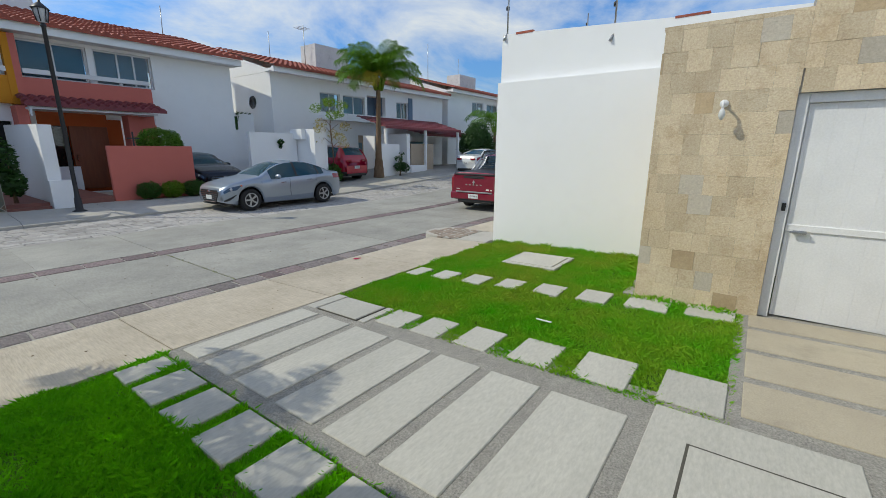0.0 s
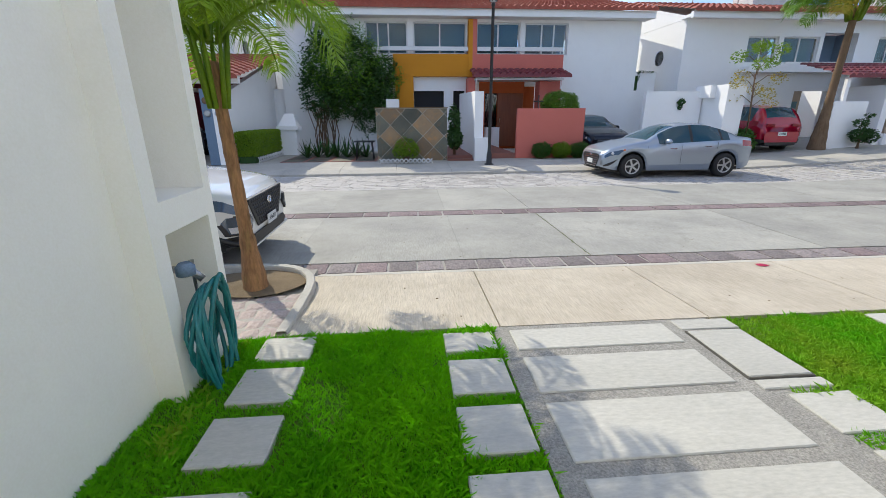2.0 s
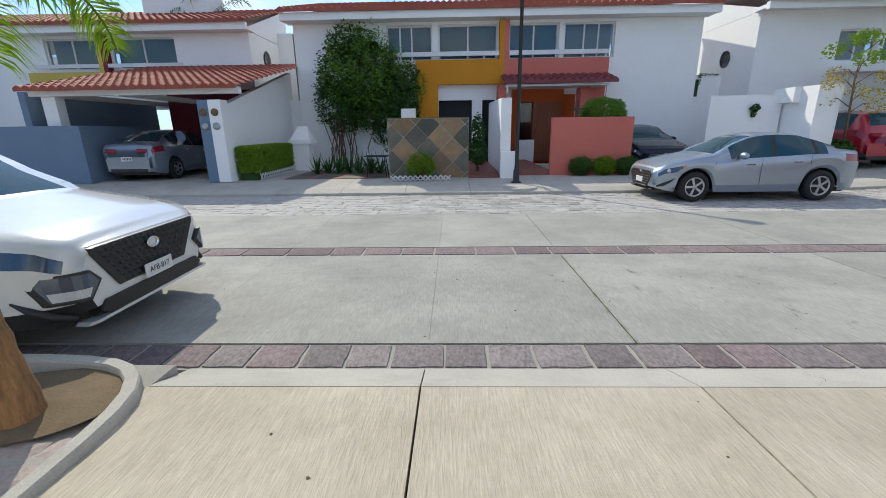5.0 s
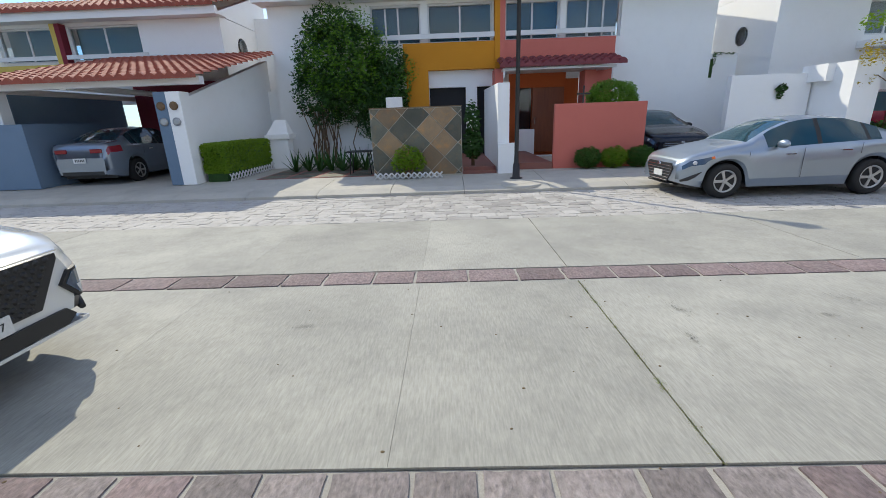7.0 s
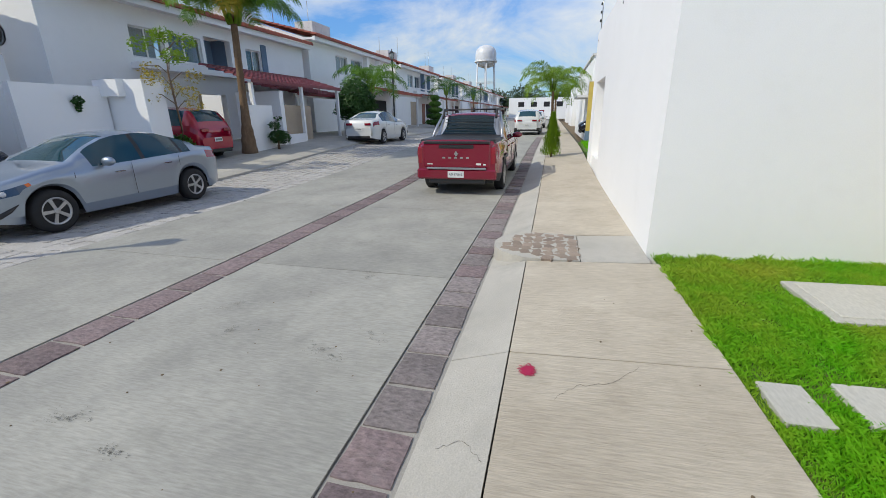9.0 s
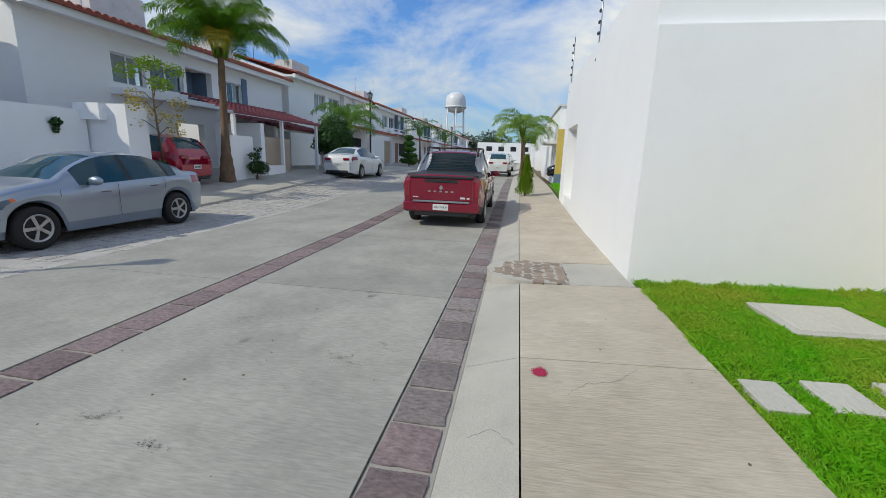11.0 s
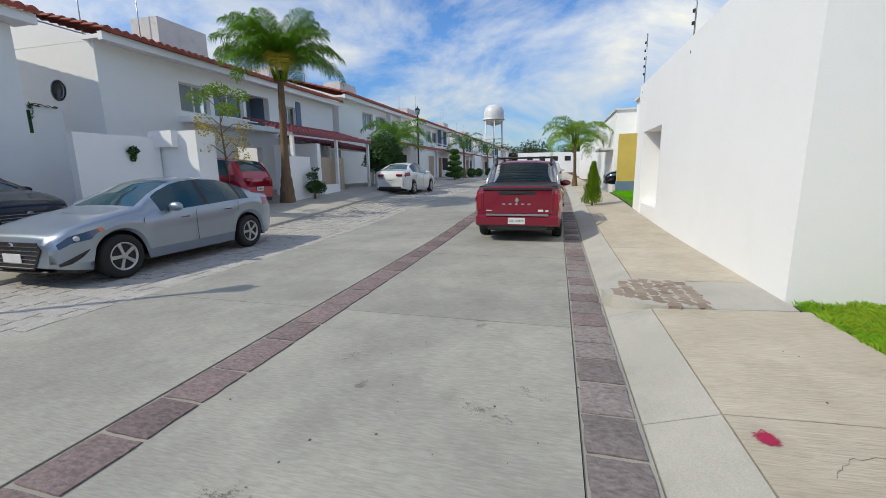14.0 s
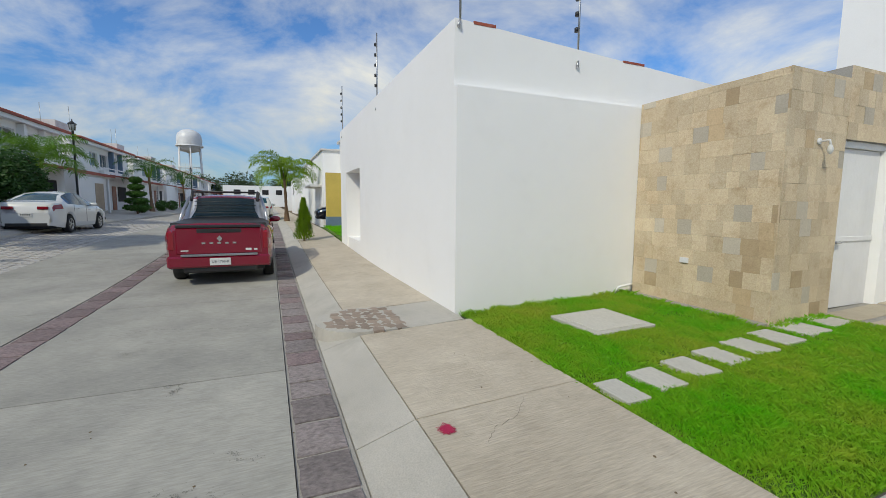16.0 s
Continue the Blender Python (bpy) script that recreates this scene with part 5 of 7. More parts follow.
    part("lower_intake", boxes((fx - 0.14, fx - 0.02, -hw * 0.6, hw * 0.6, 0.21 if nose_light else 0.24, 0.25 if nose_light else 0.36), bevel=0.015), M["trim"], t)
    zn = 0.36 if nose_light else 0.42
    pfx = fx if nose_light else fx + 0.025
    pl = part("number_plate", boxes((pfx + 0.021, pfx + 0.03, -0.17, 0.17, zn, zn + 0.12), bevel=0.004), M["plate"], t, "white number plate")
    for s in (1, -1):
        half = lambda key: [c for c in groups[key] if (c[1] < N // 2) == (s > 0)]
        lamp = part("headlight", shell(half("lamp")), M["lamp_smoke"], t, "swept headlight under a clear lens")
        skin = lambda x: hw * (blunt + (1 - blunt) * math.sqrt(max(0, 1 - (1 - min(1, (fx - x) / 0.62)) ** 2)))
        if nose_light:
            bm = bmesh.new()
            x = fx - 0.24
            z = curve_at(belt, x) * 0.9 + 0.02
            bmesh.ops.create_icosphere(bm, subdivisions=2, radius=0.04, matrix=Matrix.Translation((x, s * (skin(x) * 0.985 - 0.015), z)))
            for f in bm.faces:
                f.smooth = True
            part("lens", bm, M["lamp_clear"], lamp)
            bm = shell([c for c in half("lamp") if xs[c[0]] < fx - 0.45])
            for v in bm.verts:
                v.co.y += s * 0.004
            part("turn_signal", bm, M["lamp_amber"], lamp, "amber turn signal")
        bm = bmesh.new()
        tube(bm, [(fx - d, s * skin(fx - d) * q, z) for d, q, z in ((0.05, 0.965, 0.33), (0.15, 0.972, 0.37), (0.26, 0.975, 0.43), (0.36, 0.98, 0.50))], [0.022, 0.036, 0.03, 0.008], 8)
        part("fog_slot", bm, M["trim"], t)
        if not bed:
            part("tail_light", shell(half("tail")), M["lamp_red"], t, "red tail light")
            part("tail_light_inner", boxes((-fx - 0.006, -fx + 0.05, hw * 0.36 if s > 0 else -hw * 0.70, hw * 0.70 if s > 0 else -hw * 0.36, zr - 0.16, zr - 0.06), bevel=0.012), M["lamp_red"], t, "red tail light on the boot lid")
        mx = front_glass[1] + (front_glass[0] - front_glass[1]) * 0.45
        zm = curve_at(belt, mx) + 0.06
        bm = bmesh.new()
        bmesh.ops.create_icosphere(bm, subdivisions=3, radius=1, matrix=Matrix.Translation((mx, s * (hw + 0.07), zm)) @ Matrix.Diagonal((0.07, 0.13, 0.075, 1)))
        for f in bm.faces:
            f.smooth = True
        tube(bm, [(mx, s * (hw - 0.06), zm - 0.06), (mx, s * (hw + 0.02), zm - 0.03)], 0.025, 6)
        part("mirror", bm, paint, t)
        for dx in (0.35, -0.62):
            z = curve_at(belt, dx) - 0.13
            part("door_handle", boxes((dx - 0.18, dx, s * hw * 0.985 if s > 0 else -hw * 0.985 - 0.035, s * hw * 0.985 + 0.035 if s > 0 else -hw * 0.985, z - 0.012, z + 0.014), bevel=0.006), M["chrome"] if name == "sedan" else paint, t)
        for dx in (0.98, 0.02, -0.98):
            z0, z1 = 0.36, curve_at(belt, dx) - 0.03
            if any(abs(dx - ax) < r + 0.1 for ax in axles):
                z0 = r * 2 + 0.12
            bm = bmesh.new()
            y = s * hw
            tube(bm, [(dx, y * 0.999 if abs(z0) else y, z0 + (z1 - z0) * q) for q in (0, 0.35, 0.6, 1.0)], 0.004, 4)
            part("door_seam", bm, M["trim"], t)
    part("rear_bumper_trim", boxes((-fx - 0.01, -fx + 0.2, -hw * 0.66, hw * 0.66, 0.26, 0.40), bevel=0.03), M["trim"], t)
    px = fx + (0.012 if not bed else 0.051)
    pr = part("number_plate", boxes((-px - 0.010, -px, -0.17, 0.17, 0.60 if not bed else 0.40, 0.73 if not bed else 0.53), bevel=0.004), M["plate"], t, "white number plate")
    zp = 0.665 if not bed else 0.465
    if plate_text:
        cu = bpy.data.curves.new("plate_text", "FONT")
        cu.body, cu.size, cu.align_x, cu.align_y, cu.extrude = plate_text, 0.062, "CENTER", "CENTER", 0.001
        o = new("plate_text", cu); o.data.materials.append(M["ink"])
        o.parent = pr; o.matrix_local = Matrix.Translation((-px - 0.0115, 0, zp)) @ Euler((math.pi / 2, 0, -math.pi / 2)).to_matrix().to_4x4()
    else:
        part("plate_marks", boxes(*[(-px - 0.0115, -px - 0.0095, -0.13 + 0.045 * k, -0.105 + 0.045 * k, zp - 0.03, zp + 0.03) for k in range(6)]), M["ink"], pr)
    t.matrix_world = m
    return t


SILVER = car_paint("silver_paint", (0.34, 0.40, 0.47), 0.8, rough=0.36)
WHITE = car_paint("white_paint", (0.66, 0.67, 0.66), 0.05)
RED = car_paint("red_paint", (0.22, 0.002, 0.022), 0.15)
RED2 = car_paint("cherry_paint", (0.38, 0.005, 0.03), 0.1)
BLACK = car_paint("black_paint", (0.008, 0.010, 0.016), 0.0, 0.3)
DUSK = car_paint("blue_grey_car_paint", (0.24, 0.29, 0.35), 0.45)
PALE = car_paint("pale_silver_paint", (0.62, 0.64, 0.66), 0.35)


def sedan(label, group, paint, m, L=4.57, W=1.80, H=1.44, r=0.318, wb=2.70, text=""):
    k, z = L / 4.57, H / 1.44
    f = lambda rows: [(x * k, v * z) for x, v in rows]
    return car("sedan", label, group, paint, L, W, H, (0.511 * wb, -0.489 * wb), r,
               f([(2.285, 0.62), (2.22, 0.72), (2.0, 0.82), (1.5, 0.93), (1.05, 1.00), (0.98, 1.02), (0.62, 1.20), (0.25, 1.36), (0.0, 1.415), (-0.4, 1.44), (-0.85, 1.41), (-1.25, 1.30), (-1.70, 1.11), (-1.95, 1.08), (-2.17, 1.06), (-2.24, 0.95), (-2.285, 0.70)]),
               f([(2.285, 0.56), (2.1, 0.70), (1.4, 0.84), (0.9, 0.90), (0, 0.93), (-1.0, 0.98), (-1.7, 1.00), (-2.2, 0.96), (-2.285, 0.68)]),
               0.66, (0.98 * k, 0.12 * k), (-1.05 * k, -1.68 * k), (0.70 * k, -1.42 * k), m, pillars=((-0.22, -0.30), (-1.08, -1.14)), plate_text=text)


def suv(label, group, paint, m, L=4.70, W=1.88, H=1.70, r=0.36, wb=2.75):
    k, z = L / 4.7, H / 1.70
    f = lambda rows: [(x * k, v * z) for x, v in rows]
    return car("suv", label, group, paint, L, W, H, (0.51 * wb, -0.49 * wb), r,
               f([(2.35, 0.80), (2.28, 0.95), (2.1, 1.03), (1.5, 1.12), (1.2, 1.17), (0.8, 1.40), (0.45, 1.60), (0.2, 1.67), (-0.5, 1.70), (-1.4, 1.66), (-1.95, 1.58), (-2.15, 1.30), (-2.26, 1.08), (-2.33, 0.9), (-2.35, 0.75)]),
               f([(2.35, 0.74), (2.2, 0.90), (1.4, 1.02), (0, 1.06), (-1.4, 1.12), (-2.1, 1.12), (-2.3, 0.95), (-2.35, 0.72)]),
               0.72, (1.18 * k, 0.32 * k), (-1.93 * k, -2.18 * k), (0.85 * k, -1.85 * k), m, pillars=((-0.12, -0.22), (-1.05, -1.15)))


def put(x, y, z, deg, pitch=0):
    return T((x, y, z)) @ Matrix.Rotation(radians(deg), 4, "Z") @ Matrix.Rotation(radians(pitch), 4, "Y")


bay_sedan = sedan("silver sedan parked on the cobbled bay", "parked cars", SILVER, put(8.49, 12.55, 0.005, 180), L=4.28, W=1.77, H=1.43, wb=2.63)
kerb_sedan = sedan("white sedan parked facing up the street", "parked cars", WHITE, put(22.9, 13.0, rise(22, 12.5), -1.5), L=4.42, W=1.73, H=1.48, r=0.31, wb=2.55)
near_suv = car("suv", "white suv with a black mesh grille at the kerb", "parked cars", WHITE, 4.77, 1.86, 1.62, (1.40, -1.35), 0.35,
               [(2.385, 0.80), (2.34, 0.865), (2.1, 0.945), (1.5, 1.04), (1.2, 1.09), (0.8, 1.34), (0.45, 1.53), (0.2, 1.60), (-0.5, 1.63), (-1.4, 1.60), (-1.95, 1.52), (-2.15, 1.26), (-2.26, 1.05), (-2.33, 0.9), (-2.385, 0.75)],
               [(2.385, 0.72), (2.2, 0.83), (1.4, 0.95), (0, 1.0), (-1.4, 1.06), (-2.1, 1.06), (-2.3, 0.92), (-2.385, 0.72)],
               0.72, (1.18, 0.32), (-1.93, -2.18), (0.85, -1.85), put(-3.04, 6.0, 0.0, 0), pillars=((-0.12, -0.22), (-1.05, -1.15)), nose_light=False)
sedan("black hatchback in the drive beside the coral wall", "parked cars", BLACK, put(8.25, 17.6 - 0.15, 0.2, -90), L=4.2, W=1.75, H=1.46, wb=2.55)
sedan("silver sedan under the tiled carport", "parked cars", DUSK, put(-7.55, 17.05, 0.2, 90), L=4.4, W=1.76, H=1.50, wb=2.6)
suv("cherry red suv in a drive, tail to the street", "parked cars", RED2, put(14.2, 17.2, gz(13.7, 16), 92), L=4.5, W=1.84, H=1.68)
suv("white suv parked further up the street", "parked cars", WHITE, put(35.5, 6.3, rise(34, 6), 0))
suv("white suv parked far up the street", "parked cars", WHITE, put(50, 6.3, rise(34, 6), 0))
sedan("white sedan far along the far kerb", "parked cars", WHITE, put(56, 12.6, rise(34, 12), 180))
sedan("dark sedan in a forecourt beside the white building", "parked cars", BLACK, put(27.2, 0.9, rise(27, 1) + 0.2, 90))

# double-cab pickup
pk = car("pickup", "red double-cab pickup with roof rack and black bed cover", "parked cars", RED, 4.70, 1.82, 1.69, (1.50, -1.35), 0.345,
         [(2.35, 0.85), (2.25, 1.0), (1.5, 1.10), (1.25, 1.13), (0.85, 1.38), (0.55, 1.60), (0.3, 1.66), (-0.4, 1.67), (-0.66, 1.64), (-0.98, 1.21), (-1.05, 1.185), (-2.22, 1.17), (-2.31, 1.15), (-2.35, 1.05)],
         [(2.35, 0.78), (2.2, 0.92), (1.4, 1.0), (0, 1.04), (-0.9, 1.06), (-2.25, 1.05), (-2.35, 0.95)],
         0.74, (1.22, 0.42), (-0.68, -0.98), (0.9, -0.62), put(13.5, 6.43, 0.025, 0, -0.8), bed=(-1.0, -2.28), pillars=((-0.05, -0.15),), plate_text="UB-1768-B", blunt=0.9)
fx = 2.35
part("tailgate", boxes((-fx - 0.014, -fx + 0.02, -0.69, 0.69, 0.60, 1.07), bevel=0.015), RED, pk, "red tailgate")
part("rear_bumper", boxes((-fx - 0.05, -fx + 0.15, -0.84, 0.84, 0.36, 0.57), bevel=0.03), RED, pk, "red rear bumper")
part("bumper_step", boxes((-fx - 0.062, -fx + 0.05, -0.62, 0.62, 0.565, 0.605), bevel=0.008), M["steel"], pk, "steel bumper step")
part("tailgate_handle", boxes((-fx - 0.03, -fx - 0.016, -0.14, 0.14, 1.0, 1.035), bevel=0.005), M["trim"], pk)
bm = bmesh.new()
vs = [bm.verts.new((-fx - 0.018, y, z)) for y, z in ((0, 0.82), (0.045, 0.88), (0, 0.94), (-0.045, 0.88))]
f = bm.faces.new(vs)
r = bmesh.ops.extrude_face_region(bm, geom=[f])
for v in r["geom"]:
    if isinstance(v, bmesh.types.BMVert):
        v.co.x -= 0.01
part("badge", bm, M["chrome"], pk, "chrome diamond badge")
g = bmesh.new()
for k in range(5):
    box(g, -fx - 0.02, -fx - 0.012, -0.27 + 0.125 * k, -0.21 + 0.125 * k, 0.785, 0.815)
part("badge_bars", g, M["chrome"], pk)
parts("rear_decal", M["plate"], pk, (-fx - 0.018, -fx - 0.012, -0.52, -0.42, 0.655, 0.695), (-fx - 0.018, -fx - 0.012, -0.62, -0.56, 0.655, 0.685), (-fx - 0.018, -fx - 0.012, 0.50, 0.62, 0.66, 0.68))
part("tailgate_cap", boxes((-fx - 0.018, -fx + 0.10, -0.69, 0.69, 1.072, 1.125), bevel=0.012), M["trim"], pk, "black cap along the tailgate top")
part("handle_panel", boxes((-fx - 0.017, -fx - 0.010, -0.36, 0.36, 0.985, 1.06), bevel=0.003), M["trim"], pk, "black handle panel")
for s in (1, -1):
    part("tail_light", boxes((-fx - 0.008, -fx + 0.24, s * 0.70 if s > 0 else -0.825, 0.825 if s > 0 else -0.70, 0.66, 1.02), bevel=0.03), M["lamp_red"], pk, "tall red tail light")
    bm = bmesh.new()
    tube(bm, [(0.75, s * 0.60, 1.60), (0.6, s * 0.62, 1.72), (-0.75, s * 0.62, 1.73), (-0.92, s * 0.62, 1.55)], [0.03, 0.025, 0.025, 0.03], 8)
    part("roof_rail", bm, M["trim"], pk)
    part("wheel_flare", boxes((-1.35 - 0.42, -1.35 + 0.42, s * 0.90 if s > 0 else -0.925, 0.925 if s > 0 else -0.90, 0.70, 0.77), bevel=0.01), M["trim"], pk)
for x in (0.45, 0.05, -0.45):
    bm = bmesh.new(); tube(bm, [(x, -0.62, 1.73), (x, 0.62, 1.73)], 0.018, 8)
    part("rack_bar", bm, M["trim"], pk)
pg = bmesh.new()
for k in range(5):
    tube(pg, [(-0.82 - 0.048 * k, -0.58, 1.52 - 0.075 * k), (-0.82 - 0.048 * k, 0.58, 1.52 - 0.075 * k)], 0.007, 6)
part("window_guard", pg, M["trim"], pk, "black bars behind the rear window")

# mesh grille, badge and lamp clusters of the near suv


def prism(outline, x_of, depth):
    """A plate of thickness depth over an outline of (y, z), its face at x_of(y)."""
    bm = bmesh.new()
    bm.faces.new([bm.verts.new((0, y, z)) for y, z in outline])
    for k in range(-24, 25):
        bmesh.ops.bisect_plane(bm, geom=bm.verts[:] + bm.edges[:] + bm.faces[:], plane_co=(0, k * 0.04 + 0.001, 0), plane_no=(0, 1, 0))
    back = bmesh.ops.extrude_face_region(bm, geom=bm.faces[:])
    moved = {v for v in back["geom"] if isinstance(v, bmesh.types.BMVert)}
    for v in bm.verts:
        v.co.x = x_of(v.co.y) - (depth if v in moved else 0)
    bmesh.ops.recalc_face_normals(bm, faces=bm.faces)
    return bm




def nose(y):
    """The front face of the body at a distance y from its middle."""
    q = min(0.97, max(0.0, (abs(y) / 0.907 - 0.73) / 0.27))
    return 2.402 - 0.62 * (1 - math.sqrt(1 - q * q))


part("mesh_grille", prism([(-0.60, 0.80), (-0.60, 0.76), (-0.40, 0.46), (0.40, 0.46), (0.60, 0.76), (0.60, 0.80)], nose, 0.05), M["trim"], near_suv, "black mesh grille")
g = bmesh.new()
for j in range(7):
    for i in range(-9, 10):
        y, z = 0.065 * i + (0.0325 if j % 2 else 0), 0.49 + 0.047 * j
        if abs(y) < 0.36 + (z - 0.46) * 0.62:
            bmesh.ops.create_cone(g, segments=6, cap_ends=True, radius1=0.026, radius2=0.012, depth=0.014, matrix=T((nose(y) + 0.006, y, z)) @ Matrix.Rotation(math.pi / 2, 4, "Y"))
part("grille_mesh_cell", g, M["trim"], near_suv)
cu = bpy.data.curves.new("plate_text", "FONT")
cu.body, cu.size, cu.align_x, cu.align_y, cu.extrude = "AFB-817", 0.07, "CENTER", "CENTER", 0.001
o = new("plate_text", cu); o.data.materials.append(M["ink"])
o.parent = near_suv; o.matrix_local = T((2.4415, 0, 0.48)) @ Euler((math.pi / 2, 0, math.pi / 2)).to_matrix().to_4x4()
bm = bmesh.new(); lathe(bm, [(0.075, 0), (0.075, 0.012), (0.06, 0.016), (0.056, 0.002)], seg=24)
bmesh.ops.transform(bm, verts=bm.verts, matrix=T((2.418, 0, 0.70)) @ Matrix.Rotation(math.pi / 2, 4, "Y") @ Matrix.Diagonal((0.62, 1, 1, 1)))
part("badge", bm, M["chrome"], near_suv, "chrome oval badge")
part("front_intake", prism([(-0.62, 0.34), (-0.56, 0.40), (0.56, 0.40), (0.62, 0.34), (0.55, 0.29), (-0.55, 0.29)], lambda y: nose(y) + 0.006, 0.05), M["trim"], near_suv, "black lower intake")
part("front_lip", prism([(-0.74, 0.262), (-0.72, 0.285), (0.72, 0.285), (0.74, 0.262)], lambda y: nose(y) + 0.012, 0.10), PALE, near_suv, "silver skid strip")
part("hood_seam", prism([(-0.62, 0.812), (-0.62, 0.822), (0.62, 0.822), (0.62, 0.812)], lambda y: nose(y) - 0.002, 0.02), M["chrome"], near_suv)
for s in (1, -1):
    part("lamp_surround", prism([(s * 0.57, 0.57), (s * 0.65, 0.66), (s * 0.85, 0.67), (s * 0.87, 0.60), (s * 0.84, 0.45), (s * 0.68, 0.45)], lambda y: nose(y) + 0.012, 0.06), M["trim"], near_suv, "black hexagonal lamp surround")
    part("headlamp", prism([(s * 0.60, 0.57), (s * 0.665, 0.645), (s * 0.84, 0.653), (s * 0.855, 0.60), (s * 0.83, 0.47), (s * 0.69, 0.47)], lambda y: nose(y) + 0.018, 0.03), M["lamp_smoke"], near_suv, "smoked hexagonal headlamp")
    part("lamp_lens", prism([(s * 0.70, 0.478), (s * 0.67, 0.54), (s * 0.835, 0.545), (s * 0.828, 0.478)], lambda y: nose(y) + 0.021, 0.02), M["lamp_clear"], near_suv)

for s in (1, -1):
    bm = bmesh.new(); tube(bm, [(-1.25, s * 0.80, 1.13), (-0.95, s * 0.77, 1.36), (-0.70, s * 0.69, 1.60), (-0.4, s * 0.66, 1.66)], [0.03, 0.03, 0.03, 0.02], 8)
    part("roll_bar", bm, M["rim"], pk, "silver roll bar beside the rear window")
# ---------- plants ----------


def palm(x, y, z, h, r, fronds, length, lean=(0.1, 0.0), seed=1, label="slender palm with arching feathery fronds", droop=1.0, leaflets=34, frond_mat="leaf", dead=0, rise_hi=1.25, rise_lo=0.10, wide=2.1, shaft=1.0, bark="bark"):
    rn = random.Random(seed)
    t = empty("palm", (x, y, z), label, "palm tree", "palms")
    bm = bmesh.new()
    n = 26
    pts, rs = [], []
    for i in range(n + 1):
        u = i / n
        pts.append((lean[0] * u ** 1.3, lean[1] * u ** 1.3, -0.1 + (h + 0.1) * u))
        rs.append(r * (1.45 - 0.75 * min(1, u * 3) + 0.0) * (1.0 - 0.25 * u) * (1 + 0.07 * (i % 2) + rn.uniform(-0.05, 0.05)))
    tube(bm, pts, rs, 12)
    part("trunk", bm, M[bark], t, "ringed brown palm trunk")
    bm = bmesh.new()
    top = Vector((lean[0], lean[1], h))
    for k in range(9):
        a = k * 2.4
        o = Vector((math.cos(a), math.sin(a), 0)) * r * 0.8
        tube(bm, [top + o + Vector((0, 0, -0.35)), top + o * 1.7 + Vector((0, 0, 0.02)), top + o * 2.4 + Vector((0, 0, 0.35))], [r * 0.35 * shaft, r * 0.3 * shaft, r * 0.1 * shaft], 5)
    part("crown_shaft", bm, M["leaf_lime"], t, "yellow-green leaf bases")
    for k in range(fronds):
        a = k * 2.399 + rn.uniform(-0.2, 0.2)
        el = rise_hi - (rise_hi - rise_lo) * (k / fronds) + rn.uniform(-0.1, 0.1)
        ln = length * rn.uniform(0.85, 1.1)
        d = Vector((math.cos(a), math.sin(a), 0))
        side = Vector((-d.y, d.x, 0))
        p = top + Vector((0, 0, 0.15)) + d * r
        bm = bmesh.new()
        spine = [p.copy()]
        m = 14
        for i in range(m):
            u = i / m
            e = el - droop * 1.9 * u ** 1.4
            p = p + (d * math.cos(e) + Vector((0, 0, math.sin(e)))) * ln / m
            spine.append(p.copy())
        tube(bm, spine, [0.016 * (1 - 0.8 * i / m) + 0.003 for i in range(m + 1)], 4)
        for i in range(leaflets):
            u = 0.10 + 0.9 * i / leaflets
            f = u * m
            j = min(m - 1, int(f))
            c = spine[j].lerp(spine[j + 1], f - j)
            tang = (spine[j + 1] - spine[j]).normalized()
            ll = length * 0.30 * math.sin(math.pi * min(1, 0.12 + u * 0.82)) ** 0.7 * rn.uniform(0.8, 1.15)
            for s in (1, -1):
                out = (side * s * rn.uniform(0.75, 1.0) + tang * rn.uniform(0.35, 0.75) + Vector((0, 0, rn.uniform(-0.15, 0.35)))).normalized()
                mid = c + out * ll * 0.55
                tip = c + out * ll * 0.95 + Vector((0, 0, -0.42 * ll))
                wv = tang * (0.005 + 0.004 * length / 2) * wide
                q = [bm.verts.new(c - wv * 0.5), bm.verts.new(c + wv * 0.5), bm.verts.new(mid + wv), bm.verts.new(mid - wv), bm.verts.new(tip)]
                bm.faces.new((q[0], q[1], q[2], q[3])); bm.faces.new((q[3], q[2], q[4]))
        part("frond", bm, M["leaf_yellow" if k >= fronds - dead else frond_mat], t)
    return t


def leaf_cloud(bm, blobs, count, size, seed, jitter=0.25, flat=0.5):
    """Leaves scattered through rough ellipsoids, denser towards their skins, with gaps."""
    rn = random.Random(seed)
    vol = [b[3] * b[4] * b[5] for b in blobs]
    for cx, cy, cz, rx, ry, rz in blobs:
        k = int(count * rx * ry * rz / sum(vol))
        for _ in range(k):
            v = Vector((rn.gauss(0, 1), rn.gauss(0, 1), rn.gauss(0, 1))).normalized()
            q = rn.uniform(0.55, 1.0) ** 0.5 * (1 + jitter * noise.noise(v * 2.3 + Vector((cx, cy, seed))))
            c = Vector((cx + v.x * rx * q, cy + v.y * ry * q, cz + v.z * rz * q))
            a = Vector((rn.gauss(0, 1), rn.gauss(0, 1), rn.gauss(0, flat))).normalized()
            b = a.cross(v + Vector((rn.uniform(-0.6, 0.6), rn.uniform(-0.6, 0.6), rn.uniform(-0.6, 0.6)))).normalized()
            s = size * rn.uniform(0.6, 1.3)
            bm.faces.new([bm.verts.new(c + a * s), bm.verts.new(c + b * s * 0.42 + a * s * 0.1), bm.verts.new(c - a * s * 0.9), bm.verts.new(c - b * s * 0.42 + a * s * 0.1)])


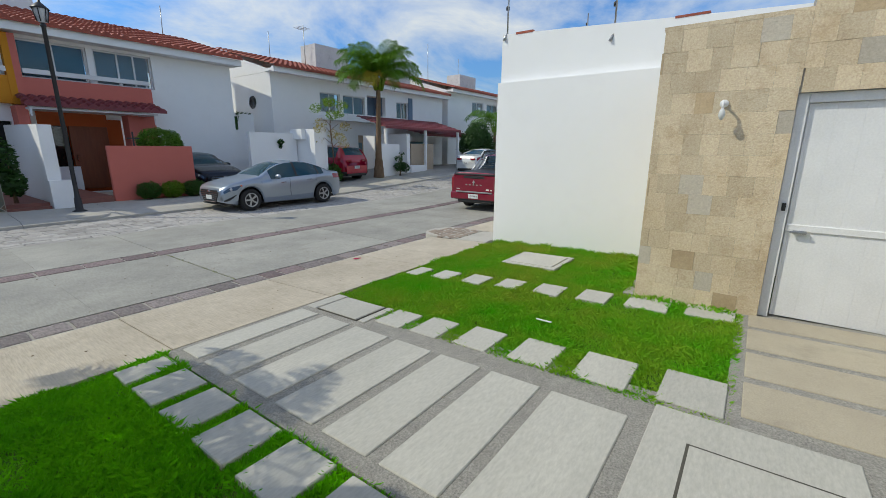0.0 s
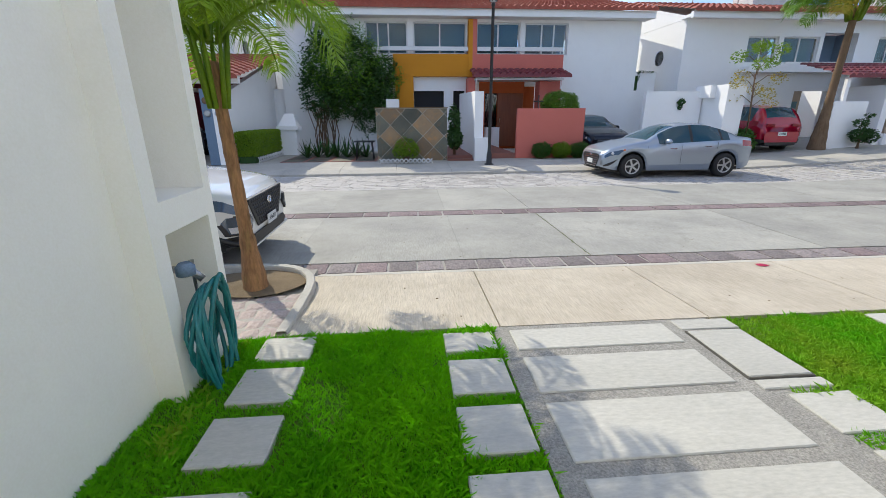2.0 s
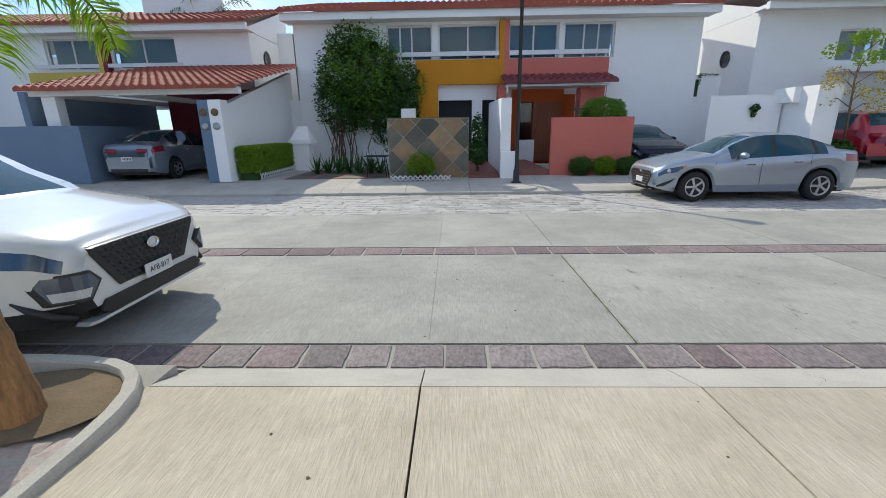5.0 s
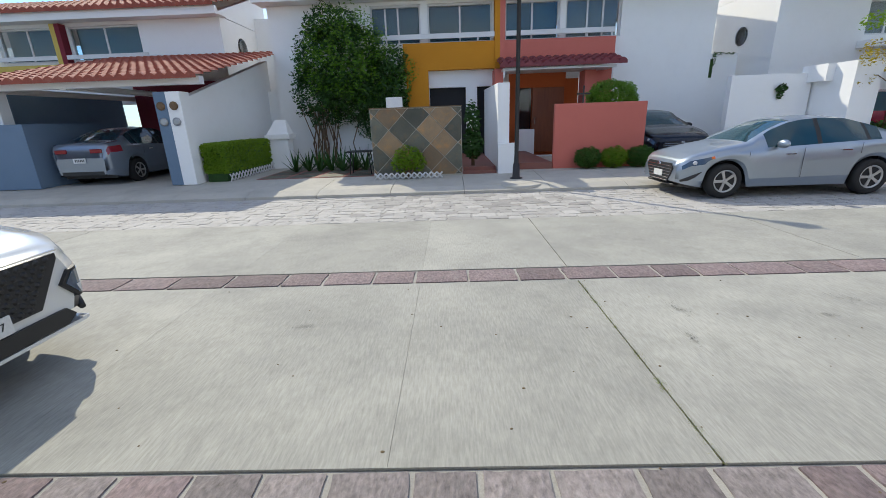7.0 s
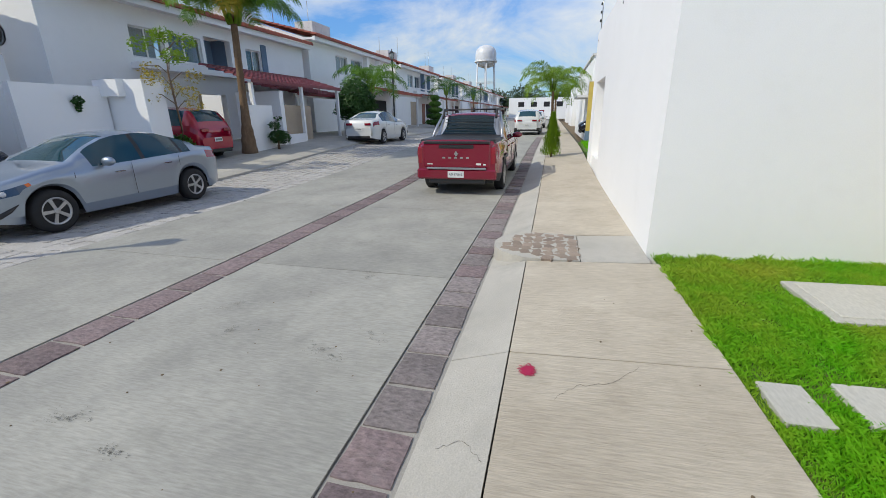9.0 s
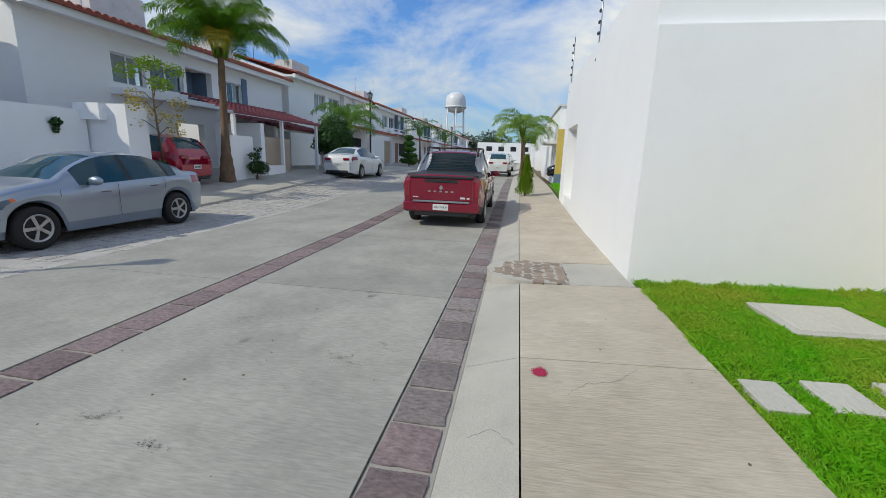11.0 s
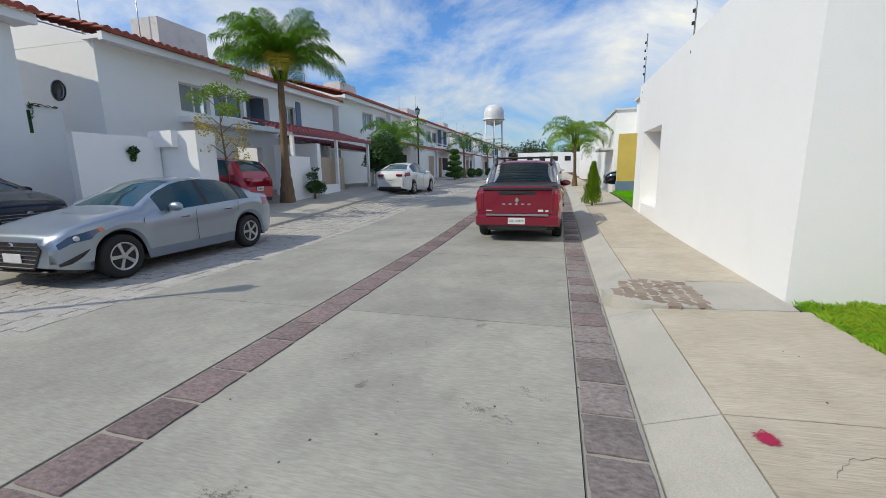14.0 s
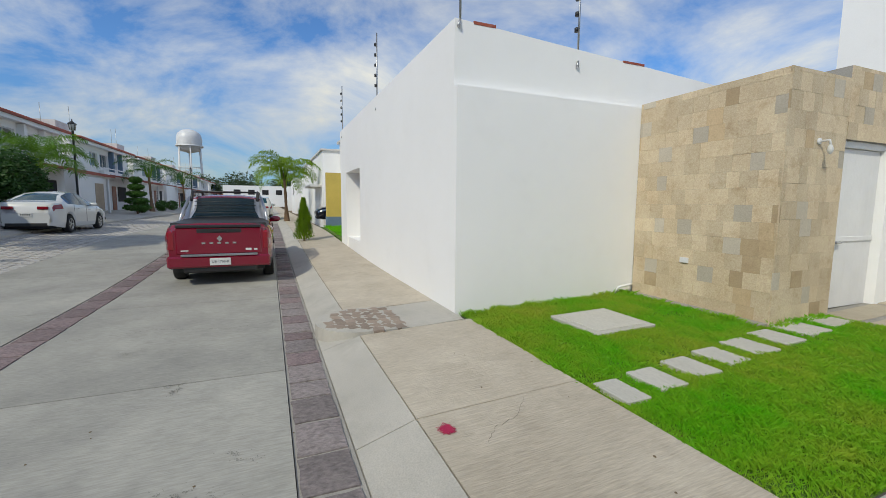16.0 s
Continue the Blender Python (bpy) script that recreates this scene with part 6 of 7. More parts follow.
def shrub(name, x, y, z, blobs, count, size, seed, label, category="shrub", leaf="leaf", group="", stem=True):
    t = empty(name, (x, y, z), label, category, group)
    if stem:
        bm = bmesh.new()
        rn = random.Random(seed)
        for k in range(5):
            a = k * 1.3
            b = rn.choice(blobs)
            tube(bm, [(0.04 * math.cos(a), 0.04 * math.sin(a), -0.05), (b[0] * 0.5, b[1] * 0.5, b[2] * 0.5), (b[0] * 0.9, b[1] * 0.9, b[2] + b[5] * 0.3)], [0.025, 0.018, 0.006], 5)
        part("stem", bm, M["bark"], t)
    bm = bmesh.new()
    leaf_cloud(bm, blobs, count, size, seed)
    part("foliage", bm, M[leaf], t)
    return t


# ivy hanging over the terrace parapet
bm = bmesh.new(); leaf_cloud(bm, [(11.45, 20.03, 3.30, 0.07, 0.04, 0.24), (11.62, 20.03, 3.46, 0.20, 0.05, 0.05), (12.0, 20.03, 3.45, 0.18, 0.05, 0.04)], 260, 0.03, 39, 0.4)
tagged(part("creeper", bm, M["leaf_dark"]), "dark ivy hanging over the terrace parapet", "plant")
bm = bmesh.new()
leaf_cloud(bm, [(11.12, 16.13, 2.08, 0.14, 0.06, 0.12), (11.12, 16.15, 1.92, 0.07, 0.04, 0.13)], 260, 0.045, 57, 0.5)
tagged(part("hanging_plant", bm, M["leaf_dark"]), "small green hanging plant on the white wall", "plant")
# palm beside the drive
palm(-0.31, 4.40, 0.17, 1.92, 0.085, 16, 1.28, (-0.10, 0.06), 3, "young palm with arching lime-green fronds in a kerbed pit", 1.2, 90, "leaf_lime", 0, 1.45, 0.5, 1.0, 0.75, "fibre")
# tall palms along the far pavement
palm(15.75, 15.0, gz(15.7, 15), 4.5, 0.19, 34, 2.2, (0.15, 0.0), 5, "tall palm with a full green crown by the red suv", 0.85, 110, "leaf_bright", 1, 1.55, 0.35, 1.25)
palm(28.0, 15.4, gz(27, 15), 2.7, 0.15, 16, 2.4, (0.1, 0.1), 7, droop=1.0, leaflets=44, frond_mat="leaf_bright")
palm(45.0, 14.8, gz(40, 15), 3.2, 0.15, 15, 2.4, (0.0, 0.1), 8, leaflets=24)
palm(60.0, 14.8, gz(40, 15), 3.2, 0.15, 14, 2.4, (0.0, 0.1), 9, leaflets=20)
palm(30.4, 4.6, gz(30, 4.6), 2.9, 0.13, 16, 2.3, (-0.2, 0.1), 10, droop=1.0, leaflets=44, frond_mat="leaf_lime")
palm(36.5, 4.4, gz(30, 4.6), 2.6, 0.13, 13, 2.0, (-0.1, 0.1), 12, leaflets=22, frond_mat="leaf_lime")
palm(-9.5, 24.5, 0.1, 6.2, 0.15, 14, 2.2, (0, 0), 13, "palm rising behind the roofs", leaflets=24)
palm(-1.2, 27.5, 0.1, 6.0, 0.15, 14, 2.2, (0, 0), 14, "palm rising behind the roofs", leaflets=24)
palm(0.8, 27.8, 0.1, 6.1, 0.15, 14, 2.2, (0, 0), 15, "palm rising behind the roofs", leaflets=24)

# climbing shrub on the duplex front
t = empty("climbing_shrub", (-0.9, 16.7, 0.2), "large dark climbing shrub covering the white house front", "shrub")
bm = bmesh.new()
rn = random.Random(31)
for k in range(26):
    x = rn.uniform(-1.15, -0.45) if k < 22 else rn.uniform(-1.2, 0.6)
    tube(bm, [(x, rn.uniform(-0.15, 0.15), -0.05), (x + rn.uniform(-0.15, 0.15), rn.uniform(-0.1, 0.2), 0.8), (x + rn.uniform(-0.4, 0.4), rn.uniform(-0.2, 0.2), 1.9)], [0.022, 0.018, 0.01], 5)
part("stem", bm, M["bark"], t, "tangle of tan bare stems")
bm = bmesh.new()
leaf_cloud(bm, [(-0.15, 0, 3.0, 1.25, 0.45, 1.25), (0.2, 0, 2.1, 1.1, 0.4, 0.8), (-0.9, 0, 2.2, 0.7, 0.4, 0.9), (-0.3, 0, 4.0, 0.75, 0.35, 0.6), (1.1, 0, 2.3, 0.6, 0.35, 0.8), (1.3, -0.05, 2.9, 0.5, 0.35, 0.6), (0.7, 0, 1.5, 0.5, 0.3, 0.7), (1.2, -0.05, 1.9, 0.6, 0.35, 0.7)], 20000, 0.055, 32, 0.5)
part("foliage", bm, M["leaf_dark"], t)
bm = bmesh.new()
leaf_cloud(bm, [(0.0, -0.15, 3.1, 1.3, 0.5, 1.3), (1.5, 0, 2.6, 0.5, 0.3, 0.8)], 5200, 0.05, 33, 0.5)
part("young_leaves", bm, M["leaf_bright"], t)
t.matrix_world = set_back((1.6, 1.8, 1.62), 1.15) @ T(t.location)

shrub("clipped_bush", 6.57, 16.1, 0.2, [(0, 0, 1.80, 0.70, 0.40, 0.46)], 9000, 0.035, 41, "clipped round bush rising behind the coral wall", "bush", "leaf_bright")
for k, (x, c) in enumerate(((5.74, "leaf"), (6.43, "leaf_lime"), (7.10, "leaf"))):
    shrub("low_bush", x, 15.22, 0.2, [(0, 0, 0.28, 0.35, 0.24, 0.29), (0.12, 0, 0.31, 0.25, 0.2, 0.24), (-0.13, 0, 0.29, 0.24, 0.2, 0.25)], 3600, 0.028, 42 + k, "small clipped box bush at the foot of the coral wall", "bush", c, "box bushes")
shrub("lime_bush", 1.05, 14.55, 0.2, [(0, 0, 0.5, 0.38, 0.2, 0.30), (0.2, 0, 0.4, 0.25, 0.18, 0.25), (-0.2, 0, 0.35, 0.25, 0.18, 0.22)], 1600, 0.04, 46, "loose lime-green bush before the slate wall", "bush", "leaf_lime")
shrub("entry_plant", 2.72, 15.5, 0.3, [(0, 0, 0.6, 0.3, 0.3, 0.35), (0, 0, 1.2, 0.2, 0.2, 0.5)], 900, 0.08, 47, "tall potted plant in the shaded porch", "plant", "leaf_dark")
hedge = empty("hedge", (-4.05, 16.3, 0.2), "clipped lime-green hedge in a narrow bed", "hedge")
bm = bmesh.new()
rn = random.Random(50)
for _ in range(9000):
    f = rn.random()
    x, y, z = rn.uniform(-0.3, 0.3), rn.uniform(-1.4, 1.5), rn.uniform(0.22, 0.95)
    if f < 0.45: z = 0.95 + rn.uniform(-0.05, 0.04)
    elif f < 0.8: x = 0.3 + rn.uniform(-0.05, 0.03)
    else: y = -1.4 + rn.uniform(-0.03, 0.05)
    c = Vector((x, y, z)); a = Vector((rn.gauss(0, 1), rn.gauss(0, 1), rn.gauss(0, 1))).normalized(); b = a.orthogonal().normalized()
    s = 0.035
    bm.faces.new([bm.verts.new(c + a * s), bm.verts.new(c + b * s * 0.5), bm.verts.new(c - a * s), bm.verts.new(c - b * s * 0.5)])
part("foliage", bm, M["leaf_lime"], hedge)
part("core", boxes((-0.26, 0.26, -1.36, 1.46, -0.02, 0.9)), M["leaf_dark"], hedge)


def lattice(name, x0, y0, x1, y1, z, h, n, label):
    t = empty(name, (0, 0, 0), label, "edging")
    d = Vector((x1 - x0, y1 - y0, 0)); o = Vector((x0, y0, z)); w = d.normalized()
    for k in range(n):
        for s in (0, 1):
            a = o + d * ((k + s) / n); b = o + d * ((k + 1 - s) / n) + Vector((0, 0, h))
            bm = bmesh.new(); tube(bm, [a, b], 0.02, 4)
            part("slat", bm, M["white_metal"], t)
    return t


lattice("lattice_edging", -3.70, 14.9, -3.70, 17.8, 0.20, 0.2, 16, "low white plastic lattice along the hedge")
lattice("lattice_edging", 0.2, 14.45, 1.9, 14.45, 0.19, 0.15, 12, "low white plastic lattice before the slate wall")

# agave and spiky plants under the climber
def spiky(x, y, z, n, ln, seed, label, leaf="leaf_dark"):
    rn = random.Random(seed)
    t = empty("spiky_plant", (x, y, z), label, "plant", "spiky plants")
    for k in range(n):
        a = rn.uniform(0, 6.28); e = rn.uniform(0.5, 1.4); l = ln * rn.uniform(0.6, 1.1)
        d = Vector((math.cos(a) * math.cos(e), math.sin(a) * math.cos(e), math.sin(e))); s = Vector((-math.sin(a), math.cos(a), 0)) * 0.03
        bm = bmesh.new()
        p = [bm.verts.new(s * -1), bm.verts.new(s), bm.verts.new(d * l * 0.5 + s * 1.1), bm.verts.new(d * l * 0.5 - s * 1.1), bm.verts.new(d * l), bm.verts.new(d * l * 0.4 + Vector((0, 0, -0.03)))]
        bm.faces.new((p[0], p[1], p[2], p[3])); bm.faces.new((p[3], p[2], p[4])); bm.faces.new((p[0], p[3], p[5])); bm.faces.new((p[1], p[5], p[2]))
        part("leaf", bm, M[leaf], t)
for k in range(7):
    spiky(-2.5 + 0.35 * k, 16.45 + 0.15 * (k % 2), 0.2, 16, 0.8, 60 + k, "spiky dark agave at the foot of the wall")

# plants by the far drive
shrub("drive_shrub", 12.9, 15.0, gz(12.9, 15), [(0, 0, 0.45, 0.4, 0.35, 0.45)], 1500, 0.06, 70, "bright green shrub beside a drive", "shrub", "leaf")
t = empty("young_tree", (12.75, 14.8, gz(12.7, 14.8)), "thin young tree with yellow-green leaves", "tree")
bm = bmesh.new()
tube(bm, [(0, 0, -0.05), (0.05, 0, 1.2), (-0.05, 0, 2.5), (0.02, 0, 3.5)], [0.035, 0.03, 0.022, 0.008], 7)
rn = random.Random(71)
ends = []
for k in range(12):
    z = 1.6 + 0.15 * k; a = k * 2.4; e = Vector((math.cos(a) * 0.65, math.sin(a) * 0.5, z + 0.25))
    tube(bm, [(0, 0, z), (e.x * 0.5, e.y * 0.5, z + 0.25), e], [0.014, 0.01, 0.004], 5); ends.append(e)
part("trunk", bm, M["bark"], t)
bm = bmesh.new(); leaf_cloud(bm, [(e.x, e.y, e.z - 0.1, 0.28, 0.25, 0.2) for e in ends[:7]], 800, 0.04, 72, 0.4)
part("crown", bm, M["leaf_yellow"], t)
bm = bmesh.new(); leaf_cloud(bm, [(e.x, e.y, e.z, 0.25, 0.25, 0.2) for e in ends[7:]] + [(0, 0, 3.5, 0.3, 0.3, 0.2)], 900, 0.05, 73, 0.4)
part("crown", bm, M["leaf_lime"], t)
shrub("potted_topiary", 16.9, 14.6, gz(17, 14.6), [(0, 0, 0.45, 0.38, 0.3, 0.25), (-0.1, 0, 0.85, 0.25, 0.2, 0.16), (0.15, 0, 1.1, 0.15, 0.15, 0.10), (0.4, 0, 0.4, 0.25, 0.25, 0.25)], 1900, 0.045, 74, "tiered dark shrub before a white wall", "shrub", "leaf_dark")
shrub("dark_tree", 25.2, 15.2, gz(24, 15), [(0, 0, 1.7, 1.3, 1.0, 0.9), (0.9, 0, 1.4, 0.9, 0.8, 0.7), (-0.9, 0, 1.3, 0.8, 0.8, 0.6), (0.1, 0, 2.4, 0.8, 0.7, 0.5)], 6000, 0.09, 75, "bushy dark green tree by the pavement", "tree", "leaf_dark")
t = empty("topiary", (38.2, 14.2, gz(38, 14.2)), "tall topiary clipped into stacked green tiers", "topiary")
for k in range(5):
    bm = bmesh.new(); leaf_cloud(bm, [(0, 0, 0.45 + 0.48 * k, 0.85 - 0.12 * k, 0.85 - 0.12 * k, 0.24)], 1100, 0.09, 80 + k, 0.1)
    part("tier", bm, M["leaf"], t)
bm = bmesh.new(); tube(bm, [(0, 0, -0.1), (0, 0, 2.6)], 0.06, 8); part("trunk", bm, M["bark"], t)
for k, (x, y) in enumerate(((41, 14.6), (47, 14.5), (52, 14.6), (58, 14.4))):
    shrub("far_bush", x, y, gz(40, 14.5), [(0, 0, 0.5, 0.6, 0.5, 0.5)], 900, 0.09, 90 + k, "green bush by the far pavement", "bush", "leaf", "far bushes")
# cypress at the near kerb
t = empty("cypress", (17.0, 4.55, gz(17, 4.55)), "small feathery lime-green cypress at the kerb", "cypress")
bm = bmesh.new(); tube(bm, [(0, 0, -0.05), (0, 0, 1.2)], [0.04, 0.01], 6); part("trunk", bm, M["bark"], t)
bm = bmesh.new()
rn = random.Random(99)
for _ in range(3600):
    u = rn.random() ** 0.8; a = rn.uniform(0, 6.28); R = 0.36 * (1 - u) ** 0.75 * (0.75 + 0.5 * noise.noise(Vector((math.cos(a) * 1.5, math.sin(a) * 1.5, u * 5)))) + 0.02
    c = Vector((math.cos(a) * R * rn.uniform(0.6, 1.1), math.sin(a) * R * rn.uniform(0.6, 1.1), 0.05 + 1.3 * u))
    d = Vector((math.cos(a) * 0.5, math.sin(a) * 0.5, 1)).normalized() * 0.09 * rn.uniform(0.6, 1.3); s = Vector((-math.sin(a), math.cos(a), 0)) * 0.018
    bm.faces.new([bm.verts.new(c - s), bm.verts.new(c + s), bm.verts.new(c + d)])
part("foliage", bm, M["leaf_lime"], t)

# ---------- far end of the street ----------
for x, y, h in ((29.0, 14.4, 4.7), (62, 14.3, 4.9), (95, 14.3, 4.9)):
    lamp_post(x, y, gz(x, y), h)
tower = empty("water_tower", (159, 28.5, 0.3), "white water tower on steel legs", "water tower")
bm = bmesh.new(); lathe(bm, [(0.5, 16.6), (2.6, 17.2), (3.5, 18.4), (3.6, 19.2), (3.6, 21.2), (3.2, 22.6), (2.0, 23.6), (0.4, 24.0)], seg=32)
part("tank", bm, M["white_metal"], tower, "rounded white steel tank")
bm = bmesh.new(); lathe(bm, [(3.9, 18.5), (3.9, 18.9), (3.6, 18.95)], seg=32); part("walkway", bm, M["white_metal"], tower)
for k in range(6):
    a = math.pi * k / 3 + 0.2
    bm = bmesh.new(); tube(bm, [(4.0 * math.cos(a), 4.0 * math.sin(a), -0.5), (3.3 * math.cos(a), 3.3 * math.sin(a), 18.6)], 0.22, 8)
    part("leg", bm, M["white_metal"], tower)
for z in (6, 12):
    bm = bmesh.new()
    p = [(3.75 * math.cos(math.pi * k / 3 + 0.2), 3.75 * math.sin(math.pi * k / 3 + 0.2), z) for k in range(7)]
    for a, b in zip(p, p[1:]):
        tube(bm, [a, b], 0.10, 6)
    part("brace", bm, M["white_metal"], tower)
bm = bmesh.new(); tube(bm, [(0, 0, -0.5), (0, 0, 17)], 0.4, 10); part("riser_pipe", bm, M["white_metal"], tower)

far_b = empty("far_house", (118, 8, 0.4), "white flat-roofed house closing the end of the street", "house")
part("wall", boxes((0, 8, -7, 8, 0, 5.2)), M["plaster"], far_b)
for k in range(4):
    part("window", boxes((-0.04, -0.004, -5.5 + 3.2 * k, -4 + 3.2 * k, 3, 4.2)), M["dark"], far_b)
part("door", boxes((-0.04, -0.004, -1, 0.5, 0, 2.2)), M["wine"], far_b)
shop = empty("corner_building", (0, 0, 0), "white flat-roofed building with a tall blank wall", "building")
part("wall", boxes((28.5, 44, -8, 2.6, 0, 4.6)), M["plaster"], shop)
part("upper_wall", boxes((24.5, 28.5, -8, 1.6, 0, 5.0)), M["plaster"], shop)
part("parapet", boxes((24.3, 28.6, -8, 1.75, 5.0, 5.12), (28.4, 44.1, -8, 2.7, 4.6, 4.7)), M["plaster_old"], shop)
part("window", boxes((25.2, 26.3, 1.602, 1.63, 3.0, 4.2)), M["dark"], shop)
part("canopy", boxes((29, 33, 2.6, 3.3, 2.5, 2.62)), M["plaster_old"], shop)
yw = empty("yellow_wall", (0, 0, 0), "yellow painted gate wall with a dark base", "wall")
part("wall", boxes((22.4, 22.75, 1.2, 3.15, 0.9, 2.9)), M["yellow"], yw)
part("base", boxes((22.38, 22.77, 1.2, 3.17, 0.1, 0.9)), M["bluegrey"], yw)
bm = bmesh.new(); patch(bm, 16.4, 22.3, 0.5, 3.42, 0.22, 0.20); 
structure("lawn_patch", bm, M["turf"], "strip of bright lawn beside the pavement", "lawn")
nb = empty("near_row_house", (0, 0, 0), "white house beyond the boundary wall", "house")
part("wall", boxes((15.96, 22.4, -8, 0.4, 0, 5.0)), M["plaster"], nb)
for k, x in enumerate((46, 58, 70, 82, 96)):
    b = empty("near_side_house", (x, 0, -0.16), "white two-storey house on the near side of the street", "house", "near side houses")
    part("wall", boxes((0, 11, -8, 2.0 - (k % 2), 0, 4.6 + 0.4 * (k % 3))), M["plaster"], b)
    part("window", boxes((3, 4.5, 2.002 - (k % 2), 2.03 - (k % 2), 2.9, 4.0)), M["dark"], b)
# distant tree belt and hills
rn = random.Random(120)
for k in range(22):
    x = rn.uniform(120, 175); y = rn.uniform(-25, 45); s = rn.uniform(3.6, 5.6)
    t = empty("far_tree", (x, y, 0), "distant dark green tree at the end of the street", "tree", "distant trees")
    bm = bmesh.new(); tube(bm, [(0, 0, -0.3), (0.1, 0, s * 1.1)], [0.25, 0.12], 6); part("trunk", bm, M["bark"], t)
    bm = bmesh.new(); leaf_cloud(bm, [(0, 0, s * 1.35, s * 0.9, s * 0.9, s * 0.65), (s * 0.5, 0.4, s * 1.1, s * 0.6, s * 0.6, s * 0.5), (-s * 0.3, -s * 0.5, s * 1.15, s * 0.6, s * 0.6, s * 0.5)], 700, 0.42, 200 + k, 0.4)
    part("crown", bm, M["far_green"], t)

# ---------- garden details ----------
hose = empty("garden_hose", (0, 0, 0), "coiled teal garden hose hanging from a tap", "hose")
rn = random.Random(140)
for k in range(9):
    bm = bmesh.new()
    a0 = rn.uniform(-0.03, 0.03); R = 0.16 + 0.02 * (k % 4); hgt = 0.25 + 0.018 * k
    pts = []
    for i in range(29):
        u = 2 * math.pi * i / 28
        pts.append((-0.08 + 0.012 * k + 0.03 * math.sin(u * 2 + k), 2.98 + a0 + R * math.sin(u) * 0.85, 0.66 - hgt * 0.55 + hgt * math.cos(u) + (0.03 * math.sin(3 * u + k)) - 0.03))
    tube(bm, pts, 0.013, 7)
    part("loop", bm, M["hose"], hose)
tap = empty("tap", (0, 0, 0), "grey wall tap with pipe in the niche", "tap")
bm = bmesh.new(); tube(bm, [(-0.40, 3.02, 0.86), (-0.12, 3.02, 0.86), (-0.06, 3.02, 0.80)], 0.022, 8); part("spout", bm, M["steel"], tap)
bm = bmesh.new(); lathe(bm, [(0.05, 0), (0.05, 0.05), (0.03, 0.07)], (-0.13, 2.99, 0.84), 12); part("reel", bm, M["bluegrey"], tap)
bm = bmesh.new(); tube(bm, [(-0.16, 3.12, 0.30), (-0.16, 3.12, 0.88), (-0.16, 3.02, 0.88)], 0.015, 8); part("pipe", bm, M["steel"], tap)

wl_ = empty("wall_lamp", (0, 0, 0), "small white wall lamp on the travertine", "wall lamp")
bm = bmesh.new(); lathe(bm, [(0.035, 0), (0.035, 0.015), (0.015, 0.02)], seg=14); bmesh.ops.transform(bm, verts=bm.verts, matrix=T((5.31, 0.06, 2.24)) @ Matrix.Rotation(-math.pi / 2, 4, "Y")); part("base", bm, M["white_metal"], wl_)
bm = bmesh.new(); tube(bm, [(5.28, 0.06, 2.24), (5.21, 0.06, 2.24), (5.20, 0.06, 2.18)], 0.012, 7); part("arm", bm, M["white_metal"], wl_)
bm = bmesh.new(); lathe(bm, [(0.012, 0), (0.025, -0.03), (0.028, -0.06), (0.016, -0.09), (0.003, -0.10)], (5.20, 0.06, 2.19), 14); part("bulb", bm, M["plate"], wl_, "white glass bulb")
tagged(part("outlet", boxes((6.3, 6.42, 0.62, 0.64, 0.80, 0.87), bevel=0.004), M["white_metal"]), "white outlet cover on the travertine wall", "outlet")
bm = bmesh.new(); tube(bm, [(7.17, 0.95, 0.25), (7.12, 0.95, 0.36), (7.12, 0.72, 0.38), (7.16, 0.66, 0.38)], 0.02, 8)
tagged(part("drain_pipe", bm, M["white_metal"]), "short white drain pipe at the wall foot", "pipe")
tagged(part("bell_button", boxes((5.345, 5.36, -0.52, -0.49, 1.30, 1.37), bevel=0.003), M["trim"]), "small dark bell button beside the gate", "bell")
for k, (x, y, z0, z1) in enumerate(((7.32, 3.42, 3.62, 4.95), (7.32, 1.68, 3.38, 4.9), (11.3, 3.46, 3.45, 4.95), (15.7, 3.46, 3.5, 5.0))):
    f = empty("fence_post", (x, y, z0), "electric fence post with insulators on the wall top", "fence post", "electric fence posts")
    bm = bmesh.new(); tube(bm, [(0, 0, -0.1), (0, 0, z1 - z0)], 0.014, 6); part("rod", bm, M["steel"], f)
    bm = bmesh.new(); tube(bm, [(-0.05, 0.04, -0.02), (0, 0, 0.08), (0.06, 0, 0.06)], 0.02, 6); part("bracket", bm, M["steel"], f)
    for j in range(5):
        bm = bmesh.new(); lathe(bm, [(0.03, 0), (0.03, 0.05), (0.015, 0.06)], (0.02, 0.02, 0.45 + 0.2 * j), 8); part("insulator", bm, M["trim"], f)

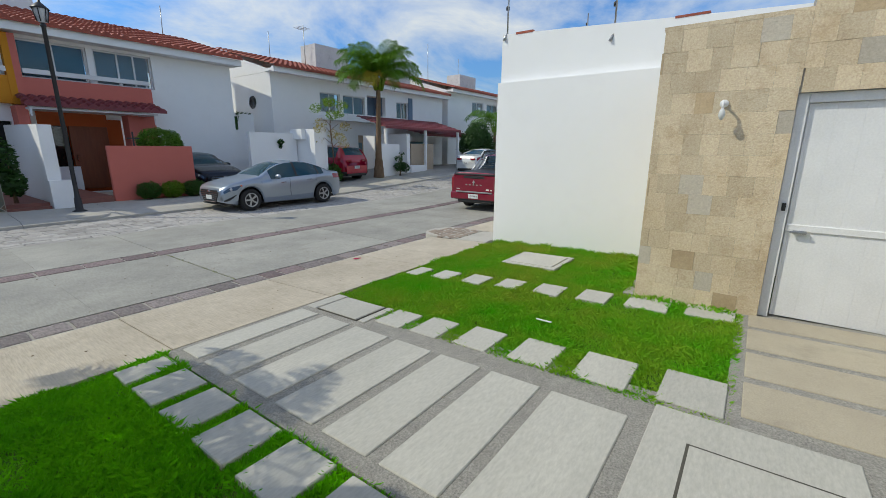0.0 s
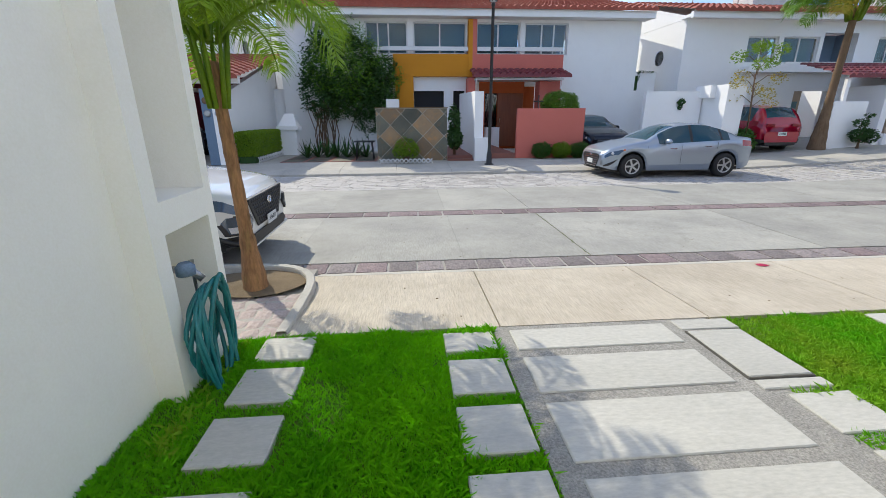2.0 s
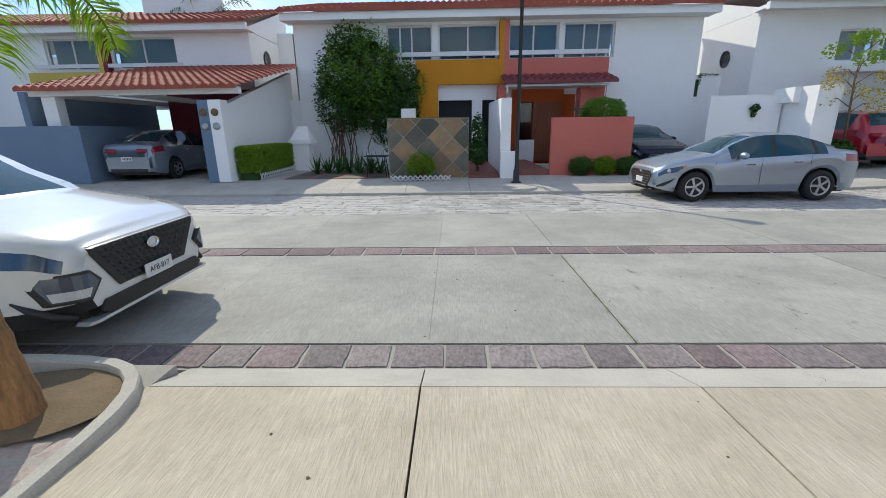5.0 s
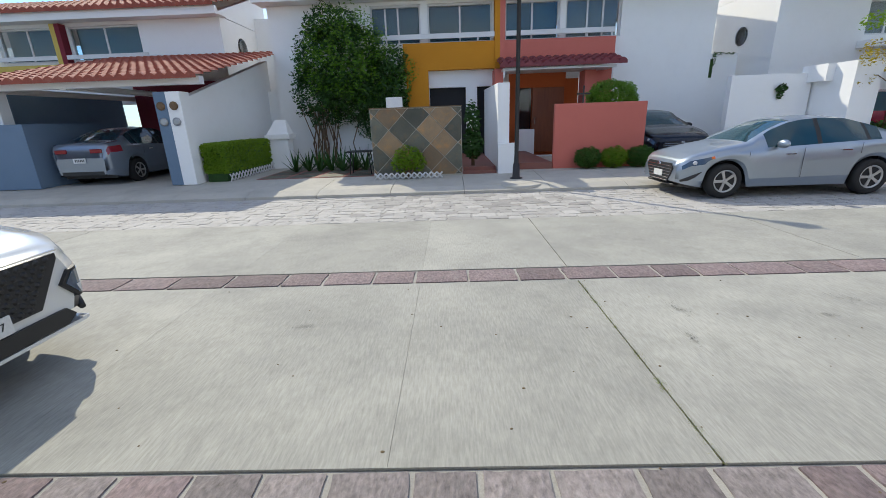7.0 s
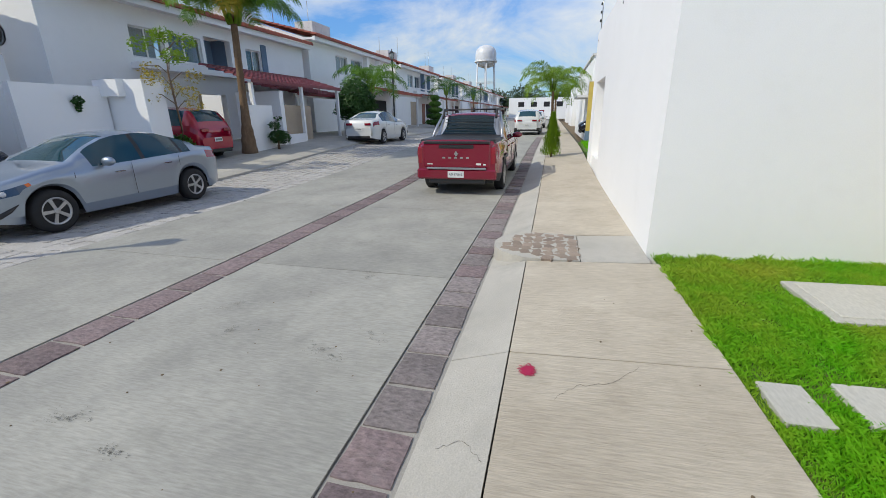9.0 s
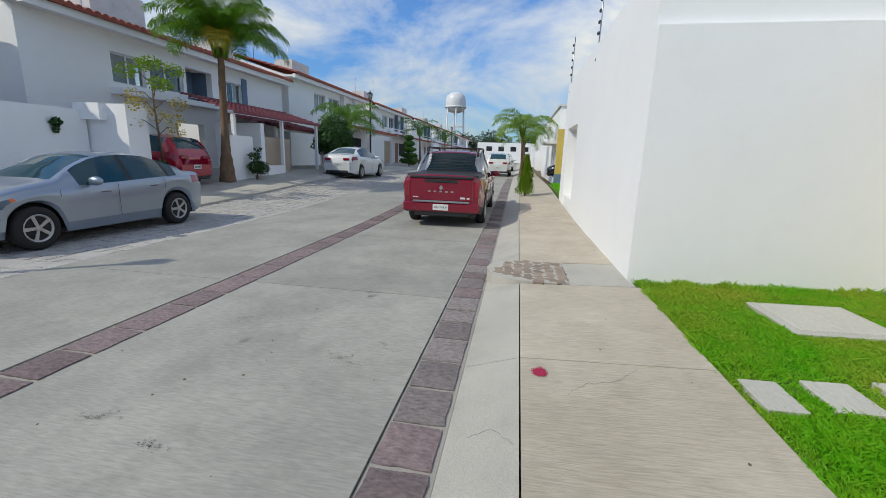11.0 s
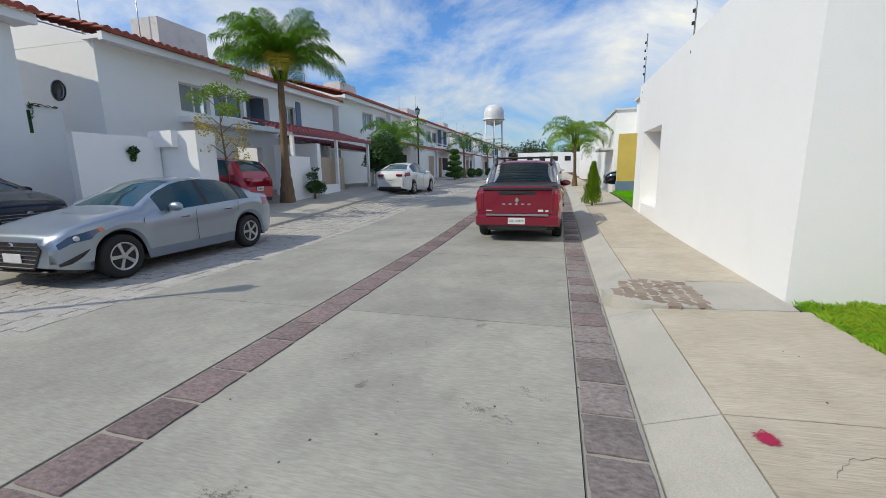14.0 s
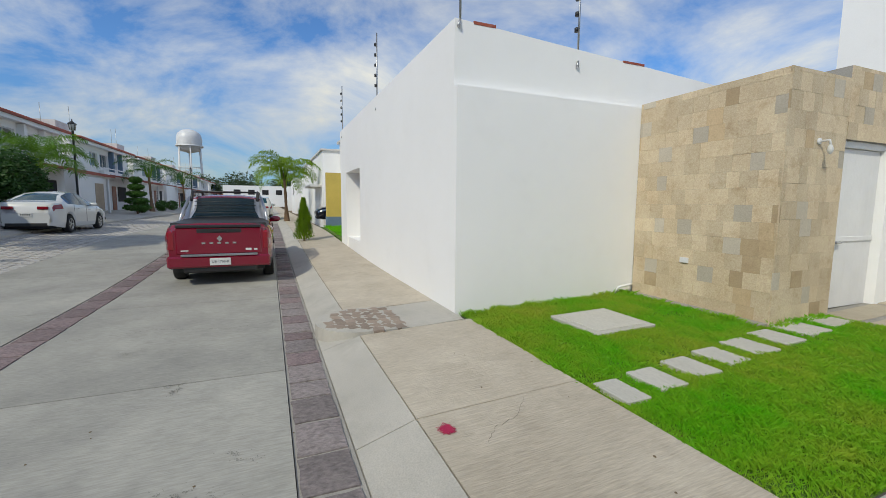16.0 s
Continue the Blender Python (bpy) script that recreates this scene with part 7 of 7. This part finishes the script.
# weeds in the road joint
rn = random.Random(150)
weeds = empty("joint_weeds", (0, 0, 0), "dry green weeds growing in the road joint", "weeds")
bm = bmesh.new()
for _ in range(900):
    y = 5.5 + 2.3 * rn.random() ** 1.3
    c = Vector((3.36 + rn.gauss(0, 0.008), y, -0.01)); d = Vector((rn.gauss(0, 0.5), rn.gauss(0, 0.5), 0.7)) * 0.03 * (1 + noise.noise(Vector((0, y * 6, 0)))); s = Vector((0.0025, 0.002, 0))
    bm.faces.new([bm.verts.new(c - s), bm.verts.new(c + s), bm.verts.new(c + d)])
part("blades", bm, M["weed"], weeds)
for k in range(70):
    x, y = rn.uniform(-1, 6), rn.uniform(3.5, 8)
    bm = bmesh.new()
    bmesh.ops.create_icosphere(bm, subdivisions=1, radius=rn.uniform(0.004, 0.011))
    for v in bm.verts:
        v.co = Vector((v.co.x * rn.uniform(0.7, 1.5), v.co.y, v.co.z * 0.5))
    p = tagged(part("pebble", bm, M["soil"]), "tiny dark pebble lying on the concrete", "pebble", "pebbles")
    p.location = (x, y, gz(x, y) + 0.003)

# litter and small stains of the garden
tagged(part("white_stick", boxes((4.0, 4.02, 1.05, 1.20, 0.275, 0.285), bevel=0.003), M["plate"]), "small white plastic stick lying in the grass", "litter")
# ---------- grass ----------


def in_rect(x, y, rs):
    return any(a < x < b and c < y < d for a, b, c, d in rs)


def grass(name, label, areas, holes, density, seed, h=0.055, blade="grass"):
    rn = random.Random(seed)
    vs, fs, k = [], [], 0
    for x0, x1, y0, y1 in areas:
        for _ in range(int((x1 - x0) * (y1 - y0) * density)):
            x, y = rn.uniform(x0, x1), rn.uniform(y0, y1)
            if in_rect(x, y, holes):
                continue
            q = noise.noise(Vector((x * 1.3, y * 1.3, 3.0))) + 0.35 * noise.noise(Vector((x * 5, y * 5, 8.0)))
            if q < -0.30 and rn.random() < 0.6:
                continue
            hh = h * rn.uniform(0.5, 1.3) * (1 + 0.5 * noise.noise(Vector((x * 4, y * 4, 0)))) * (1.25 if q > 0.1 else 1.0)
            a = rn.uniform(0, 6.283); w = 0.0021 * rn.uniform(0.7, 1.5)
            bx, by = rn.gauss(0, 0.36) * hh, rn.gauss(0, 0.36) * hh
            z = gz(x, y) - 0.03
            dx, dy = math.cos(a) * w, math.sin(a) * w
            vs += [(x - dx, y - dy, z), (x + dx, y + dy, z), (x + bx * 0.5 + dx * 0.8, y + by * 0.5 + dy * 0.8, z + hh * 0.7), (x + bx * 1.4, y + by * 1.4, z + hh)]
            fs += [(k, k + 1, k + 2), (k, k + 2, k + 3)]
            k += 4
    me = bpy.data.meshes.new(name)
    me.from_pydata(vs, [], fs)
    me.materials.append(M[blade])
    return tagged(new(name, me), label, "grass", "", "stuff")


PAV_L = [(1.335, 1.685, a, b) for a, b in [(3.09, 3.35), (2.64, 2.99), (2.19, 2.53), (1.72, 2.08), (1.24, 1.60), (0.78, 1.12), (0.3, 0.66)]] + [(0.10, 0.45, a, b) for a, b in [(3.10, 3.39), (2.66, 3.0), (2.22, 2.55), (1.76, 2.08), (1.3, 1.62), (0.84, 1.16), (0.38, 0.7)]]
PAV_R = [(3.17 + 0.02 * k, 3.51 + 0.04 * k, a, b) for k, (a, b) in enumerate([(2.17, 2.48), (1.76, 2.06), (1.28, 1.60), (0.77, 1.10), (0.23, 0.60), (-0.32, 0.05)])]
for a, b in [(3.14, 3.36), (2.71, 2.98), (2.26, 2.54), (1.81, 2.09), (1.32, 1.63), (0.82, 1.13), (0.25, 0.65), (-0.30, 0.11)]:
    f = (3.4 - a) / 3.7
    PAV_R.append((4.59 + 0.405 * f, 4.91 + 0.45 * f, a, b))
PAV_R += [(5.79, 6.56, 1.74, 2.55), (3.0, 3.51, 2.5, 3.45)]
grass("grass_lawn", "thick bright green lawn with dry patches", [(-0.265, 1.70, -0.7, 3.42)], PAV_L, 23000, 301, 0.036)
grass("grass_lawn", "bright green lawn with stepping slabs and dry patches", [(3.5, 7.18, 0.70, 3.42), (3.5, 5.25, -0.34, 0.70), (3.2, 3.5, -0.34, 2.5)], PAV_R, 17000, 302, 0.036, "grass_dry")
rn = random.Random(303)
tuft = [(-0.2 + rn.uniform(-0.03, 0.05), y - 0.04, y + 0.04) for y in (2.5, 2.72, 2.8)]
grass("grass_fringe", "taller grass along the wall foot", [(-0.13, 0.0, 2.3, 3.4), (7.10, 7.19, 0.8, 3.45), (5.32, 7.1, 0.76, 0.84), (5.2, 5.3, -0.3, 0.7)], [], 4200, 304, 0.06, "grass_dry")
grass("grass_strip", "strip of lawn beyond the boundary wall", [(17.5, 22, 1.0, 3.3)], [], 900, 305, 0.09)

# ---------- stones of the bands and bays ----------
rr = random.Random(401)
x, k = -9.0, 0
NEAR = [stone_mesh(0.26 + 0.025 * i, 0.305, 0.012, 500 + i) for i in range(6)]
MED = [stone_mesh(0.37 + 0.04 * i, 0.325, 0.012, 520 + i) for i in range(6)]
for k, me in enumerate(NEAR):
    me.materials.append(M["purple_stone" if k % 3 == 0 else "grey_stone"])
for me in MED:
    me.materials.append(M["purple_stone"])
for meshes, y, w0, dw, x, end in ((NEAR, 5.312, 0.26, 0.025, -2.9, 30.0), (MED, 8.048, 0.37, 0.04, -9.0, 34.0)):
    while x < end:
        i = rr.randrange(6)
        w = w0 + dw * i
        piece("stone", meshes[i], road, Matrix.Translation((x + w / 2, y, rise(x + w / 2, y) - 0.002)) @ Matrix.Rotation(rr.choice((0, math.pi)) + rr.uniform(-0.02, 0.02), 4, "Z"))
        x += w + 0.03
COB = [stone_mesh(0.22 + 0.06 * (i % 4), 0.19 + 0.03 * (i // 4), 0.008, 540 + i, 0.02) for i in range(12)]
for me in COB:
    me.materials.append(M["cobble"])
count = 0
rest_v, rest_f = [], []
for j in range(11):
    y = 10.73 + 0.235 * j
    x = -16.0 + rr.uniform(0, 0.2)
    while x < 34:
        i = rr.randrange(12)
        w = 0.22 + 0.06 * (i % 4)
        m = Matrix.Translation((x + w / 2, y + rr.uniform(-0.025, 0.025), rise(x + w / 2, y) - 0.008)) @ Matrix.Rotation(rr.uniform(-0.2, 0.2) + rr.choice((0, math.pi)), 4, "Z")
        if 0.2 < x < 4.6 and count < 300:
            piece("cobble", COB[i], bays, m); count += 1
        else:
            o = len(rest_v)
            rest_v += [tuple(m @ v.co) for v in COB[i].vertices]
            rest_f += [tuple(o + q for q in p.vertices) for p in COB[i].polygons]
        x += w + 0.02
me = bpy.data.meshes.new("cobbles")
me.from_pydata(rest_v, [], rest_f)
me.materials.append(M["cobble"])
ob = new("cobbles", me)
ob.parent = bays
tagged(ob, "grey cobblestones in mortar", "", "", "stuff")

# ---------- scuffs on the concrete ----------
M["scuff"] = mat("rubber_scuff", (0.24, 0.235, 0.21), (0.19, 0.187, 0.17), 0.9, 20, 90, 0.1)
rn = random.Random(611)
SCUFFS = [(6.54, 6.39, 0.10), (6.40, 6.33, 0.07), (5.5, 7.23, 0.14), (4.97, 6.05, 0.16), (3.99, 7.12, 0.12), (5.09, 6.94, 0.10), (5.25, 5.79, 0.09), (3.85, 6.63, 0.07), (0.9, 7.0, 0.12), (7.6, 6.9, 0.12)]
for x, y, size in SCUFFS:
    vs, fs = [], []
    ang = rn.uniform(0, 3.14)
    for _ in range(int(260 * size / 0.12)):
        u, v = rn.gauss(0, size * 0.7), rn.gauss(0, size * 0.3)
        px, py = x + u * math.cos(ang) - v * math.sin(ang), y + u * math.sin(ang) + v * math.cos(ang)
        if not (5.5 < py < 7.82 or 8.32 < py < 10.55) or noise.noise(Vector((px * 14, py * 14, 1))) < -0.05:
            continue
        s = rn.uniform(0.001, 0.0045)
        a = rn.uniform(0, 6.28)
        k = len(vs)
        z = 0.0062 + rise(px, py)
        vs += [(px + s * math.cos(a + q) * rn.uniform(0.6, 1.6), py + s * math.sin(a + q) * rn.uniform(0.6, 1.6), z) for q in (0, 1.57, 3.14, 4.71)]
        fs.append((k, k + 1, k + 2, k + 3))
    me = bpy.data.meshes.new("scuff_mark")
    me.from_pydata(vs, [], fs)
    me.materials.append(M["scuff"])
    ob = new("scuff_mark", me)
    ob.parent = road
# hairline cracks
for line in ([(4.98, 3.95), (4.80, 4.12), (4.74, 4.32), (4.58, 4.46)], [(4.1, 4.76), (4.25, 4.88), (4.2, 5.03)], [(8.3, 5.5), (8.15, 6.1), (8.4, 6.9), (8.2, 7.8)]):
    bm = bmesh.new()
    pts = []
    for (ax, ay), (bx, by) in zip(line, line[1:]):
        for q in range(8):
            f = q / 8
            pts.append((ax + (bx - ax) * f + rn.uniform(-0.012, 0.012), ay + (by - ay) * f))
    rows = []
    for x, y in pts:
        w = rn.uniform(0.0006, 0.0016)
        z = (0.1925 - (y - 3.43) * 0.0445 if y < 4.74 else 0.1325 - (y - 4.735) * 0.318 if y < 5.125 else 0.0055) + rise(x, y)
        rows.append((bm.verts.new((x - w, y, z)), bm.verts.new((x + w, y, z))))
    for a, b in zip(rows, rows[1:]):
        bm.faces.new((a[0], a[1], b[1], b[0]))
    part("hairline_crack", bm, M["joint"], pave if line[0][1] < 5.2 else road)
